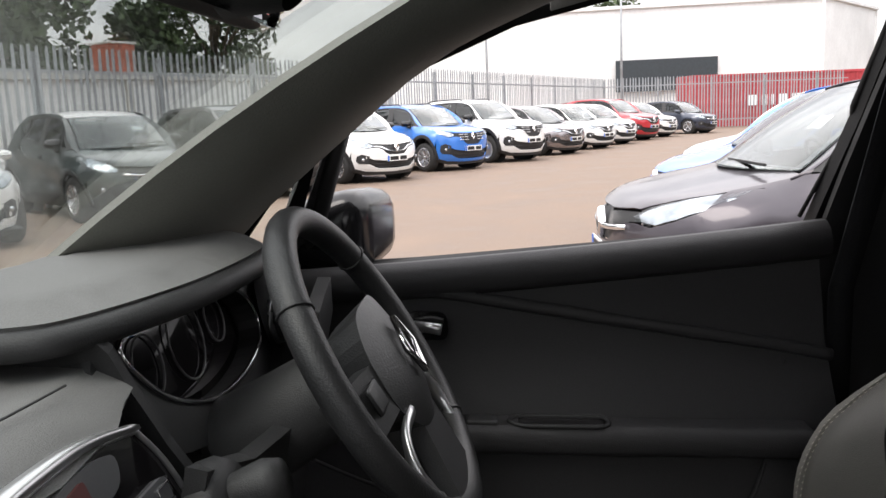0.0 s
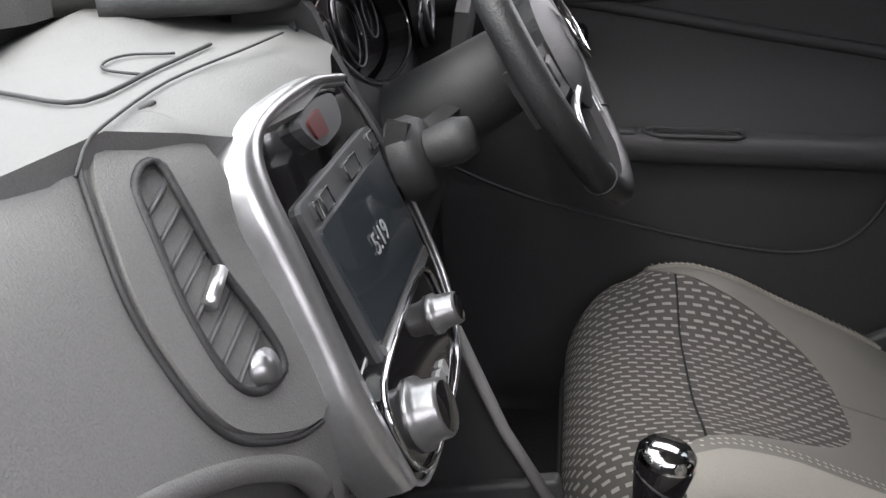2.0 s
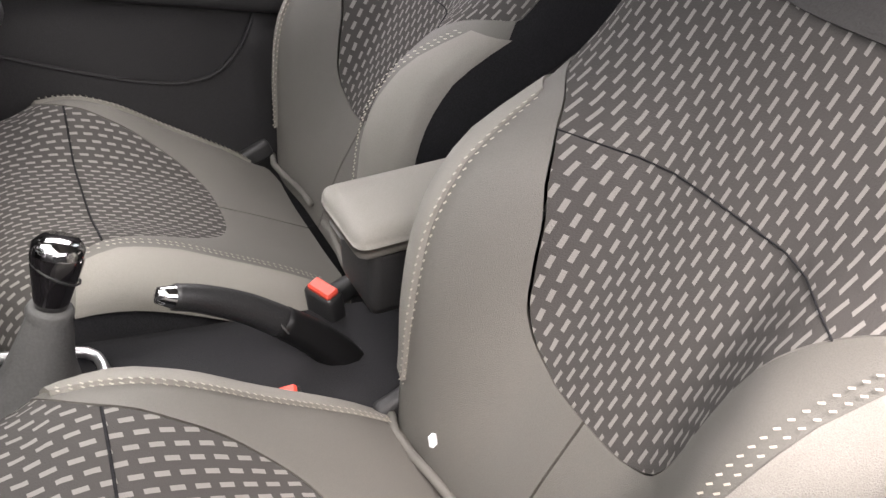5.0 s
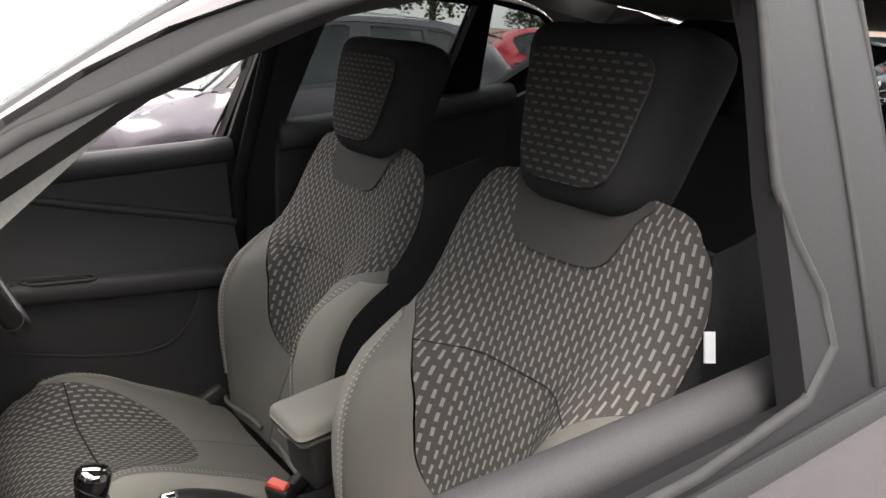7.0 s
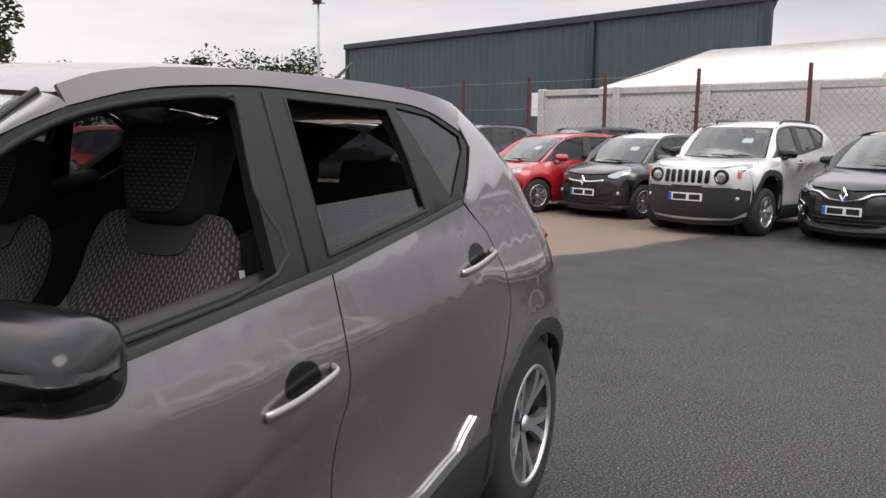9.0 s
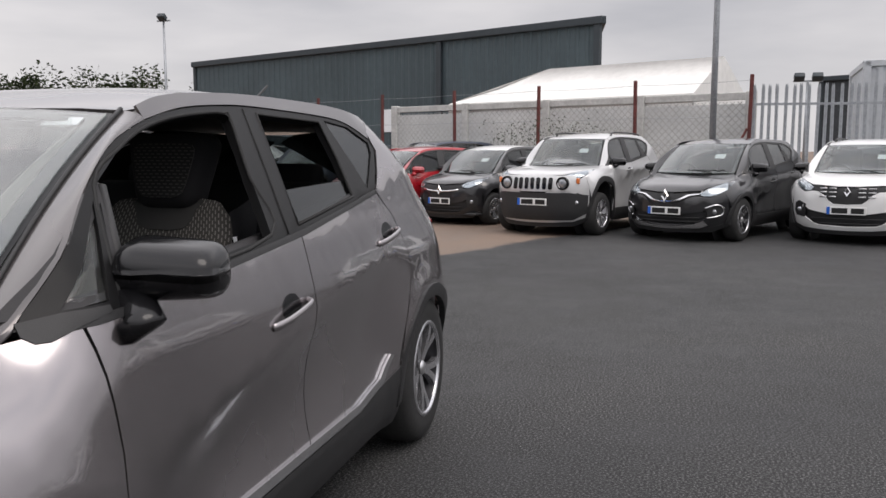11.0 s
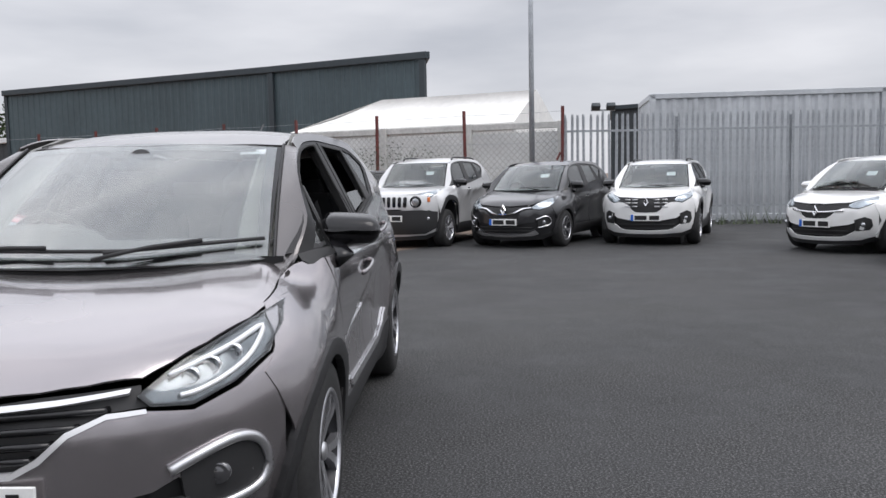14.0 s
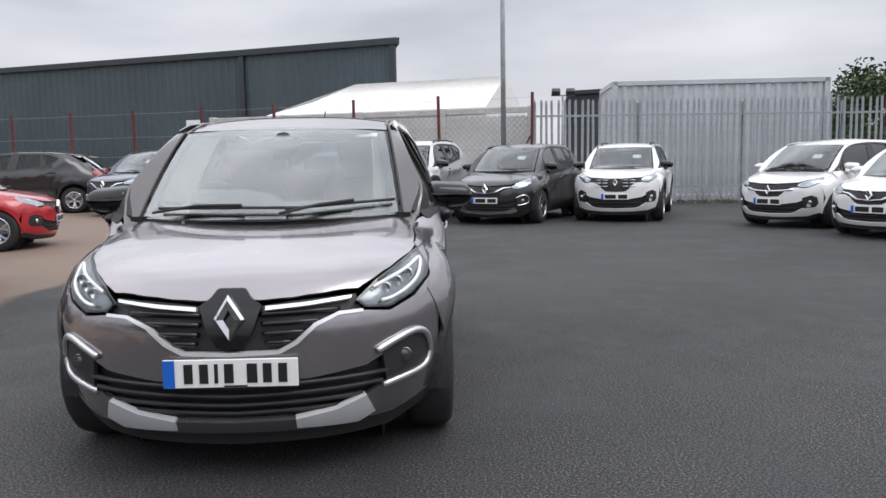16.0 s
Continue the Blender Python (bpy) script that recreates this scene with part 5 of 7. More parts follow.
# beside the driver's door, noses the same way as the subject
park("hatchback", "dark violet hatchback with clear square headlamps", PURPLE_PAINT, HATCH, -0.09, -4.55, 2, face="bar", clad=False, r=0.31, step=0.09, group="row beside the subject")
park("hatchback", "bright blue hatchback between two paler cars", BLUE_PAINT, HATCH, -0.86, -6.95, 4, face="round", clad=False, r=0.31, group="row beside the subject")
park("hatchback", "white hatchback next to the blue one", WHITE_PAINT, HATCH, -1.66, -9.4, 4, face="round", clad=False, r=0.31, group="row beside the subject")
park("estate_car", "silver car with its tail to the yard", SILVER_PAINT, ESTATE, -9.6, -16.4, 120, face="bar", clad=False, r=0.33, group="row beside the subject")

# the long row across the yard along the palisade fence
ROW = (("hatchback", "white small round-nosed city car", WHITE_PAINT, TINY, 6.3, -7.9, "bar", False), ("crossover", "dark green crossover with a white roof", GREEN_PAINT, SUV, 5.2, -10.7, "bar", True),
       ("crossover", "black crossover with a chrome V grille", BLACK_PAINT, ESTATE, 3.85, -13.4, "bar", True), ("crossover", "white crossover with black lower trim", WHITE_PAINT, SUV, 2.5, -16.0, "wide", True),
       ("hatchback", "bright blue raised hatchback with black cladding", BLUE_PAINT, RAISED_HATCH, 1.05, -18.6, "split", True), ("off_roader", "white off-roader on steel wheels", WHITE_PAINT, TALL_SUV, -0.45, -21.1, "split", True),
       ("hatchback", "dark grey hatchback in the long row", GREY_PAINT, HATCH, -1.75, -23.6, "wide", False), ("hatchback", "white hatchback in the long row", WHITE_PAINT, HATCH, -3.0, -26.1, "wide", False),
       ("hatchback", "white hatchback in the long row", WHITE_PAINT, HATCH, -4.1, -28.7, "wide", False), ("crossover", "bright red tall crossover in the long row", RED_PAINT, ESTATE, -5.4, -31.4, "wide", False),
       ("hatchback", "white hatchback in the long row", WHITE_PAINT, HATCH, -6.6, -33.9, "bar", False), ("hatchback", "dark blue hatchback at the end of the long row", NAVY_PAINT, HATCH, -8.9, -36.6, "bar", False))
for name, label, mat, body, x, y, face, clad in ROW:
    park(name, label, mat, body, x, y, 137, face=face, clad=clad, r=0.355 if body is TALL_SUV else 0.33, style="steel" if body is TALL_SUV else "plain", rails=body in (RAISED_HATCH, TALL_SUV), roof_mat=WHITE_PAINT if mat is GREEN_PAINT else None, group="long row along the fence")


def boxy_face(car):
    """Seven slots and round lamps in an upright black nose."""
    B = BOXY
    c = B.q(0, 0, 0.6)
    for i in range(7):
        y = (i - 3) * 0.105
        skin("grille_slot", chamfer([(y - 0.032, 0.61), (y + 0.032, 0.61), (y + 0.032, 0.735), (y - 0.032, 0.735)], 0.02), B.front(0.03), GLOSS_BLACK, car, away=c, step=0.1, thick=0.02)
    skin("grille_surround", mirrored([(0.0, 0.585), (0.60, 0.59), (0.70, 0.66), (0.66, 0.755), (0.0, 0.76)]), B.front(0.012), SILVER_PAINT, car, away=c, step=0.12, thick=0.04)
    skin("bumper_cladding", mirrored([(0.0, 0.25), (0.62, 0.26), (0.80, 0.36), (0.815, 0.55), (0.60, 0.575), (0.0, 0.57)]), B.front(0.016), PLASTIC, car, away=c, step=0.12, thick=0.03)
    for s in (1, -1):
        p = B.front(0.03)(s * 0.50, 0.675)
        mm = Matrix.Translation(p) @ Euler((0, radians(90), 0)).to_matrix().to_4x4()
        lathe("lamp_ring", [(0.105, -0.03), (0.105, 0.02), (0.085, 0.025), (0.08, 0.0)], mm, GLOSS_BLACK, car, 20)
        lathe("round_lamp", [(0.0, 0.022), (0.05, 0.018), (0.082, 0.004), (0.082, -0.02)], mm, HEADLAMP, car, 20)
        block("side_lamp", (0.05, 0.05, 0.09), Matrix.Translation(B.front(0.02)(s * 0.70, 0.70)), AMBER, car, 0.01, 1)


boxy_face(boxy)
for s in (1, -1):
    skin("skid_cheek", [(s * y, z) for y, z in ((0.56, 0.335), (0.44, 0.285), (0.20, 0.255), (0.20, 0.215), (0.50, 0.225), (0.60, 0.27))], SUV.front(0.034), CHROME, black_one, step=0.1, thick=0.03, away=(0, 0, 0.75))
    tube("fog_trim", rounded([SUV.front(0.018)(s * y, z) for y, z in ((0.58, 0.522), (0.715, 0.575), (0.775, 0.52), (0.76, 0.43), (0.68, 0.395), (0.60, 0.38))], 3, False), 0.013, CHROME, black_one, sides=6)
skin("skid_plate", mirrored([(0.0, 0.205), (0.22, 0.210), (0.22, 0.255), (0.0, 0.25)]), SUV.front(0.03), CHROME, black_one, step=0.1, thick=0.03, away=(0, 0, 0.75))
# ---- the subject: a grey crossover with its front window down ----
hero = make_car("crossover", "grey-violet crossover with a darker roof and lowered front window", GREY_PAINT, Body(), Matrix.Identity(4), style="two", step=0.055, roof_mat=ROOF_PAINT, hero=True, face="none", group="subject", r=0.345)
HB, HC = Body(), Vector((0, 0, 0.75))
part_of = {o.name.split(".")[0]: o for o in hero.children}
grille = part_of["grille"]
FOG_LENS = material("dim_fog_lens", (0.10, 0.10, 0.105), 0.12, 0.6, coat=1.0)
# body grey, darkened to carry the shade under the nose
LOWER_SHADED = material("shaded_bumper_grey", (0.11, 0.11, 0.112), 0.4, 0.5, grain=0.05, scale=200)
# silver of the skid cheeks; its paleness paints sky reflections on the grille trims
BRIGHT = material("bright_silver_and_sheen", (0.82, 0.82, 0.83), 0.24, 0.45, grain=0.04, scale=200)
for k, (z, y0, y1) in enumerate(((0.585, 0.13, 0.24), (0.622, 0.12, 0.29), (0.660, 0.115, 0.35), (0.696, 0.11, 0.42))):
    for s in (1, -1):
        n = 1
        for i in range(n):
            a, b = y0 + (y1 - y0) * i / n + 0.006, y0 + (y1 - y0) * (i + 1) / n - 0.006
            tube("grille_slat", [HB.front(o)(s * y, z + 0.02 * y) for y, o in ((a, -0.022), (a + 0.006, -0.006), (b - 0.006, -0.006), (b, -0.022))], 0.011, GLOSS_BLACK, grille, sides=6, flat=0.8)
for s in (1, -1):
    skin("grille_strip", [(s * y, z) for y, z in ((0.135, 0.716), (0.30, 0.728), (0.465, 0.745), (0.468, 0.756), (0.30, 0.742), (0.135, 0.732))], HB.front(0.004), BRIGHT, grille, step=0.05, thick=0.02, away=HC)
skin("grille_trim", mirrored([(0.0, 0.541), (0.19, 0.546), (0.262, 0.583), (0.333, 0.648), (0.42, 0.686), (0.515, 0.690), (0.512, 0.702), (0.42, 0.700), (0.325, 0.662), (0.252, 0.596), (0.185, 0.560), (0.0, 0.556)]), HB.front(0.010), BRIGHT, grille, step=0.04, thick=0.03, away=HC, label="bright chrome grille outline")
# badge and its black shield
skin("badge_shield", chamfer([(-0.055, 0.800), (0.055, 0.800), (0.080, 0.765), (0.122, 0.738), (0.090, 0.645), (0.050, 0.572), (-0.050, 0.572), (-0.090, 0.645), (-0.122, 0.738), (-0.080, 0.765)], 0.012), HB.front(0.010), GLOSS_BLACK, grille, step=0.04, thick=0.04, away=HC)
badge(HB, grille, 0.688, 0.098)
# headlamps: reflector modules, light guide
GUIDE = material("light_guide", (0.80, 0.81, 0.82), 0.2, 0.3, grain=0.04, scale=60)
for lamp in [o for o in hero.children if o.name.startswith("headlamp")]:
    s = 1 if sum(v.co.y for v in lamp.data.vertices) > 0 else -1
    lamp.data.materials[0] = LAMP_BED = bpy.data.materials.get("lamp_bed") or material("lamp_bed", (0.24, 0.245, 0.25), 0.22, 0.85, grain=0.25, scale=40)
    skin("lamp_bezel", [(s * y, z) for y, z in ((0.485, 0.735), (0.56, 0.800), (0.70, 0.880), (0.765, 0.915), (0.79, 0.860), (0.775, 0.790), (0.71, 0.735), (0.62, 0.695), (0.52, 0.705))], HB.front(0.004), GLOSS_BLACK, lamp, holes=([(s * y, z) for y, z in ((0.498, 0.736), (0.565, 0.796), (0.70, 0.872), (0.758, 0.903), (0.781, 0.858), (0.768, 0.794), (0.707, 0.742), (0.62, 0.704), (0.526, 0.712))],), step=0.04, thick=0.03, away=HC)
    tube("light_guide", rounded([HB.front(-0.002)(s * y, z) for y, z in ((0.55, 0.775), (0.68, 0.828), (0.742, 0.862), (0.735, 0.80), (0.69, 0.758), (0.63, 0.730), (0.585, 0.722))], 4, False), 0.009, GUIDE, lamp, sides=6, label="pale light guide")
    for y, z in ((0.60, 0.765), (0.645, 0.785), (0.69, 0.808)):
        lathe("lamp_module", [(0.0, -0.02), (0.018, -0.014), (0.024, 0.0), (0.024, -0.03)], Matrix.Translation(HB.front(-0.004)(s * y, z)) @ Euler((0, radians(90), 0)).to_matrix().to_4x4(), CHROME, lamp, 10)
# fog lamps with chrome brackets, lower grille bars, skid plate
for s in (1, -1):
    fog = skin("fog_lamp_bezel", [(s * y, z) for y, z in FOG], HB.front(0.004), PLASTIC, hero, step=0.05, thick=0.02, away=HC)
    tube("fog_trim", rounded([HB.front(0.012)(s * y, z) for y, z in ((0.565, 0.522), (0.63, 0.552), (0.715, 0.580), (0.762, 0.560), (0.782, 0.50), (0.775, 0.44), (0.745, 0.408), (0.68, 0.392), (0.585, 0.372))], 4, False), 0.016, SATIN, fog, sides=8, flat=0.8, label="satin chrome bracket")
    lathe("fog_lamp", [(0.0, 0.010), (0.018, 0.009), (0.026, 0.003), (0.030, 0.006), (0.032, -0.02)], Matrix.Translation(HB.front(0.006)(s * 0.672, 0.485)) @ Euler((0, radians(90), 0)).to_matrix().to_4x4(), FOG_LENS, fog, 16)
    skin("skid_cheek", [(s * y, z) for y, z in ((0.52, 0.345), (0.40, 0.300), (0.24, 0.272), (0.24, 0.228), (0.48, 0.222), (0.55, 0.262))], HB.front(0.034), BRIGHT, hero, step=0.05, thick=0.03, away=HC)
skin("skid_plate", mirrored([(0.0, 0.212), (0.34, 0.216), (0.34, 0.262), (0.20, 0.268), (0.0, 0.264)]), HB.front(0.022), LOWER_SHADED, hero, step=0.06, thick=0.03, away=HC, label="skid plate in body grey darkened as shade")
for z, w in ((0.415, 0.60), (0.375, 0.58), (0.335, 0.50), (0.300, 0.42)):
    tube("intake_bar", [HB.front(-0.006)(y, z + 0.03 * abs(y)) for y in np.linspace(-w, w, 13)], 0.010, PLASTIC, hero, sides=6, flat=1.4)
plate = number_plate(hero, HB, 0.478, (0.034, 0.026, 0.034, 0.024, 0.014, 0.024, 0.036, 0.052, 0.040, 0.022, 0.034, 0.026, 0.034))
block("small_print", (0.09, 0.003, 0.006), Matrix.Translation(HB.front(0.019)(0, 0.478)) @ Euler((0, 0, radians(90))).to_matrix().to_4x4() @ Matrix.Translation((0.02, 0, -0.050)), INK, plate, 0)
# wipers, aerial, door and bonnet details
for y0, v0, y1, v1 in ((-0.55, 0.07, 0.16, 0.055), (0.10, 0.045, 0.62, 0.12)):
    p = [HB.screen(0.020)(y0 + (y1 - y0) * i / 6, v0 + (v1 - v0) * i / 6) for i in range(7)]
    wp = thing("wiper", "", "")
    wp.parent = hero
    tube("blade", p, 0.008, PLASTIC, wp, sides=6)
    q = HB.screen(0.034)
    tube("arm", [q(y0 - 0.02, v0 - 0.06), q(y0 + (y1 - y0) * 0.3, v0 + (v1 - v0) * 0.2 - 0.005), q(y0 + (y1 - y0) * 0.62, v0 + (v1 - v0) * 0.62)], 0.008, PLASTIC, wp, sides=6)
tube("aerial", [HB.roof(0)(-1.25, 0), HB.roof(0.10)(-1.36, 0), HB.roof(0.20)(-1.50, 0)], 0.006, PLASTIC, hero, sides=6)
for s in (1, -1):
    tube("pillar_seal", rounded([HB.screen(0.002)(s * (0.664 - 0.086 * v), v) for v in np.linspace(0.0, 1.0, 9)], 2, False), 0.006, PLASTIC, hero, sides=6)
    tube("window_seal", rounded([HB.side(s, -0.006)(x, z) for x, z in (FRONT_WINDOW + FRONT_WINDOW[:1] if s > 0 else DRIVER_WINDOW + DRIVER_WINDOW[:1])], 4, False), 0.006, RUBBER, hero, sides=6)
    tube("window_seal", [HB.side(s, -0.006)(x, z) for x, z in REAR_WINDOW + REAR_WINDOW[:1]], 0.006, RUBBER, hero, sides=6)
    tube("roof_seam", [HB.roof(0.001)(x, s * (0.565 if x > -1.3 else 0.55)) for x in np.linspace(0.38, -1.4, 14)], 0.006, PLASTIC, hero, sides=5)
block("tax_sticker", (0.003, 0.11, 0.035), Matrix.Translation(HB.screen(-0.010)(0.46, 0.93)) @ pose(0, 0, 0, 0, -56, 0), PAPER, hero, 0)
for s in (1, -1):
    skin("tail_lamp_wing", chamfer([(-1.66, 1.01), (-1.70, 1.085), (-1.84, 1.08), (-1.87, 0.99), (-1.80, 0.945)], 0.02), HB.side(s, 0.030), RED_LENS, hero, step=0.05, thick=0.05, away=HC)
    tube("door_cut", [HB.side(s, -0.003)(x, z) for x, z in ((-0.075, 1.494), (-0.03, 1.36), (0.012, 1.22), (0.046, 1.108))], 0.0035, RUBBER, hero, sides=5)
# ---- the subject's cabin ----
IN = -0.075  # the furniture of the cabin, set back along the car
DASH_SOFT = material("grey_dash_skin", (0.155, 0.153, 0.150), 0.62, grain=0.10, scale=700, bump=0.25, stain=0.05, stain_scale=4, spec=0.4)
DASH_DARK = material("charcoal_dash_plastic", (0.034, 0.034, 0.035), 0.5, grain=0.12, scale=600, bump=0.2, stain=0.06, stain_scale=5, spec=0.35)
DOOR_DARK = material("charcoal_door_card", (0.040, 0.039, 0.041), 0.6, grain=0.14, scale=600, bump=0.2, stain=0.08, stain_scale=4, spec=0.35)
LEATHER = material("black_leather", (0.022, 0.022, 0.023), 0.42, grain=0.15, scale=420, bump=0.22, stain=0.1, stain_scale=14)
VINYL = material("stone_grey_vinyl", (0.132, 0.126, 0.113), 0.62, grain=0.08, scale=900, bump=0.25, stain=0.05, stain_scale=6)
SUEDE = material("grey_gaiter", (0.075, 0.074, 0.073), 0.7, grain=0.1, scale=300, bump=0.2, stain=0.06, stain_scale=8)
CLOTH = woven("dashed_seat_cloth", (0.064, 0.060, 0.057), (0.225, 0.217, 0.202))
PLAIN_CLOTH = material("charcoal_cloth", (0.020, 0.020, 0.022), 0.9, grain=0.2, scale=500, bump=0.3, spec=0.2)
CARPET = material("black_carpet", (0.014, 0.014, 0.015), 0.95, grain=0.3, scale=300, bump=0.5)
LINER = material("grey_headliner", (0.24, 0.24, 0.23), 0.9, grain=0.08, scale=300, stain=0.05)
PILLAR = material("grey_pillar_trim", (0.22, 0.22, 0.20), 0.7, grain=0.06, scale=400, bump=0.15, stain=0.05, stain_scale=5)
THREAD = material("pale_thread", (0.50, 0.47, 0.40), 0.8)
SCREEN_OFF = material("display_glass", (0.035, 0.042, 0.048), 0.14, coat=0.8, stain=0.05, stain_scale=5)
SLAT_DARK = material("dark_grey_bezel", (0.075, 0.076, 0.08), 0.38, grain=0.05, scale=300)
PIANO = material("piano_black", (0.010, 0.009, 0.010), 0.08, coat=1.0)
BUCKLE_RED = material("red_buckle_button", (0.70, 0.08, 0.05), 0.4)
BLUE_PANEL = material("pale_plastic_button", (0.30, 0.30, 0.30), 0.4, grain=0.05, scale=200)


def stitches(name, line, parent, out, size=0.0042, step=0.0075):
    """A row of short slanting stitches along a line."""
    bm = bmesh.new()
    for a, b in zip(line, line[1:]):
        n = max(1, int((b - a).length / step))
        for i in range(n):
            c = a.lerp(b, (i + 0.5) / n) + Vector(out) * 0.0012
            d = (b - a).normalized()
            s = d.cross(Vector(out)).normalized()
            u, w = (d * 0.85 + s * 0.5) * size * 0.5, (s * 0.85 - d * 0.5) * 0.0008
            bm.faces.new([bm.verts.new(c + q) for q in (-u - w, u - w, u + w, -u + w)])
            bm.faces.new([bm.verts.new(c + q) for q in (-u + w, -u - w + Vector(out) * 0.0009, u - w + Vector(out) * 0.0009, u + w)])
    return mesh_object(name, bm, THREAD, parent, smooth=False)


SPINE = pchip([(0.55, 0.205), (0.65, 0.185), (0.75, 0.155), (0.85, 0.122), (0.95, 0.088), (1.05, 0.052), (1.15, 0.015), (1.22, -0.015)])
BACK_CREST = pchip([(0.55, 0.214), (0.657, 0.226), (0.74, 0.238), (0.80, 0.241), (0.838, 0.237), (0.908, 0.206), (0.948, 0.160), (0.985, 0.108), (1.05, 0.060), (1.15, 0.016), (1.22, -0.015)])
SEAT_MID = pchip([(0.15, 0.535), (0.20, 0.553), (0.30, 0.590), (0.40, 0.620), (0.50, 0.643), (0.56, 0.650), (0.60, 0.650)])
SEAT_CREST = pchip([(0.15, 0.545), (0.21, 0.566), (0.27, 0.600), (0.379, 0.651), (0.462, 0.691), (0.517, 0.704), (0.566, 0.697), (0.604, 0.676)])


def seat(yc, label, m, recline=0.0, inner_rise=1.0):
    """A front seat: cloth centre, vinyl bolsters with a stitched edge, head restraint, dark shell."""
    root = thing("front_seat", label, "car seat", m, "front seats")
    HWB, HWC = 0.238, 0.245
    def back(a, z):
        s, t = (1 if a >= 0 else -1), abs(a) / HWB
        over = max(abs(a) - HWB, 0.0)
        x = SPINE(z) + (BACK_CREST(z) - SPINE(z)) * ease(0.26, 0.78, t) - 0.50 * max(min(t, 1.0) - 0.78, 0.0) ** 2 - 2.2 * max(z - 1.165, 0.0) ** 2 * 4
        x -= 0.012 * math.cos(min(t, 1.0) * math.pi / 2) * ease(0.6, 0.8, z)
        x -= over * (0.35 + min(over / 0.05, 1.0) * 0.65)
        x -= recline
        narrow = 1.0 - 0.10 * ease(1.08, 1.21, z)
        return Vector((x, yc + s * (min(abs(a), HWB) * narrow + 0.016 * math.sin(min(over / 0.05, 1.0) * 1.57)), z))
    def base(a, u):
        s, t = (1 if a >= 0 else -1), abs(a) / HWC
        over = max(abs(a) - HWC, 0.0)
        x = 0.20 + min(u, 0.40)
        rise = (SEAT_CREST(x) - SEAT_MID(x)) * ease(0.24, 0.76, t) * (1 - ease(0.38, 0.54, u)) * (inner_rise if a * yc < 0 else 1.0)
        z = SEAT_MID(x) + rise - 0.45 * max(min(t, 1.0) - 0.76, 0.0) ** 2 - over * (0.4 + 0.6 * min(over / 0.04, 1.0))
        if u > 0.40:
            ang = min((u - 0.40) / 0.095, 1.57)
            corner = 0.035 * ease(0.55, 1.1, t) ** 2
            x += (0.095 - corner) * math.sin(ang)
            z -= 0.095 * (1 - math.cos(ang)) + max(u - 0.40 - 0.095 * 1.57, 0.0)
        return Vector((x, yc + s * (min(abs(a), HWC) * (1 - 0.06 * ease(0.42, 0.6, u)) + 0.012 * math.sin(min(over / 0.04, 1.0) * 1.57)), z))
    fc, up = (1.6, yc, 0.9), (0.5, yc, 3)
    def both(half):
        return half + [(-a, v) for a, v in reversed(half) if a > 1e-6]
    inner = flat_line([(0.0, 0.738), (0.05, 0.741), (0.082, 0.756), (0.102, 0.788), (0.112, 0.835), (0.122, 0.885), (0.145, 0.938), (0.185, 0.975), (0.246, 0.995)])
    rim = flat_line([(0.250, 1.00), (0.250, 1.08), (0.243, 1.140), (0.222, 1.180), (0.18, 1.203), (0.0, 1.210)])
    bk = skin("backrest", both(inner + rim), back, CLOTH, root, step=0.022, thick=0.02, face=fc, label="dark cloth with rows of pale dashes")
    lower = flat_line([(0.0, 0.135), (0.06, 0.140), (0.105, 0.165), (0.138, 0.220), (0.160, 0.290), (0.182, 0.345), (0.215, 0.378), (0.262, 0.388)])
    front = [(0.266, 0.42), (0.268, 0.58), (0.20, 0.64), (0.0, 0.65)]
    cu = skin("cushion", both(lower + front), base, CLOTH, root, step=0.025, thick=0.02, face=up, label="dark cloth with rows of pale dashes")
    for ob in (bk, cu):
        for q in ob.data.uv_layers[0].data:
            q.uv = (q.uv[1], q.uv[0])
    for s in (1, -1):
        loop = [(s * (a + 0.0015), v) for a, v in inner] + [(s * a, v) for a, v in ((0.268, 0.97), (0.272, 0.85), (0.272, 0.62), (0.262, 0.555), (0.15, 0.545), (0.0015, 0.545))]
        sb = skin("side_bolster", loop, lambda a, v: back(a, v) + Vector((0.0012, 0, 0)), VINYL, root, step=0.022, thick=0.02, face=(1.6, yc + 0.8 * s, 0.9))
        skin("bolster_edge", [(s * a, v) for a, v in ((0.190, 0.645), (0.186, 0.72), (0.185, 0.80), (0.190, 0.87), (0.200, 0.93), (0.215, 0.972), (0.273, 0.972), (0.276, 0.85), (0.276, 0.645))], lambda a, v: back(a, v) + Vector((0.006, s * 0.001, 0)), VINYL_PALE, sb, step=0.022, thick=0.01, face=(1.6, yc + 0.8 * s, 0.9), label="paler ribbed edging")
        for off in (0.0, 0.008):
            stitches("stitching", [back(s * (a - off), v) + Vector((0.008, 0, 0)) for a, v in flat_line([(0.188, 0.645), (0.183, 0.72), (0.182, 0.80), (0.187, 0.87), (0.197, 0.93), (0.212, 0.970)])], sb, (1, 0, 0))
        loop = [(s * (a + 0.0015), u) for a, u in lower] + [(s * a, u) for a, u in ((0.278, 0.36), (0.280, 0.20), (0.275, 0.0), (0.15, -0.02), (0.0015, -0.02))]
        tb = skin("thigh_bolster", loop, lambda a, u: base(a, u) + Vector((0, 0, 0.0012)), VINYL, root, step=0.022, thick=0.02, face=(0.6, yc + 0.6 * s, 3))
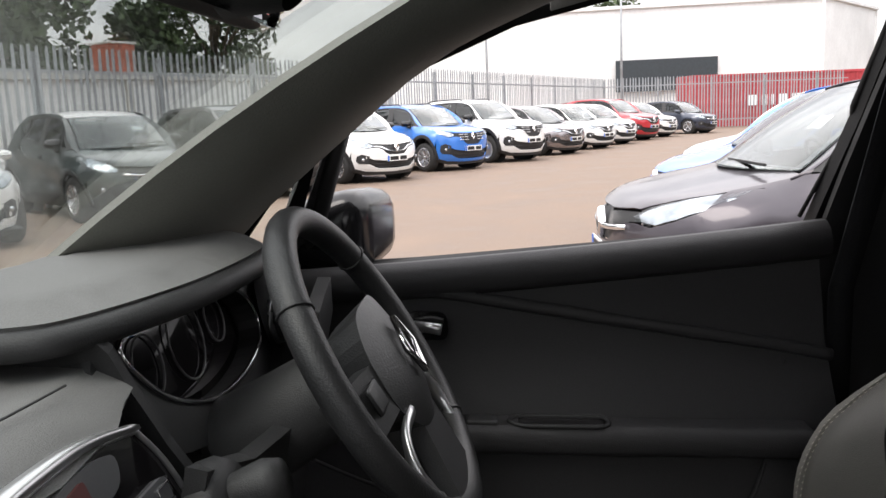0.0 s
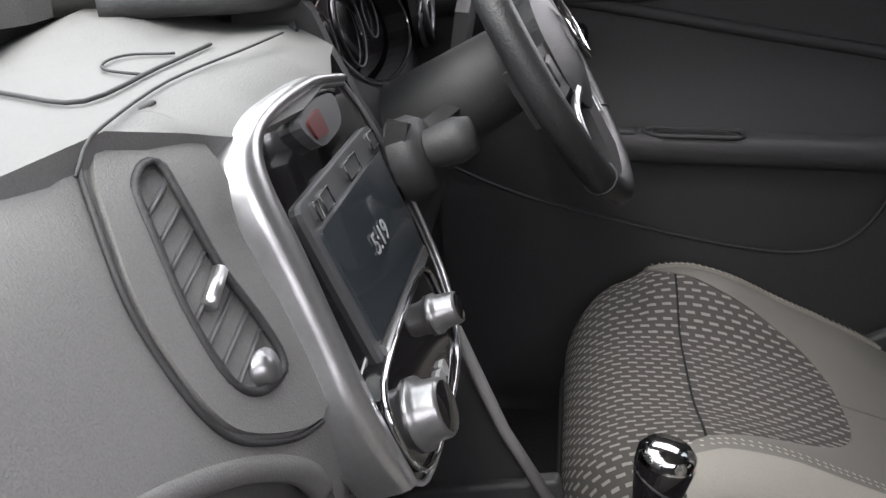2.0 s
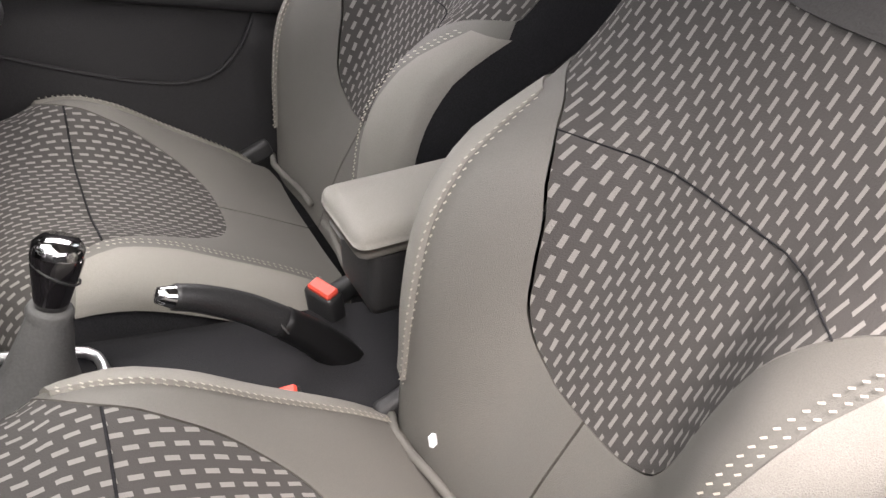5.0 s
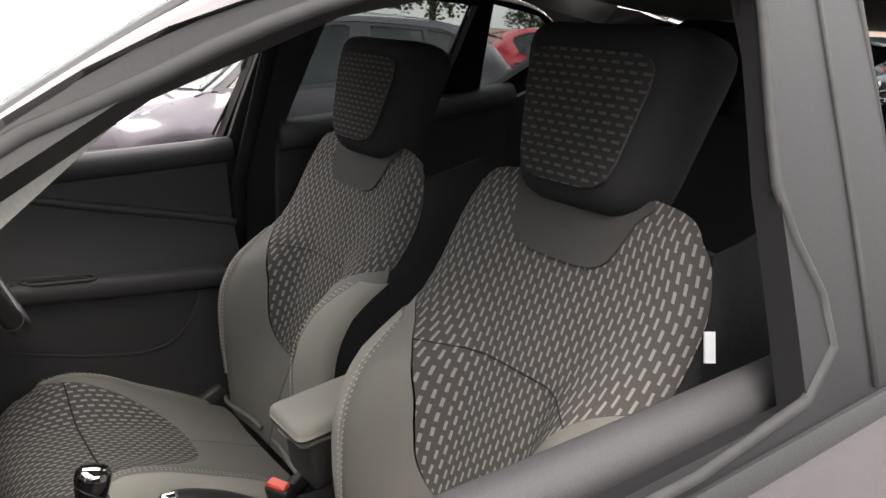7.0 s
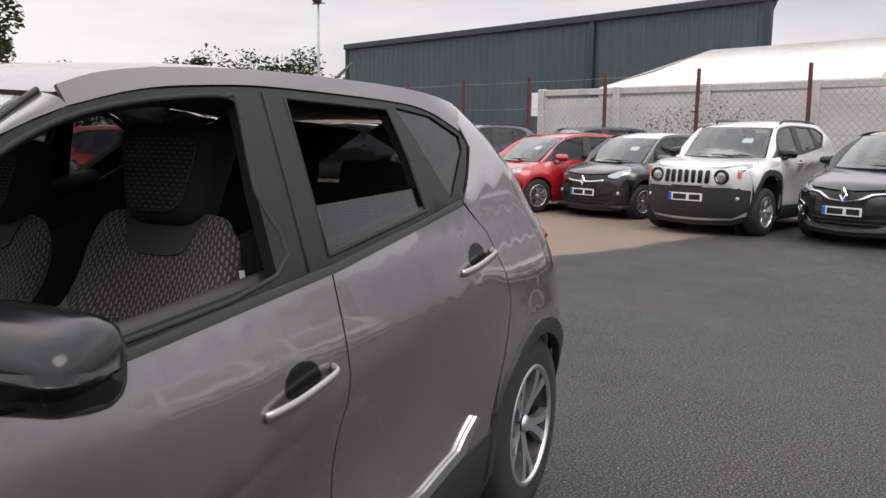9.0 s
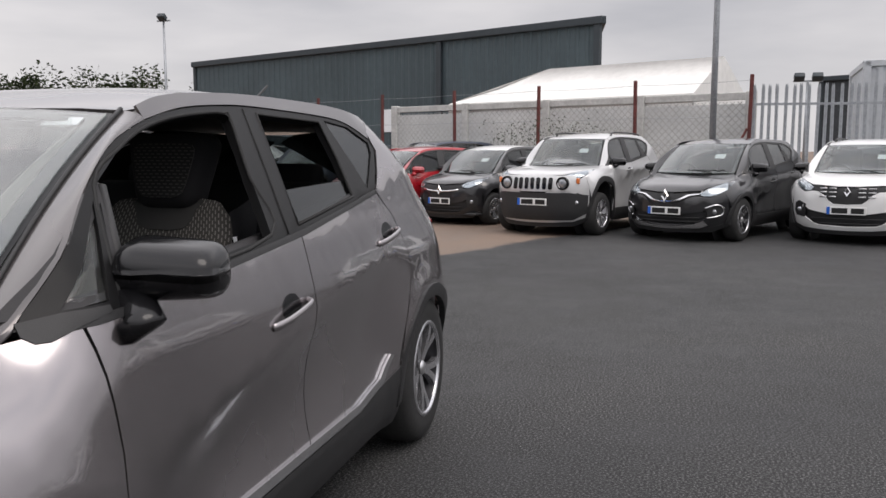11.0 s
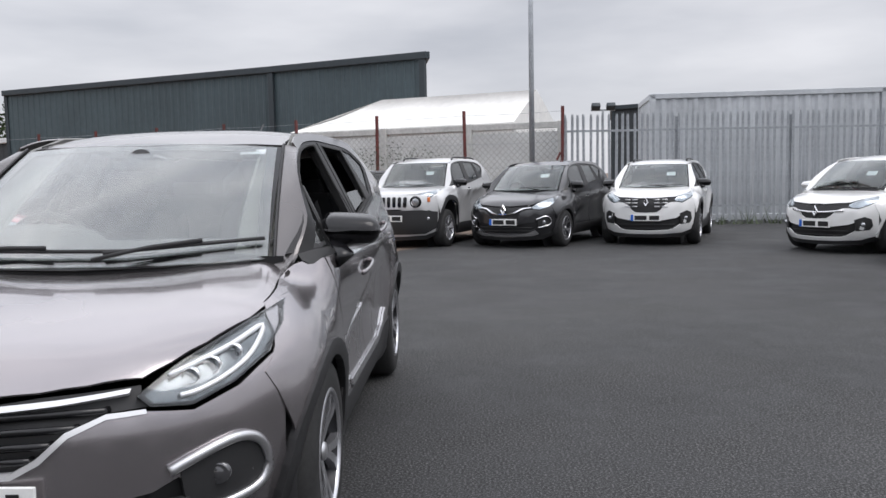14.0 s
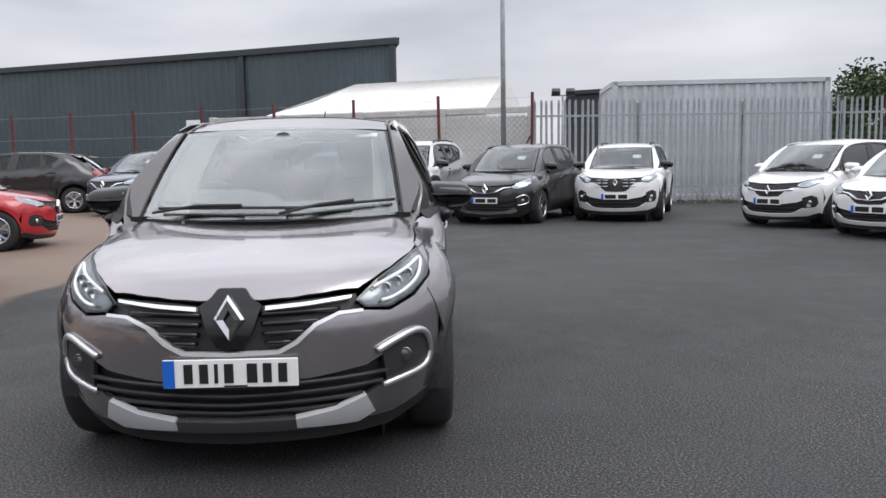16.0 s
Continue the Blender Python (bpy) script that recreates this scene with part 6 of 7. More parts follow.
        skin("bolster_edge", [(s * a, u) for a, u in ((0.200, 0.02), (0.196, 0.12), (0.194, 0.24), (0.200, 0.32), (0.216, 0.372), (0.280, 0.380), (0.283, 0.24), (0.283, 0.02))], lambda a, u: base(a, u) + Vector((0, s * 0.001, 0.006)), VINYL_PALE, tb, step=0.022, thick=0.01, face=(0.6, yc + 0.8 * s, 3), label="paler ribbed edging")
        for off in (0.0, 0.007):
            stitches("stitching", [base(s * (a - off), u) + Vector((0, 0, 0.008)) for a, u in flat_line([(0.197, 0.03), (0.193, 0.12), (0.191, 0.24), (0.197, 0.32), (0.212, 0.37)])], tb, (0, 0, 1))
        skin("side_skirt", [(s * a, u) for a, u in ((0.272, -0.02), (0.272, 0.40), (0.262, 0.56), (0.30, 0.58), (0.40, 0.56), (0.41, 0.40), (0.41, -0.02))], lambda a, u: base(a, u) + Vector((0, -s * 0.004, -0.004)), PLAIN_CLOTH, root, step=0.04, thick=0.01, away=(0.4, yc, 0.5))
        skin("side_panel", [(s * a, v) for a, v in ((0.262, 0.56), (0.262, 0.97), (0.246, 1.00), (0.246, 1.10), (0.240, 1.165), (0.34, 1.20), (0.39, 1.16), (0.40, 0.56))], lambda a, v: back(a, v) + Vector((-0.002, -s * 0.002, 0)), PLAIN_CLOTH, root, step=0.04, thick=0.01, away=(0.0, yc, 0.85))
        block("side_valance", (0.46, 0.03, 0.15), pose(0.43, yc + s * 0.246, 0.455), DASH_DARK, root, 0.012, 2)
        block("recliner", (0.06, 0.022, 0.035), pose(0.205, yc + s * 0.222, 0.578, 0, 30, 0), DASH_DARK, root, 0.008, 2)
        tube("joint_piping", [back(s * a, 0.575) + Vector((0.012, 0, 0)) for a in np.linspace(0.03, 0.22, 6)], 0.006, VINYL, root, sides=6)
    skin("shoulder_patch", both(flat_line([(0.0, 1.108), (0.055, 1.110), (0.088, 1.122), (0.108, 1.150), (0.122, 1.180), (0.130, 1.205), (0.0, 1.215)])), lambda a, v: back(a, v) + Vector((0.005, 0, 0)), SUEDE_DARK, root, step=0.03, thick=0.02, face=fc)
    tube("cross_seam", [back(a, 0.955) + Vector((0.001, 0, 0)) for a in np.linspace(-0.16, 0.16, 11)], 0.0009, PLAIN_CLOTH, root, sides=5)
    tube("cross_seam", [base(a, 0.335) + Vector((0, 0, 0.001)) for a in np.linspace(-0.175, 0.175, 13)], 0.0016, PLAIN_CLOTH, root, sides=5)
    tube("welt", [base(a, 0.585) + Vector((0.003, 0, 0)) for a in np.linspace(-0.25, 0.25, 13)], 0.004, PLAIN_CLOTH, root, sides=6)
    block("back_shell", (0.085, 0.43, 0.62), pose(0.035 - recline, yc, 0.86, 0, -20, 0), PLAIN_CLOTH, root, 0.035, 3)
    block("seat_pan", (0.42, 0.46, 0.10), pose(0.42, yc, 0.46), DASH_DARK, root, 0.03, 2)
    block("seat_rail", (0.48, 0.40, 0.10), pose(0.40, yc, 0.36), CARPET, root, 0.01, 1)
    def rest(v):
        k = 1 - 0.34 * (v.z < 0) * abs(v.z) / 0.12
        return (v.x * (1.15 if abs(v.y) < 0.06 else 1.0), v.y * k, v.z)
    at = pose(-0.055 - recline, yc, 1.292, 0, -12, 0)
    hr = block("head_restraint", (0.125, 0.325, 0.250), at, PLAIN_CLOTH, root, 0.058, 5, shape=rest)
    skin("restraint_cloth", chamfer([(-0.080, -0.095), (0.080, -0.095), (0.118, 0.080), (-0.118, 0.080)], 0.04), lambda a, b: at @ Vector((0.0665 + 0.004 * math.cos(a * 14), a, b)), CLOTH_DARK, hr, step=0.05, thick=0.004, face=fc)
    for s in (1, -1):
        tube("restraint_post", [(-0.035 - recline, yc + 0.06 * s, 1.13), (-0.05 - recline, yc + 0.06 * s, 1.24)], 0.006, SATIN, root, sides=6)
    return root


VINYL_PALE = material("pale_ribbed_vinyl", (0.245, 0.231, 0.208), 0.7, grain=0.12, scale=1100, bump=0.35, stain=0.05, stain_scale=6)
SUEDE_DARK = material("dark_shoulder_cloth", (0.045, 0.044, 0.043), 0.85, grain=0.12, scale=500, bump=0.25, stain=0.05, stain_scale=8)
CLOTH_DARK = woven("dark_restraint_cloth", (0.024, 0.024, 0.024), (0.070, 0.068, 0.066))
seat(-0.365, "driver's seat in dashed cloth with stone-grey vinyl bolsters", pose(-0.06, 0, -0.05), 0.045, 0.45)
pseat = seat(0.375, "passenger seat in dashed cloth with stone-grey vinyl bolsters", pose(0, 0, 0))
block("airbag_tag", (0.004, 0.012, 0.035), pose(0.030, 0.640, 1.075, 0, -20, 60), PAPER, pseat, 0)
block("size_tag", (0.008, 0.005, 0.012), pose(0.232, 0.268, 0.637, 20, 0, 30), PAPER, pseat, 0)

bench = thing("rear_bench", "charcoal cloth rear bench seat", "car seat", pose(0, 0, 0))
block("bench_cushion", (0.48, 1.22, 0.20), pose(-0.58, 0, 0.58, 0, -4, 0), PLAIN_CLOTH, bench, 0.05, 3)
block("bench_back", (0.16, 1.22, 0.62), pose(-0.93, 0, 0.92, 0, -20, 0), PLAIN_CLOTH, bench, 0.05, 3)
for y in (-0.36, 0.0, 0.36):
    block("bench_restraint", (0.08, 0.24, 0.13), pose(-1.04, y, 1.24, 0, -14, 0), PLAIN_CLOTH, bench, 0.03, 2)

# linings of the shell
shell = thing("cabin_lining", "grey headliner, pillar trims and black carpet of the cabin", "car interior", pose(0, 0, 0))
skin("headliner", [(0.40, -0.53), (0.40, 0.53), (-1.5, 0.53), (-1.5, -0.53)], lambda x, y: HB.roof(-0.03)(x, y), LINER, shell, step=0.15, thick=0.008, face=(0, 0, 0.8))
skin("carpet", [(1.15, -0.70), (1.15, 0.70), (-1.0, 0.70), (-1.0, -0.70)], lambda x, y: Vector((x, y, 0.285 + 0.30 * ease(0.85, 1.20, x) + 0.10 * math.exp(-(y / 0.14) ** 2))), CARPET, shell, step=0.1, thick=0.01, face=(0, 0, 2))
skin("parcel_shelf", [(-1.0, -0.66), (-1.0, 0.66), (-1.7, 0.60), (-1.7, -0.60)], lambda x, y: Vector((x, y, 1.02)), PLAIN_CLOTH, shell, step=0.2, thick=0.02, face=(-1.3, 0, 2))
skin("bulkhead", [(-0.74, 0.30), (0.74, 0.30), (0.70, 1.03), (-0.70, 1.03)], lambda y, z: Vector((1.13 - 0.02 * z, y, z)), CARPET, shell, step=0.2, thick=0.01, face=(0, 0, 0.8))
for s in (1, -1):
    # front pillar trim, centre pillar, rear side lining
    def trim(u, v, s=s):
        z = 1.05 + 0.42 * v
        a = HB.screen(-0.022)(s * (0.520 - 0.120 * (s < 0) - 0.040 * v), v)
        c = HB.side(s, -0.080)(float(np.interp(z, (1.0, 1.155, 1.37, 1.478), (1.05, 0.885, 0.60, 0.32))), z)
        return a.lerp(c, u) + Vector((-0.030, -s * 0.030, -0.010)) * math.sin(math.pi * u)
    skin("front_pillar_trim", [(0, -0.05), (1, -0.05), (1, 1), (0, 1)], trim, PILLAR, shell, step=0.1, thick=0.012, face=(0, 0, 1.2))
    skin("centre_pillar_trim", [(0.12 - 0.06 * (s < 0), 0.35), (0.10 - 0.07 * (s < 0), 1.08), (0.01 - 0.04 * (s < 0), 1.49), (-0.17, 1.49), (-0.11, 1.10), (-0.15, 0.35)], HB.side(s, -0.055), DASH_DARK, shell, step=0.1, thick=0.012, face=(0, 0, 0.9))
    skin("roof_side_trim", [(0.45, 1.42), (0.20, 1.475), (-0.15, 1.492), (-0.70, 1.482), (-1.1, 1.43), (-1.1, 1.49), (-0.7, 1.53), (-0.15, 1.54), (0.2, 1.525), (0.45, 1.46)], HB.side(s, -0.05), LINER, shell, step=0.1, thick=0.01, face=(0, 0, 0.9))
    skin("rear_side_lining", [(-0.85, 0.4), (-0.85, 1.20), (-1.15, 1.33), (-1.3, 1.46), (-1.6, 1.40), (-1.7, 1.05), (-1.65, 0.5)], HB.side(s, -0.06), DASH_DARK, shell, step=0.15, thick=0.012, face=(-0.6, 0, 0.9))
    tube("seat_belt", [HB.side(s, -0.075)(-0.02, 1.36), HB.side(s, -0.09)(0.0, 1.0), HB.side(s, -0.10)(0.02, 0.55)], 0.022, PLAIN_CLOTH, shell, sides=6, flat=0.12, up=(1, 0, 0))


def door_card(s):
    """The inside of a front door: card, sill top, armrest ledge with recess, pocket, release handle, switch."""
    card = thing("door_card", "charcoal plastic inner door panel with armrest and pocket", "door panel", pose(IN, 0, 0), "inner door panels")
    fc = (0.4, 0, 0.8)
    y = lambda x, z, o=0.0: HB.side(s, -0.075 - o)(x, z)
    skin("panel", [(1.06, 0.32), (1.09, 0.75), (1.09, 0.995), (0.66, 1.03), (0.22, 1.055), (0.12, 1.06), (0.09, 0.75), (0.10, 0.32)], lambda x, z: Vector((x, s * (0.755 - 0.05 * ease(0.95, 0.75, z) - 0.015 * math.cos((x - 0.45) * 3)), z)), DOOR_DARK, card, step=0.06, thick=0.02, face=fc)
    tube("sill_top", [Vector((x, s * 0.748, BELT(x + IN) - 0.012)) for x in np.linspace(1.09, 0.11, 10)], 0.030, DOOR_DARK, card, sides=10, flat=1.0)
    # swage along the upper card
    tube("swage", rounded([Vector((x, s * 0.7385, z)) for x, z in ((0.92, 1.025), (0.74, 1.025), (0.58, 0.998), (0.41, 0.965), (0.19, 0.925), (0.10, 0.905))], 4, False), 0.010, DOOR_DARK, card, sides=8)
    ledge = block("armrest", (0.58, 0.075, 0.045), pose(0.43, s * 0.690, 0.800, 0, -2, 0), DOOR_DARK, card, 0.02, 3)
    block("grab_recess", (0.14, 0.040, 0.012), pose(0.515, s * 0.684, 0.8195, 0, -2, 0), PIANO, ledge, 0.004, 1)
    tube("recess_rim", chamfer([(0.445, s * 0.662, 0.824), (0.58, s * 0.662, 0.828), (0.60, s * 0.684, 0.829), (0.58, s * 0.706, 0.828), (0.445, s * 0.706, 0.824)], 0.02), 0.004, DASH_DARK, ledge, True, sides=6)
    block("window_switch", (0.05, 0.03, 0.012), pose(0.635, s * 0.682, 0.829, 0, -2, 0), DASH_DARK, ledge, 0.004, 2)
    rel = skin("release_cup", chamfer([(0.685, 0.945), (0.745, 0.950), (0.745, 0.995), (0.685, 0.99)], 0.015), lambda x, z: Vector((x, s * 0.724, z)), PIANO, card, step=0.05, thick=0.006, face=fc)
    tube("release_handle", rounded([(0.735, s * 0.716, 0.972), (0.712, s * 0.704, 0.972), (0.694, s * 0.706, 0.968)], 3, False), 0.009, SATIN, rel, sides=8, flat=0.6)
    lip = rounded([(0.90, 0.765), (0.795, 0.726), (0.63, 0.681), (0.44, 0.640), (0.325, 0.634), (0.257, 0.668), (0.212, 0.755), (0.17, 0.90)], 5, False)
    bulge = lambda z: 0.676 + 0.062 * ease(0.70, 0.88, z)
    tube("pocket_lip", [(p[0], s * (bulge(p[1]) - 0.001), p[1]) for p in lip], 0.003, DOOR_DARK, card, sides=8)
    skin("pocket_panel", [(0.92, 0.36), (0.92, 0.765)] + [(p[0], p[1]) for p in lip[1:]] + [(0.105, 0.90), (0.09, 0.36)], lambda x, z: Vector((x, s * bulge(z), z)), DOOR_DARK, card, step=0.06, thick=0.01, face=fc)
    skin("pocket_liner", chamfer([(0.465, 0.695), (0.545, 0.695), (0.55, 0.742), (0.475, 0.742)], 0.012), lambda x, z: Vector((x, s * 0.700, z)), DASH_SOFT, card, step=0.06, thick=0.008, face=fc)
    skin("corner_sail", [(1.08, 1.03), (0.85, 1.055), (0.745, 1.275), (0.77, 1.29), (0.92, 1.185), (1.10, 1.03)], lambda x, z: HB.side(s, -0.03)(x, z) - Vector((IN, 0, 0)), DOOR_DARK, card, holes=([(1.02, 1.055), (0.875, 1.065), (0.785, 1.24), (0.88, 1.17)],), step=0.06, thick=0.015, face=fc)
    tube("divider", [HB.side(s, -0.02)(0.847, 1.06) - Vector((IN, 0, 0)), HB.side(s, -0.02)(0.752, 1.28) - Vector((IN, 0, 0))], 0.014, PLASTIC, card, sides=8)
    return card


door_card(-1)
door_card(1)
for s in (1, -1):
    rc = thing("rear_door_card", "charcoal plastic inner rear door panel", "door panel", pose(0, 0, 0), "inner door panels")
    skin("panel", [(-0.10, 0.34), (-0.10, 1.09), (-0.5, 1.14), (-0.84, 1.19), (-0.86, 0.8), (-0.80, 0.34)], lambda x, z, s=s: Vector((x, s * (0.765 - 0.04 * ease(0.95, 0.75, z)), z)), DOOR_DARK, rc, step=0.1, thick=0.02, face=(-0.4, 0, 0.8))
    tube("sill_top", [Vector((x, s * 0.765, BELT(x))) for x in np.linspace(-0.10, -0.84, 8)], 0.04, DOOR_DARK, rc, sides=8)
    block("armrest", (0.45, 0.06, 0.05), pose(-0.45, s * 0.70, 0.83), DOOR_DARK, rc, 0.02, 2)

# ---- dashboard ----
dash = thing("dashboard", "grey soft-skinned dashboard with a deep hood and shade-darkened lip", "dashboard", pose(IN, 0, 0))
FACE = pchip([(1.085, 0.985), (1.07, 0.962), (1.05, 0.945), (1.0, 0.918), (0.93, 0.885), (0.86, 0.862), (0.80, 0.860), (0.74, 0.885), (0.70, 0.93)])


def dash_face(y, z):
    bulge = 0.03 * ease(0.45, 0.72, y)
    return Vector((FACE(z) + bulge - 0.014 * ease(0.20, 0.12, y) * ease(0.99, 1.05, z), y, z))


FACE_EDGE = [(p.x, p.y) for p in rounded([(0.70, 0.970), (0.46, 0.967), (0.405, 0.962), (0.335, 0.951), (0.256, 0.913), (0.205, 0.873), (0.178, 0.835)], 4, False)]
LOWER_GREY = material("mid_grey_lower_dash", (0.075, 0.074, 0.072), 0.55, grain=0.1, scale=600, bump=0.2, stain=0.06, stain_scale=5, spec=0.4)
skin("lower_face", [(0.70, 0.99), (0.46, 0.985), (0.335, 0.97), (0.24, 0.93), (0.15, 0.86), (0.14, 0.72), (0.45, 0.70), (0.70, 0.70)], lambda y, z: dash_face(y, z) + Vector((0.022, 0, 0)), LOWER_GREY, dash, step=0.04, thick=0.02, face=(0, 0.4, 1.0))
tube("face_lip", [dash_face(p[0], p[1]) + Vector((0.008, 0, -0.002)) for p in FACE_EDGE], 0.010, DASH_SOFT, dash, sides=8)
skin("passenger_face", [(-0.11, 1.055), (-0.05, 1.07), (0.125, 1.082), (0.70, 1.082)] + FACE_EDGE + [(0.165, 0.80), (0.15, 0.76), (-0.11, 0.80)], dash_face, DASH_SOFT, dash, step=0.035, thick=0.02, face=(0, 0.4, 1.0))
def shelf(x, y):
    return Vector((x, y, 1.086 - 0.85 * max(0.955 - x, 0.0) + 0.03 * ease(1.02, 1.12, x) * ease(0.05, -0.10, y) - 0.35 * max(x - 1.13, 0.0)))


skin("shelf", [(0.985, 0.68), (0.985, 0.45), (0.975, 0.28), (0.962, 0.19), (0.938, 0.145), (0.918, 0.10), (0.910, 0.0), (0.915, -0.10), (0.925, -0.135), (0.93, -0.165), (1.00, -0.17), (1.20, -0.17), (1.24, 0.0), (1.22, 0.30), (1.13, 0.60), (1.05, 0.68)], shelf, DASH_SOFT, dash, step=0.04, thick=0.02, face=(0.5, 0, 4))
# lid of the tray on the shelf, with its gap and finger scoop
def on_shelf(pts, lift=0.003):
    return [shelf(p[0], p[1]) + Vector((0, 0, lift)) for p in rounded(pts, 4, False)]


tube("tray_gap", on_shelf([(1.0, -0.05), (1.003, 0.04), (1.005, 0.135), (1.06, 0.12), (1.10, 0.10)]), 0.0018, PLASTIC, dash, sides=5)
tube("tray_scoop", on_shelf([(1.015, -0.015), (1.045, -0.005), (1.055, 0.02), (1.04, 0.045), (1.004, 0.06)]), 0.0012, PLASTIC, dash, sides=5)
# thin charcoal bead that paints in the shade along the shelf's crease
tube("shelf_crease", on_shelf([(0.955, -0.10), (0.962, -0.03), (0.975, 0.08), (0.962, 0.19), (0.945, 0.25)]), 0.0012, DASH_DARK, dash, sides=5)
# raised hood over shelf and dials
hood_plan = [(1.28, 0.10), (1.16, -0.05), (1.07, -0.10), (1.00, -0.118), (0.972, -0.140), (0.945, -0.20), (0.918, -0.30), (0.905, -0.42), (0.908, -0.52), (0.935, -0.59), (0.99, -0.635), (1.06, -0.63), (1.14, -0.50), (1.24, -0.25), (1.30, -0.05)]
hood_line = [(p.x, p.y) for p in rounded(hood_plan, 6)]


def under_glass(x, y):
    """The height just below the windscreen over a point of the dashboard."""
    v = (1.325 - 0.185 * (y / 0.62) ** 2 - x - IN) / (0.745 - 0.083 * (y / 0.62) ** 2)
    return 1.022 + 0.455 * v + 0.028 * math.sin(math.pi * min(max(v, 0.0), 1.0)) - 0.030


def hood(x, y):
    # rolled edge, falling towards the glass
    edge = min((Vector((x, y)) - Vector(p)).length for p in hood_line)
    return Vector((x, y, min(1.152 - 0.018 * (1 - min(edge / 0.05, 1.0)) ** 2 - 0.04 * (y + 0.36) ** 2 * (y < -0.36), under_glass(x, y))))


skin("hood", hood_line, hood, DASH_SOFT, dash, step=0.025, thick=0.030, face=(0.6, 0, 4))
# charcoal lip: its colour carries the shade below the hood's rolled edge
tube("hood_lip", [hood(x, y) + Vector((0, 0, -0.017)) for x, y in hood_line if x < 1.12 and y < 0.0], 0.014, DASH_DARK, dash, sides=12)
# driver's side: dial cowl, knee panel, column
fcd = (0.3, -0.4, 1.1)
DIAL = [(-0.205, 1.084), (-0.225, 1.098), (-0.295, 1.106), (-0.40, 1.104), (-0.483, 1.093), (-0.560, 1.064), (-0.590, 1.033), (-0.580, 1.000), (-0.513, 0.980), (-0.42, 0.976), (-0.345, 0.988), (-0.271, 1.018), (-0.228, 1.052)]
def dial_at(y, z, o=0.0):
    return Vector((0.962 - 0.25 * (1.09 - z) - o, y, z))


skin("cluster_cowl", rounded([(-0.165, 1.10), (-0.185, 1.02), (-0.25, 0.965), (-0.40, 0.935), (-0.55, 0.945), (-0.635, 1.00), (-0.635, 1.09), (-0.40, 1.118)], 4), dial_at, DASH_DARK, dash, holes=(rounded(DIAL, 3),), step=0.04, thick=0.03, face=fcd)
dials = skin("dial_glass", rounded(DIAL, 3), lambda y, z: dial_at(y, z, -0.034), PIANO, dash, step=0.06, thick=0.01, face=fcd)
tube("dial_rim", rounded([dial_at(y, z, 0.002) for y, z in DIAL], 4), 0.0032, CHROME, dash, True, sides=6)
for y, r in ((-0.31, 0.034), (-0.42, 0.048), (-0.52, 0.030)):
    tube("gauge_ring", [dial_at(y + r * math.cos(a), 1.040 + r * math.sin(a), -0.030) for a in np.linspace(0, 2 * math.pi, 25)[:-1]], 0.0014, SLAT_DARK, dials, True, sides=5)
skin("cowl_cheek", rounded([(1.02, 1.115), (0.955, 1.112), (0.935, 1.06), (0.915, 1.00), (0.90, 0.94), (0.99, 0.93), (1.02, 1.0)], 3), lambda x, z: Vector((x, -0.150 - 0.35 * (1.115 - z), z)), DASH_DARK, dash, step=0.06, thick=0.012, face=(0.7, 0.5, 1.1))
skin("knee_panel", [(-0.13, 1.0), (-0.13, 0.72), (-0.40, 0.66), (-0.68, 0.70), (-0.68, 1.06), (-0.58, 1.03), (-0.55, 0.975), (-0.25, 0.96)], lambda y, z: Vector((0.865 + 0.22 * max(0.96 - z, -0.05) - 0.04 * math.exp(-((y + 0.375) / 0.12) ** 2) * ease(0.75, 0.95, z), y, z)), DASH_DARK, dash, step=0.05, thick=0.02, face=fcd)
vent_r = lathe("round_vent", [(0.058, 0.0), (0.058, 0.022), (0.046, 0.026), (0.042, 0.004), (0.0, 0.0)], pose(0.945, -0.635, 1.03, 0, -80, 10), PLASTIC, dash, 20)
for k in (-1, 0, 1):
    block("vent_vane", (0.006, 0.074, 0.004), pose(0.928, -0.635, 1.03 + 0.02 * k, 0, 10, 0), PLASTIC, vent_r, 0)
tube("vent_bar", [(0.922, -0.635, 1.068), (0.918, -0.635, 0.995)], 0.004, CHROME, vent_r, sides=6)
tube("vent_trim", [Vector((0.922, -0.635 + 0.052 * math.cos(a), 1.03 + 0.052 * math.sin(a))) for a in np.linspace(0, 2 * math.pi, 21)[:-1]], 0.005, SATIN, vent_r, True, sides=6)
# steering column and wheel
column = thing("steering_wheel", "black leather steering wheel with satin trims", "steering wheel", pose(IN, 0, 0))
W = Matrix.Translation((0.740, -0.375, 1.020)) @ Euler((0, radians(-60), 0)).to_matrix().to_4x4()
tube("rim", [W @ Vector((0.186 * math.cos(a), 0.186 * math.sin(a), 0.0)) for a in np.linspace(0, 2 * math.pi, 49)[:-1]], 0.0175, LEATHER, column, True, sides=12, up=W.to_3x3() @ Vector((0, 0, 1)))
for a in (0.95, -0.95, 2.35, -2.35):
    tube("rim_seam", [W @ Vector(((0.186 + 0.0183 * math.cos(b)) * math.cos(a), (0.186 + 0.0183 * math.cos(b)) * math.sin(a), 0.0183 * math.sin(b))) for b in np.linspace(0, 2 * math.pi, 13)[:-1]], 0.0016, PLASTIC, column, True, sides=5)
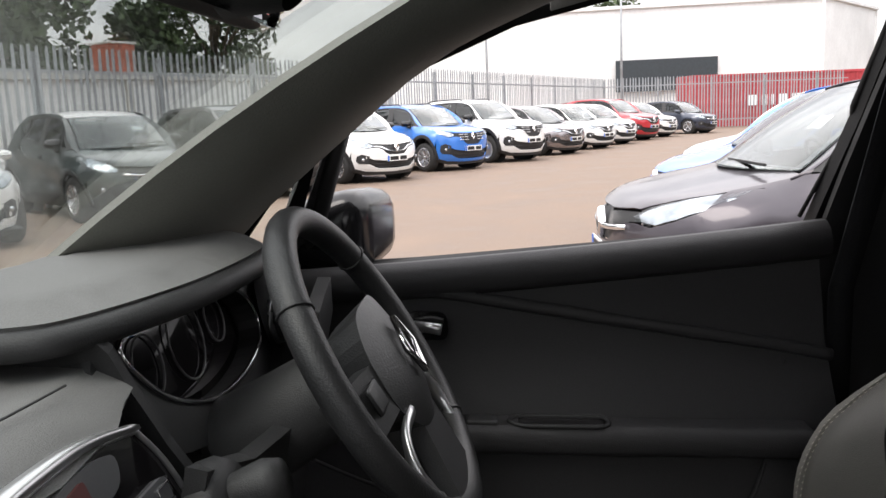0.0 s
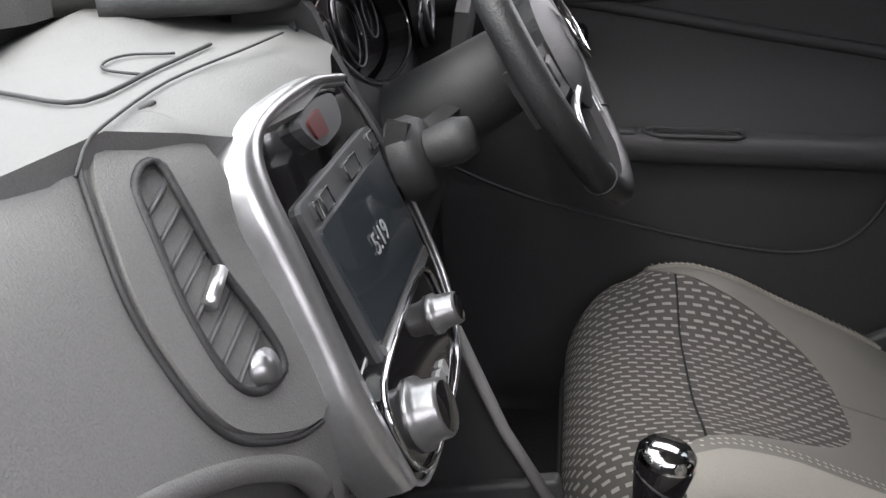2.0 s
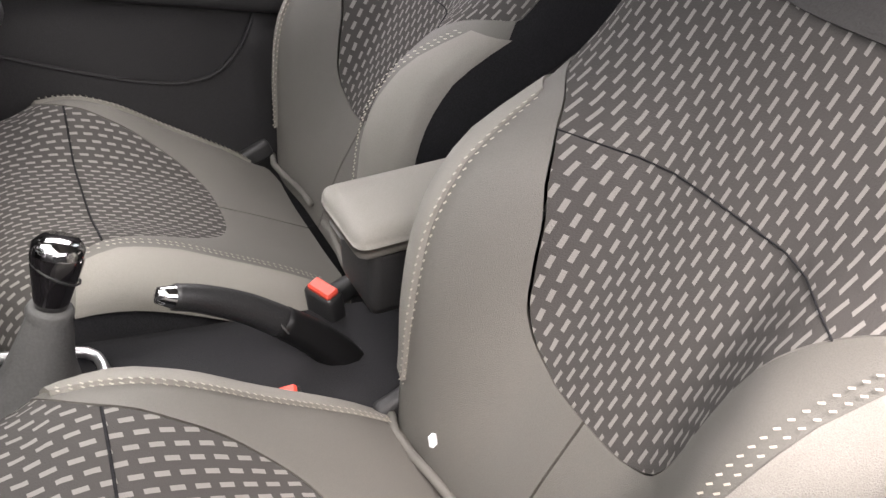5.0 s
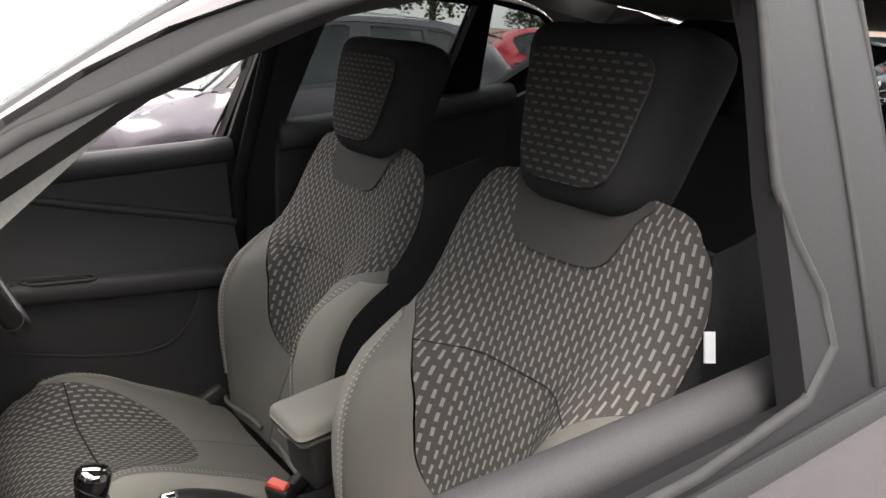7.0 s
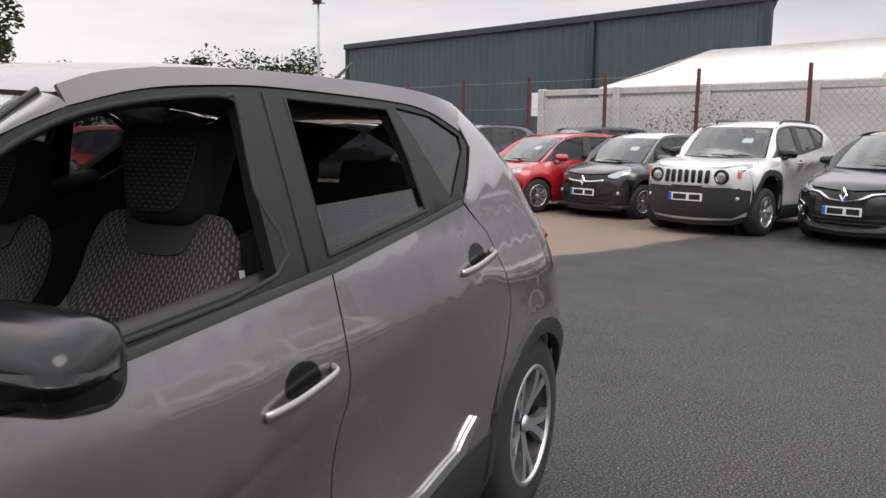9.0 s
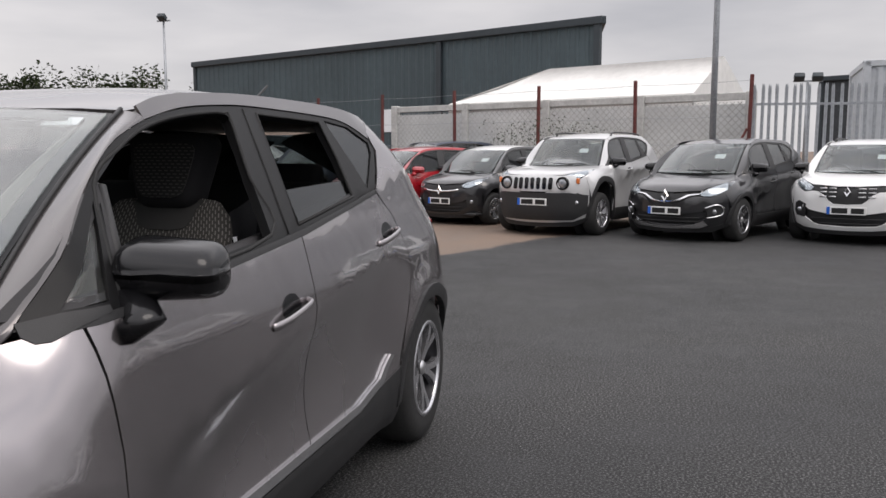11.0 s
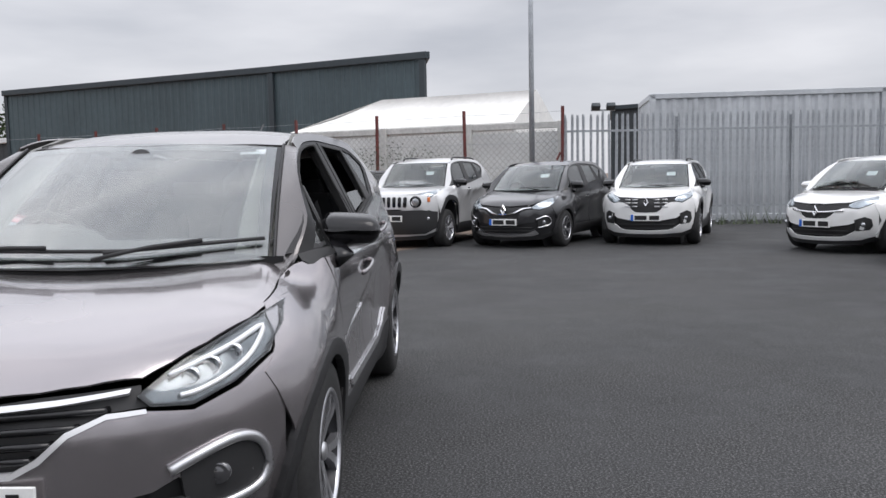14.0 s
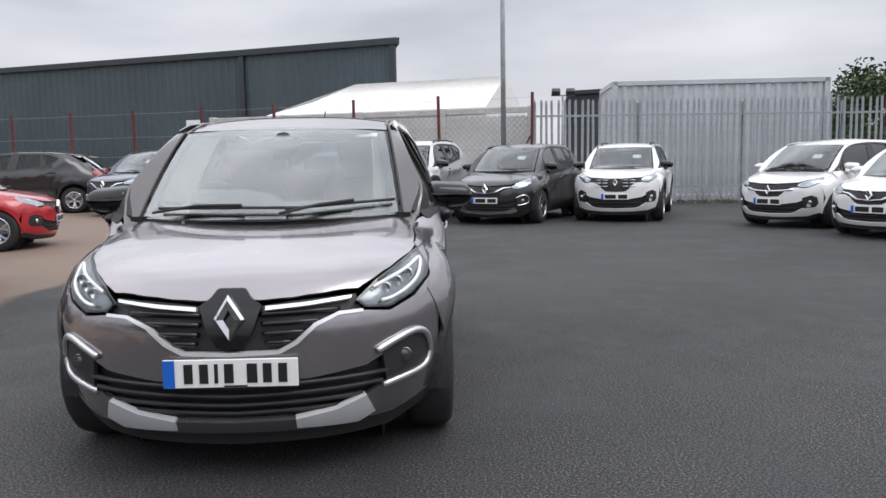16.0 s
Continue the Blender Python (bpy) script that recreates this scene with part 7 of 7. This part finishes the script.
pad = skin("airbag_pad", rounded([(0.070, 0.0), (0.062, 0.055), (0.02, 0.088), (-0.04, 0.085), (-0.078, 0.045), (-0.085, 0.0), (-0.078, -0.045), (-0.04, -0.085), (0.02, -0.088), (0.062, -0.055)], 4), lambda a, b: W @ Vector((a, b, 0.034 - 2.2 * (a * a + b * b))), LEATHER, column, step=0.03, thick=0.05, face=W @ Vector((0, 0, 3)))
bm_pts = [(0, 0.034), (0.021, 0), (0, -0.034), (-0.021, 0)]
tube("lozenge", [W @ Vector((q, p, 0.040)) for p, q in bm_pts], 0.0045, CHROME, pad, True, sides=6)
for s in (1, -1):
    sp = skin("spoke", [(0.018, s * 0.075), (0.022, s * 0.170), (-0.045, s * 0.165), (-0.038, s * 0.078)], lambda a, b: W @ Vector((a, b, 0.018 - 0.25 * (abs(b) - 0.07))), DASH_DARK, column, step=0.03, thick=0.022, face=W @ Vector((0, 0, 3)))
    block("spoke_buttons", (0.03, 0.045, 0.006), W @ pose(-0.008, s * 0.118, 0.011, 0, 0, 0), PLASTIC, sp, 0.004, 2)
    tube("spoke_trim", rounded([W @ Vector(p) for p in ((-0.052, s * 0.062, 0.016), (-0.062, s * 0.10, 0.008), (-0.095, s * 0.125, 0.004), (-0.135, s * 0.118, 0.004))], 4, False), 0.009, SATIN, column, sides=8, flat=0.6)
skin("lower_spoke", [(-0.075, -0.045), (-0.075, 0.045), (-0.172, 0.065), (-0.172, -0.065)], lambda a, b: W @ Vector((a, b, 0.010 + 0.06 * (a + 0.17))), DASH_DARK, column, step=0.03, thick=0.02, face=W @ Vector((0, 0, 3)))
lathe("shroud", [(0.0, -0.03), (0.042, -0.032), (0.052, -0.05), (0.056, -0.12), (0.062, -0.20)], W, DASH_DARK, column, 20)
for s, y in ((-1, -0.55),):
    st = tube("stalk", [(0.79, -0.375 + s * 0.06, 0.975), (0.80, -0.375 + s * 0.12, 0.985), (0.81, -0.375 + s * 0.165, 0.990)], 0.010, PLASTIC, column, sides=8)
    lathe("stalk_knob", [(0.0, 0.022), (0.016, 0.02), (0.0205, 0.0), (0.019, -0.03), (0.0, -0.034)], pose(0.812, -0.375 + s * 0.19, 0.992, -80 * s, 0, 0), DASH_DARK, st, 14)
lathe("ignition_cowl", [(0.0, 0.0), (0.035, 0.0), (0.042, -0.012), (0.042, -0.03)], pose(0.842, -0.162, 0.962, 0, -70, 0), PLASTIC, dash, 18)
lathe("dimmer_knob", [(0.0, 0.048), (0.018, 0.046), (0.023, 0.03), (0.020, 0.0)], pose(0.842, -0.162, 0.964, 0, -70, 0), DASH_DARK, dash, 16)

# ---- centre stack ----
stack_unit = thing("centre_stack", "gloss black centre stack framed in satin silver", "console", pose(IN, 0, 0))


def stack(y, z, o=0.0):
    """A point of the leaning front of the stack; o: metres proud."""
    return Vector((0.812 + (z - 0.78) * 0.40 - o * 0.93, y, z + o * 0.37))


ARCH_IN = [(-0.126, 1.038), (-0.06, 1.050), (-0.004, 1.053), (0.055, 1.052), (0.087, 1.045), (0.104, 1.025), (0.109, 0.977), (0.118, 0.923), (0.125, 0.860), (0.126, 0.800)]
ARCH_OUT = [(-0.112, 1.048), (-0.05, 1.061), (0.0, 1.065), (0.070, 1.064), (0.118, 1.054), (0.138, 1.024), (0.143, 0.975), (0.151, 0.920), (0.160, 0.868), (0.147, 0.805)]
edge = flat_line(ARCH_IN) + flat_line([(0.126, 0.800), (0.10, 0.780), (0.03, 0.774), (-0.06, 0.776), (-0.115, 0.795), (-0.148, 0.830), (-0.160, 0.890), (-0.155, 0.960), (-0.145, 1.005), (-0.126, 1.038)])[1:-1]
skin("fascia", edge, lambda y, z: stack(y, z), PIANO, stack_unit, step=0.04, thick=0.03, face=(0.2, 0, 1.3))
tube("surround", [stack(p[0], p[1], 0.002) for p in edge], 0.0026, SATIN, stack_unit, True, sides=8)
bm = bmesh.new()
prev = None
for p, q in zip(flat_line(ARCH_IN), flat_line(ARCH_OUT)):
    p, q = Vector(p), Vector(q)
    cur = [bm.verts.new(stack(*p.lerp(q, k), o)) for k, o in ((0.0, -0.02), (0.0, 0.004), (0.12, 0.009), (0.5, 0.012), (0.88, 0.009), (1.0, 0.003), (1.0, -0.03))]
    if prev:
        for k in range(6):
            bm.faces.new((prev[k], prev[k + 1], cur[k + 1], cur[k]))
    prev = cur
bmesh.ops.recalc_face_normals(bm, faces=bm.faces)
mesh_object("silver_arch", bm, SATIN, stack_unit, "broad satin silver arch")
fd_ = (0.2, 0, 1.3)
scr = skin("display_frame", chamfer([(-0.122, 0.866), (0.080, 0.866), (0.084, 0.997), (-0.132, 0.997)], 0.010), lambda y, z: stack(y, z, 0.005), SLAT_DARK, stack_unit, step=0.05, thick=0.012, face=fd_)
skin("display", chamfer([(-0.114, 0.882), (0.071, 0.882), (0.073, 0.974), (-0.120, 0.974)], 0.004), lambda y, z: stack(y, z, 0.008), SCREEN_OFF, scr, step=0.06, thick=0.004, face=fd_)
skin("display_edge", [(-0.114, 0.870), (0.071, 0.870), (0.071, 0.880), (-0.114, 0.880)], lambda y, z: stack(y, z, 0.009 + 0.004 * math.sin((z - 0.870) / 0.010 * math.pi)), SATIN, scr, step=0.06, thick=0.004, face=fd_)
for y, w in ((0.063, 0.008), (0.041, 0.020), (-0.036, 0.034), (-0.112, 0.020)):
    bt = skin("display_button", chamfer([(y - w / 2, 0.979), (y + w / 2, 0.979), (y + w / 2, 0.993), (y - w / 2, 0.993)], 0.004), lambda a, b: stack(a, b, 0.009), SLAT_DARK, scr, step=0.03, thick=0.006, face=fd_)
    tube("button_edge", [stack(a, b, 0.0095) for a, b in ((y - w / 2, 0.979), (y + w / 2, 0.979), (y + w / 2, 0.993), (y - w / 2, 0.993))], 0.0009, PIANO, bt, True, sides=5)
# clock on the display
clock_m = Matrix.Translation(stack(-0.022, 0.928, 0.0095)) @ Matrix(((0, 0.37, -0.93), (-1, 0, 0), (0, 0.93, 0.37))).to_4x4()
clock = bpy.data.curves.new("clock_digits", "FONT")
clock.body, clock.size, clock.align_x, clock.align_y, clock.extrude = "5:19", 0.026, "CENTER", "CENTER", 0.0004
clock_ob = new("clock_digits", clock)
clock_ob.matrix_basis = clock_m
deps = bpy.context.evaluated_depsgraph_get()
digits = bpy.data.meshes.new_from_object(clock_ob.evaluated_get(deps))
bpy.data.objects.remove(clock_ob)
digits.materials.clear()
DIGIT = material("lit_digits", (0.30, 0.31, 0.32), 0.5)
digits.materials.append(DIGIT)
dob = new("clock_readout", digits)
dob.matrix_basis = clock_m
dob.parent = scr
HAZARD = material("dull_red_button", (0.09, 0.02, 0.02), 0.35, grain=0.05, scale=200)
# hazard rocker above the display
hz = skin("hazard_panel", rounded([(0.024, 1.036), (0.010, 1.043), (-0.03, 1.045), (-0.066, 1.040), (-0.068, 1.028), (-0.055, 1.017), (-0.02, 1.014), (0.006, 1.017)], 3), lambda y, z: stack(y, z, 0.010), SLAT_DARK, stack_unit, step=0.03, thick=0.015, face=(0.2, 0, 1.3))
skin("hazard_button", chamfer([(-0.018, 1.020), (0.010, 1.022), (0.014, 1.037), (-0.018, 1.040)], 0.004), lambda y, z: stack(y, z, 0.0125), HAZARD, hz, step=0.03, thick=0.004, face=(0.2, 0, 1.3))
KNOB = material("satin_grey_knob", (0.24, 0.24, 0.245), 0.30, 0.75, grain=0.05, scale=200)
# heater panel with two knobs
hp = skin("heater_panel", rounded([(-0.075, 0.872), (0.06, 0.872), (0.115, 0.86), (0.125, 0.82), (0.10, 0.79), (0.0, 0.785), (-0.075, 0.80), (-0.09, 0.84)], 4), lambda y, z: stack(y, z, 0.008), PIANO, stack_unit, step=0.04, thick=0.015, face=(0.2, 0, 1.3))
tube("heater_trim", [stack(p[0], p[1], 0.010) for p in rounded([(-0.075, 0.872), (0.06, 0.872), (0.115, 0.86), (0.125, 0.82), (0.10, 0.79), (0.0, 0.785), (-0.075, 0.80), (-0.09, 0.84)], 4)], 0.0028, CHROME, hp, True, sides=6)
for y, z, r in ((-0.058, 0.836, 0.016), (0.072, 0.818, 0.025)):
    o = stack(y, z, 0.008)
    lean = Matrix.Translation(o) @ Euler((0, radians(-68), 0)).to_matrix().to_4x4()
    kb = lathe("heater_knob", [(r * 1.22, 0.0), (r * 1.22, 0.004), (r * 1.05, 0.005), (r * 1.05, 0.009), (r, 0.010), (r * 0.97, 0.022), (r * 0.88, 0.025), (0.0, 0.0245)], lean, KNOB, hp, 24)
    lathe("knob_cap", [(r * 0.84, 0.0255), (r * 0.5, 0.027), (0.0, 0.0275)], lean, PIANO, kb, 16)
for i in range(5):
    skin("heater_button", chamfer([(-0.02 + i * 0.016, 0.80), (-0.008 + i * 0.016, 0.80), (-0.008 + i * 0.016, 0.812), (-0.02 + i * 0.016, 0.812)], 0.003), lambda y, z: stack(y, z, 0.012), BLUE_PANEL, hp, step=0.03, thick=0.004, face=(0.2, 0, 1.3))
# upright air vent beside the stack
VENT_BLACK = material("black_vent_duct", (0.008, 0.008, 0.008), 0.8, grain=0.1, scale=200, spec=0.1)
SLAT = material("grey_vent_slat", (0.085, 0.085, 0.087), 0.45, grain=0.05, scale=300)
vo = rounded([(0.172, 1.061), (0.192, 1.060), (0.209, 1.047), (0.230, 1.000), (0.236, 0.962), (0.227, 0.942), (0.205, 0.931), (0.180, 0.931), (0.176, 0.955), (0.180, 1.000), (0.176, 1.040)], 4)
pod = rounded([(0.135, 1.082), (0.185, 1.078), (0.217, 1.069), (0.240, 1.048), (0.258, 1.018), (0.264, 0.985), (0.262, 0.955), (0.248, 0.930), (0.205, 0.900), (0.168, 0.886), (0.150, 0.90), (0.143, 0.98), (0.130, 1.05)], 4)
skin("vent_pod", pod, lambda y, z: dash_face(y, z) + Vector((-0.005, 0, 0.001)), DASH_SOFT, dash, holes=(vo,), step=0.03, thick=0.02, face=(0.2, 0.3, 1.3))
well = skin("vent_well", vo, lambda y, z: dash_face(y, z) + Vector((0.016, 0, 0.001)), VENT_BLACK, dash, step=0.03, thick=0.003, face=(0.2, 0.3, 1.3))
tube("vent_rim", [dash_face(p[0], p[1]) + Vector((-0.005, 0, 0.001)) for p in vo], 0.003, DASH_DARK, dash, True, sides=6)
for i in range(8):
    z = 1.045 - i * 0.0135
    y0 = float(np.interp(z, (0.931, 0.955, 1.0, 1.04, 1.06), (0.181, 0.177, 0.181, 0.177, 0.173)))
    y1 = float(np.interp(z, (0.931, 0.945, 0.962, 1.0, 1.047, 1.06), (0.205, 0.228, 0.235, 0.229, 0.208, 0.191)))
    a, b = dash_face(y0, z + 0.004), dash_face(y1, z - 0.005)
    tube("vent_slat", [a + Vector((-0.001, 0, 0)), b + Vector((-0.001, 0, 0))], 0.0028, SLAT, well, sides=8, flat=0.45, up=(1, 0, -0.6))
tube("vent_tab", [dash_face(0.183, 0.998) + Vector((-0.006, 0, 0)), dash_face(0.212, 0.990) + Vector((-0.006, 0, 0))], 0.0052, SATIN, well, sides=8)
lathe("vent_wheel", [(0.0, 0.01), (0.011, 0.008), (0.011, -0.01)], Matrix.Translation(dash_face(0.200, 0.941) + Vector((-0.002, 0, 0))) @ Euler((0, radians(-60), 0)).to_matrix().to_4x4(), KNOB, well, 12)
# dark bead for the shade in the crease round the pod, glove box below
tube("pod_crease", [dash_face(p[0], p[1]) + Vector((-0.002, 0, 0)) for p in rounded([(0.12, 1.084), (0.186, 1.081), (0.220, 1.072), (0.244, 1.050), (0.262, 1.019), (0.268, 0.985), (0.266, 0.953), (0.251, 0.926), (0.207, 0.896), (0.17, 0.882)], 5, False)], 0.0022, DASH_DARK, dash, sides=5)
skin("glove_lid", rounded([(0.17, 0.715), (0.25, 0.775), (0.40, 0.765), (0.58, 0.755), (0.68, 0.74), (0.69, 0.50), (0.50, 0.46), (0.25, 0.48), (0.18, 0.58)], 4), lambda y, z: Vector((0.832 + 0.10 * (0.77 - z) + 0.05 * ease(0.60, 0.45, z), y, z)), LOWER_GREY, dash, step=0.05, thick=0.03, face=(0.2, 0.4, 0.9))
tube("glove_gap", [Vector((0.842, y, z)) for y, z in rounded([(0.155, 0.72), (0.25, 0.79), (0.40, 0.778), (0.58, 0.768), (0.70, 0.755)], 5, False)], 0.005, PLASTIC, dash, sides=6)
skin("glove_handle", rounded([(0.30, 0.735), (0.42, 0.73), (0.46, 0.69), (0.44, 0.655), (0.36, 0.65), (0.29, 0.68)], 4), lambda y, z: Vector((0.825 + 0.10 * (0.77 - z), y, z)), DASH_DARK, dash, step=0.04, thick=0.012, face=(0.2, 0.4, 0.9))
skin("lower_cheek", [(0.88, 0.80), (0.845, 0.78), (0.83, 0.68), (0.825, 0.60), (0.82, 0.40), (1.05, 0.40), (1.05, 0.80)], lambda x, z: Vector((x, 0.135, z)), DASH_DARK, dash, step=0.08, thick=0.012, face=(0.6, 0.9, 0.6))
skin("lower_cheek", [(0.86, 0.80), (0.83, 0.78), (0.74, 0.60), (0.74, 0.40), (1.05, 0.40), (1.05, 0.80)], lambda x, z: Vector((x, -0.13, z)), DASH_DARK, dash, step=0.08, thick=0.012, face=(0.6, -0.9, 0.6))
tube("cheek_trim", [(0.818, -0.118, 0.790), (0.77, -0.105, 0.68), (0.72, -0.085, 0.605)], 0.007, DASH_SOFT, dash, sides=6)
skin("console_side", chamfer([(0.838, 0.795), (0.815, 0.72), (0.775, 0.625), (0.715, 0.575), (0.70, 0.52), (0.98, 0.52), (0.98, 0.795)], 0.02), lambda x, z: Vector((x, 0.140 + 0.02 * ease(0.62, 0.54, z), z)), LOWER_GREY, dash, step=0.05, thick=0.012, face=(0.6, 0.9, 0.6))

# ---- tunnel: tray, gear lever, handbrake, armrest, buckles ----
tunnel = thing("centre_console", "charcoal centre console with an open tray", "console", pose(IN, 0, 0))
block("tunnel_body", (0.62, 0.24, 0.22), pose(0.42, 0.0, 0.42), PLAIN_CLOTH, tunnel, 0.03, 3)
block("tray_floor", (0.22, 0.22, 0.03), pose(0.83, 0.0, 0.545), PLASTIC, tunnel, 0.005, 1)
block("tray_wall", (0.24, 0.02, 0.10), pose(0.82, 0.115, 0.545, 0, 10, 0), DASH_DARK, tunnel, 0.006, 2)
block("tray_wall", (0.24, 0.02, 0.10), pose(0.82, -0.115, 0.545, 0, 10, 0), DASH_DARK, tunnel, 0.006, 2)
block("silver_bar", (0.028, 0.17, 0.012), pose(0.735, 0.025, 0.585, 0, 12, -6), SATIN, tunnel, 0.004, 2)
tube("gaiter_frame", chamfer([(0.725, -0.065, 0.562), (0.725, 0.085, 0.562), (0.575, 0.085, 0.548), (0.575, -0.065, 0.548)], 0.03), 0.007, SATIN, tunnel, True, sides=6)
lever = thing("gear_lever", "black gear lever with a polished cap and grey gaiter", "gear lever", pose(IN, 0, 0))
bm = bmesh.new()
rings = []
for k, (x, y, z, a, b) in enumerate(((0.652, 0.012, 0.552, 0.062, 0.062), (0.650, 0.012, 0.575, 0.046, 0.044), (0.644, 0.012, 0.610, 0.033, 0.031), (0.636, 0.012, 0.645, 0.027, 0.025), (0.631, 0.012, 0.668, 0.022, 0.021))):
    n = 16
    rings.append([bm.verts.new((x + a * math.cos(2 * math.pi * j / n) * (1 + 0.07 * math.sin(j * 3.1 + k)), y + b * math.sin(2 * math.pi * j / n) * (1 + 0.07 * math.cos(j * 2.3 + k)), z)) for j in range(n)])
for p, q in zip(rings, rings[1:]):
    for j in range(16):
        bm.faces.new((p[j], p[(j + 1) % 16], q[(j + 1) % 16], q[j]))
mesh_object("gaiter", bm, SUEDE, lever)
gm = Matrix.Translation((0.630, 0.010, 0.672)) @ Euler((radians(6), radians(-10), 0)).to_matrix().to_4x4()
lathe("collar", [(0.022, -0.012), (0.024, 0.0), (0.021, 0.006), (0.014, 0.004)], gm, SUEDE, lever, 18)
lathe("knob", [(0.015, 0.0), (0.018, 0.012), (0.023, 0.04), (0.0265, 0.062), (0.026, 0.068)], gm, PIANO, lever, 20)
lathe("knob_cap", [(0.0262, 0.066), (0.0255, 0.074), (0.020, 0.080), (0.0, 0.082)], gm, CHROME, lever, 20)
tube("knob_ring", [gm @ Vector((0.0245 * math.cos(a), 0.0245 * math.sin(a), 0.045 + 0.01 * math.cos(a))) for a in np.linspace(0, 2 * math.pi, 17)[:-1]], 0.0014, PLASTIC, lever, True, sides=5)
brake = thing("handbrake", "black handbrake lever with a chrome button", "handbrake", pose(IN, 0, 0))
tube("grip", rounded([(0.505, 0.002, 0.662), (0.47, 0.001, 0.652), (0.42, 0.0, 0.630), (0.372, 0.0, 0.600)], 4, False), 0.019, LEATHER, brake, sides=10, flat=0.85, taper=lambda t: 0.85 + 0.25 * t)
tube("lever_arm", rounded([(0.376, 0.0, 0.603), (0.325, 0.0, 0.565), (0.27, 0.0, 0.510), (0.215, 0.0, 0.430)], 4, False), 0.022, FRAME_BLACK, brake, sides=10, flat=0.85, taper=lambda t: 0.95 + 0.35 * t)
tube("grip_seam", [(0.374 + 0.013 * math.cos(a), 0.018 * math.sin(a), 0.601 + 0.018 * math.cos(a)) for a in np.linspace(0, 2 * math.pi, 15)[:-1]], 0.0014, SATIN, brake, True, sides=5)
lathe("button", [(0.0, 0.018), (0.009, 0.016), (0.012, 0.004), (0.014, -0.004)], Matrix.Translation((0.508, 0.002, 0.663)) @ Euler((0, radians(75), 0)).to_matrix().to_4x4(), CHROME, brake, 14)
arm = thing("armrest", "grey padded centre armrest over a charcoal bin", "armrest", pose(IN, 0, 0))
block("pad", (0.33, 0.125, 0.042), pose(0.17, 0.030, 0.783, 0, 10, 0), VINYL_PALE, arm, 0.022, 4)
block("bin", (0.29, 0.105, 0.095), pose(0.16, 0.030, 0.722, 0, 10, 0), PLASTIC, arm, 0.014, 2)
block("latch", (0.012, 0.04, 0.014), pose(0.318, 0.010, 0.738), BLUE_PANEL, arm, 0.004, 2)
block("hinge_post", (0.06, 0.07, 0.26), pose(0.05, -0.03, 0.60), DASH_DARK, arm, 0.01, 1)
for x, y, z, ry, rz in ((0.276, -0.092, 0.552, 18, 25), (0.395, 0.118, 0.560, 20, -15)):
    bk = thing("belt_buckle", "black seat belt buckle with a red button", "buckle", pose(x + IN, y, z, 0, ry, rz), "seat belt buckles")
    block("body", (0.030, 0.052, 0.085), pose(0, 0, -0.02), PLASTIC, bk, 0.008, 2)
    block("button", (0.022, 0.042, 0.010), pose(0.0, 0, 0.024), BUCKLE_RED, bk, 0.003, 1)
    tube("stem", [(0, 0, -0.06), (-0.01, 0, -0.16)], 0.012, PLASTIC, bk, sides=6)
keys = thing("key_bunch", "bunch of keys with a black fob lying in the tray", "keys", pose(IN + 0.02, -0.045, 0.008))
tube("ring", [(0.775 + 0.016 * math.cos(a), 0.075 + 0.012 * math.sin(a), 0.600 + 0.010 * math.sin(a)) for a in np.linspace(0, 2 * math.pi, 17)[:-1]], 0.0016, CHROME, keys, True, sides=6)
block("fob", (0.020, 0.026, 0.055), pose(0.80, 0.098, 0.575, 0, 10, 20), PIANO, keys, 0.008, 2)
block("key_blade", (0.008, 0.05, 0.003), pose(0.755, 0.075, 0.560, 30, 0, 40), CHROME, keys, 0.001, 1)
block("key_tag", (0.014, 0.05, 0.003), pose(0.745, 0.055, 0.562, -20, 10, 15), SATIN, keys, 0.003, 1)
# interior mirror behind the screen, footwell trim
im = thing("interior_mirror", "black interior mirror behind the windscreen", "mirror", pose(0, 0, 0))
block("housing", (0.030, 0.20, 0.052), pose(0.700, 0.0, 1.385, 0, -15, 0), PLASTIC, im, 0.016, 3)
block("pane", (0.004, 0.185, 0.042), pose(0.684, 0.0, 1.381, 0, -15, 0), MIRROR, im, 0.008, 1)
lathe("sensor_pod", [(0.0, 0.0), (0.05, 0.0), (0.055, -0.02), (0.03, -0.05)], Matrix.Translation(HB.screen(-0.012)(0, 0.86)) @ Euler((0, radians(55), 0)).to_matrix().to_4x4(), PLASTIC, im, 16)
tube("footwell_trim", rounded([(0.98, -0.20, 0.66), (0.95, -0.30, 0.69), (0.93, -0.40, 0.65), (0.93, -0.46, 0.56)], 4, False), 0.004, SATIN, shell, sides=6)
for y in (-0.26, -0.36, -0.46):
    block("pedal", (0.02, 0.06, 0.09), pose(1.02, y, 0.48, 0, 30, 0), RUBBER, shell, 0.01, 1)
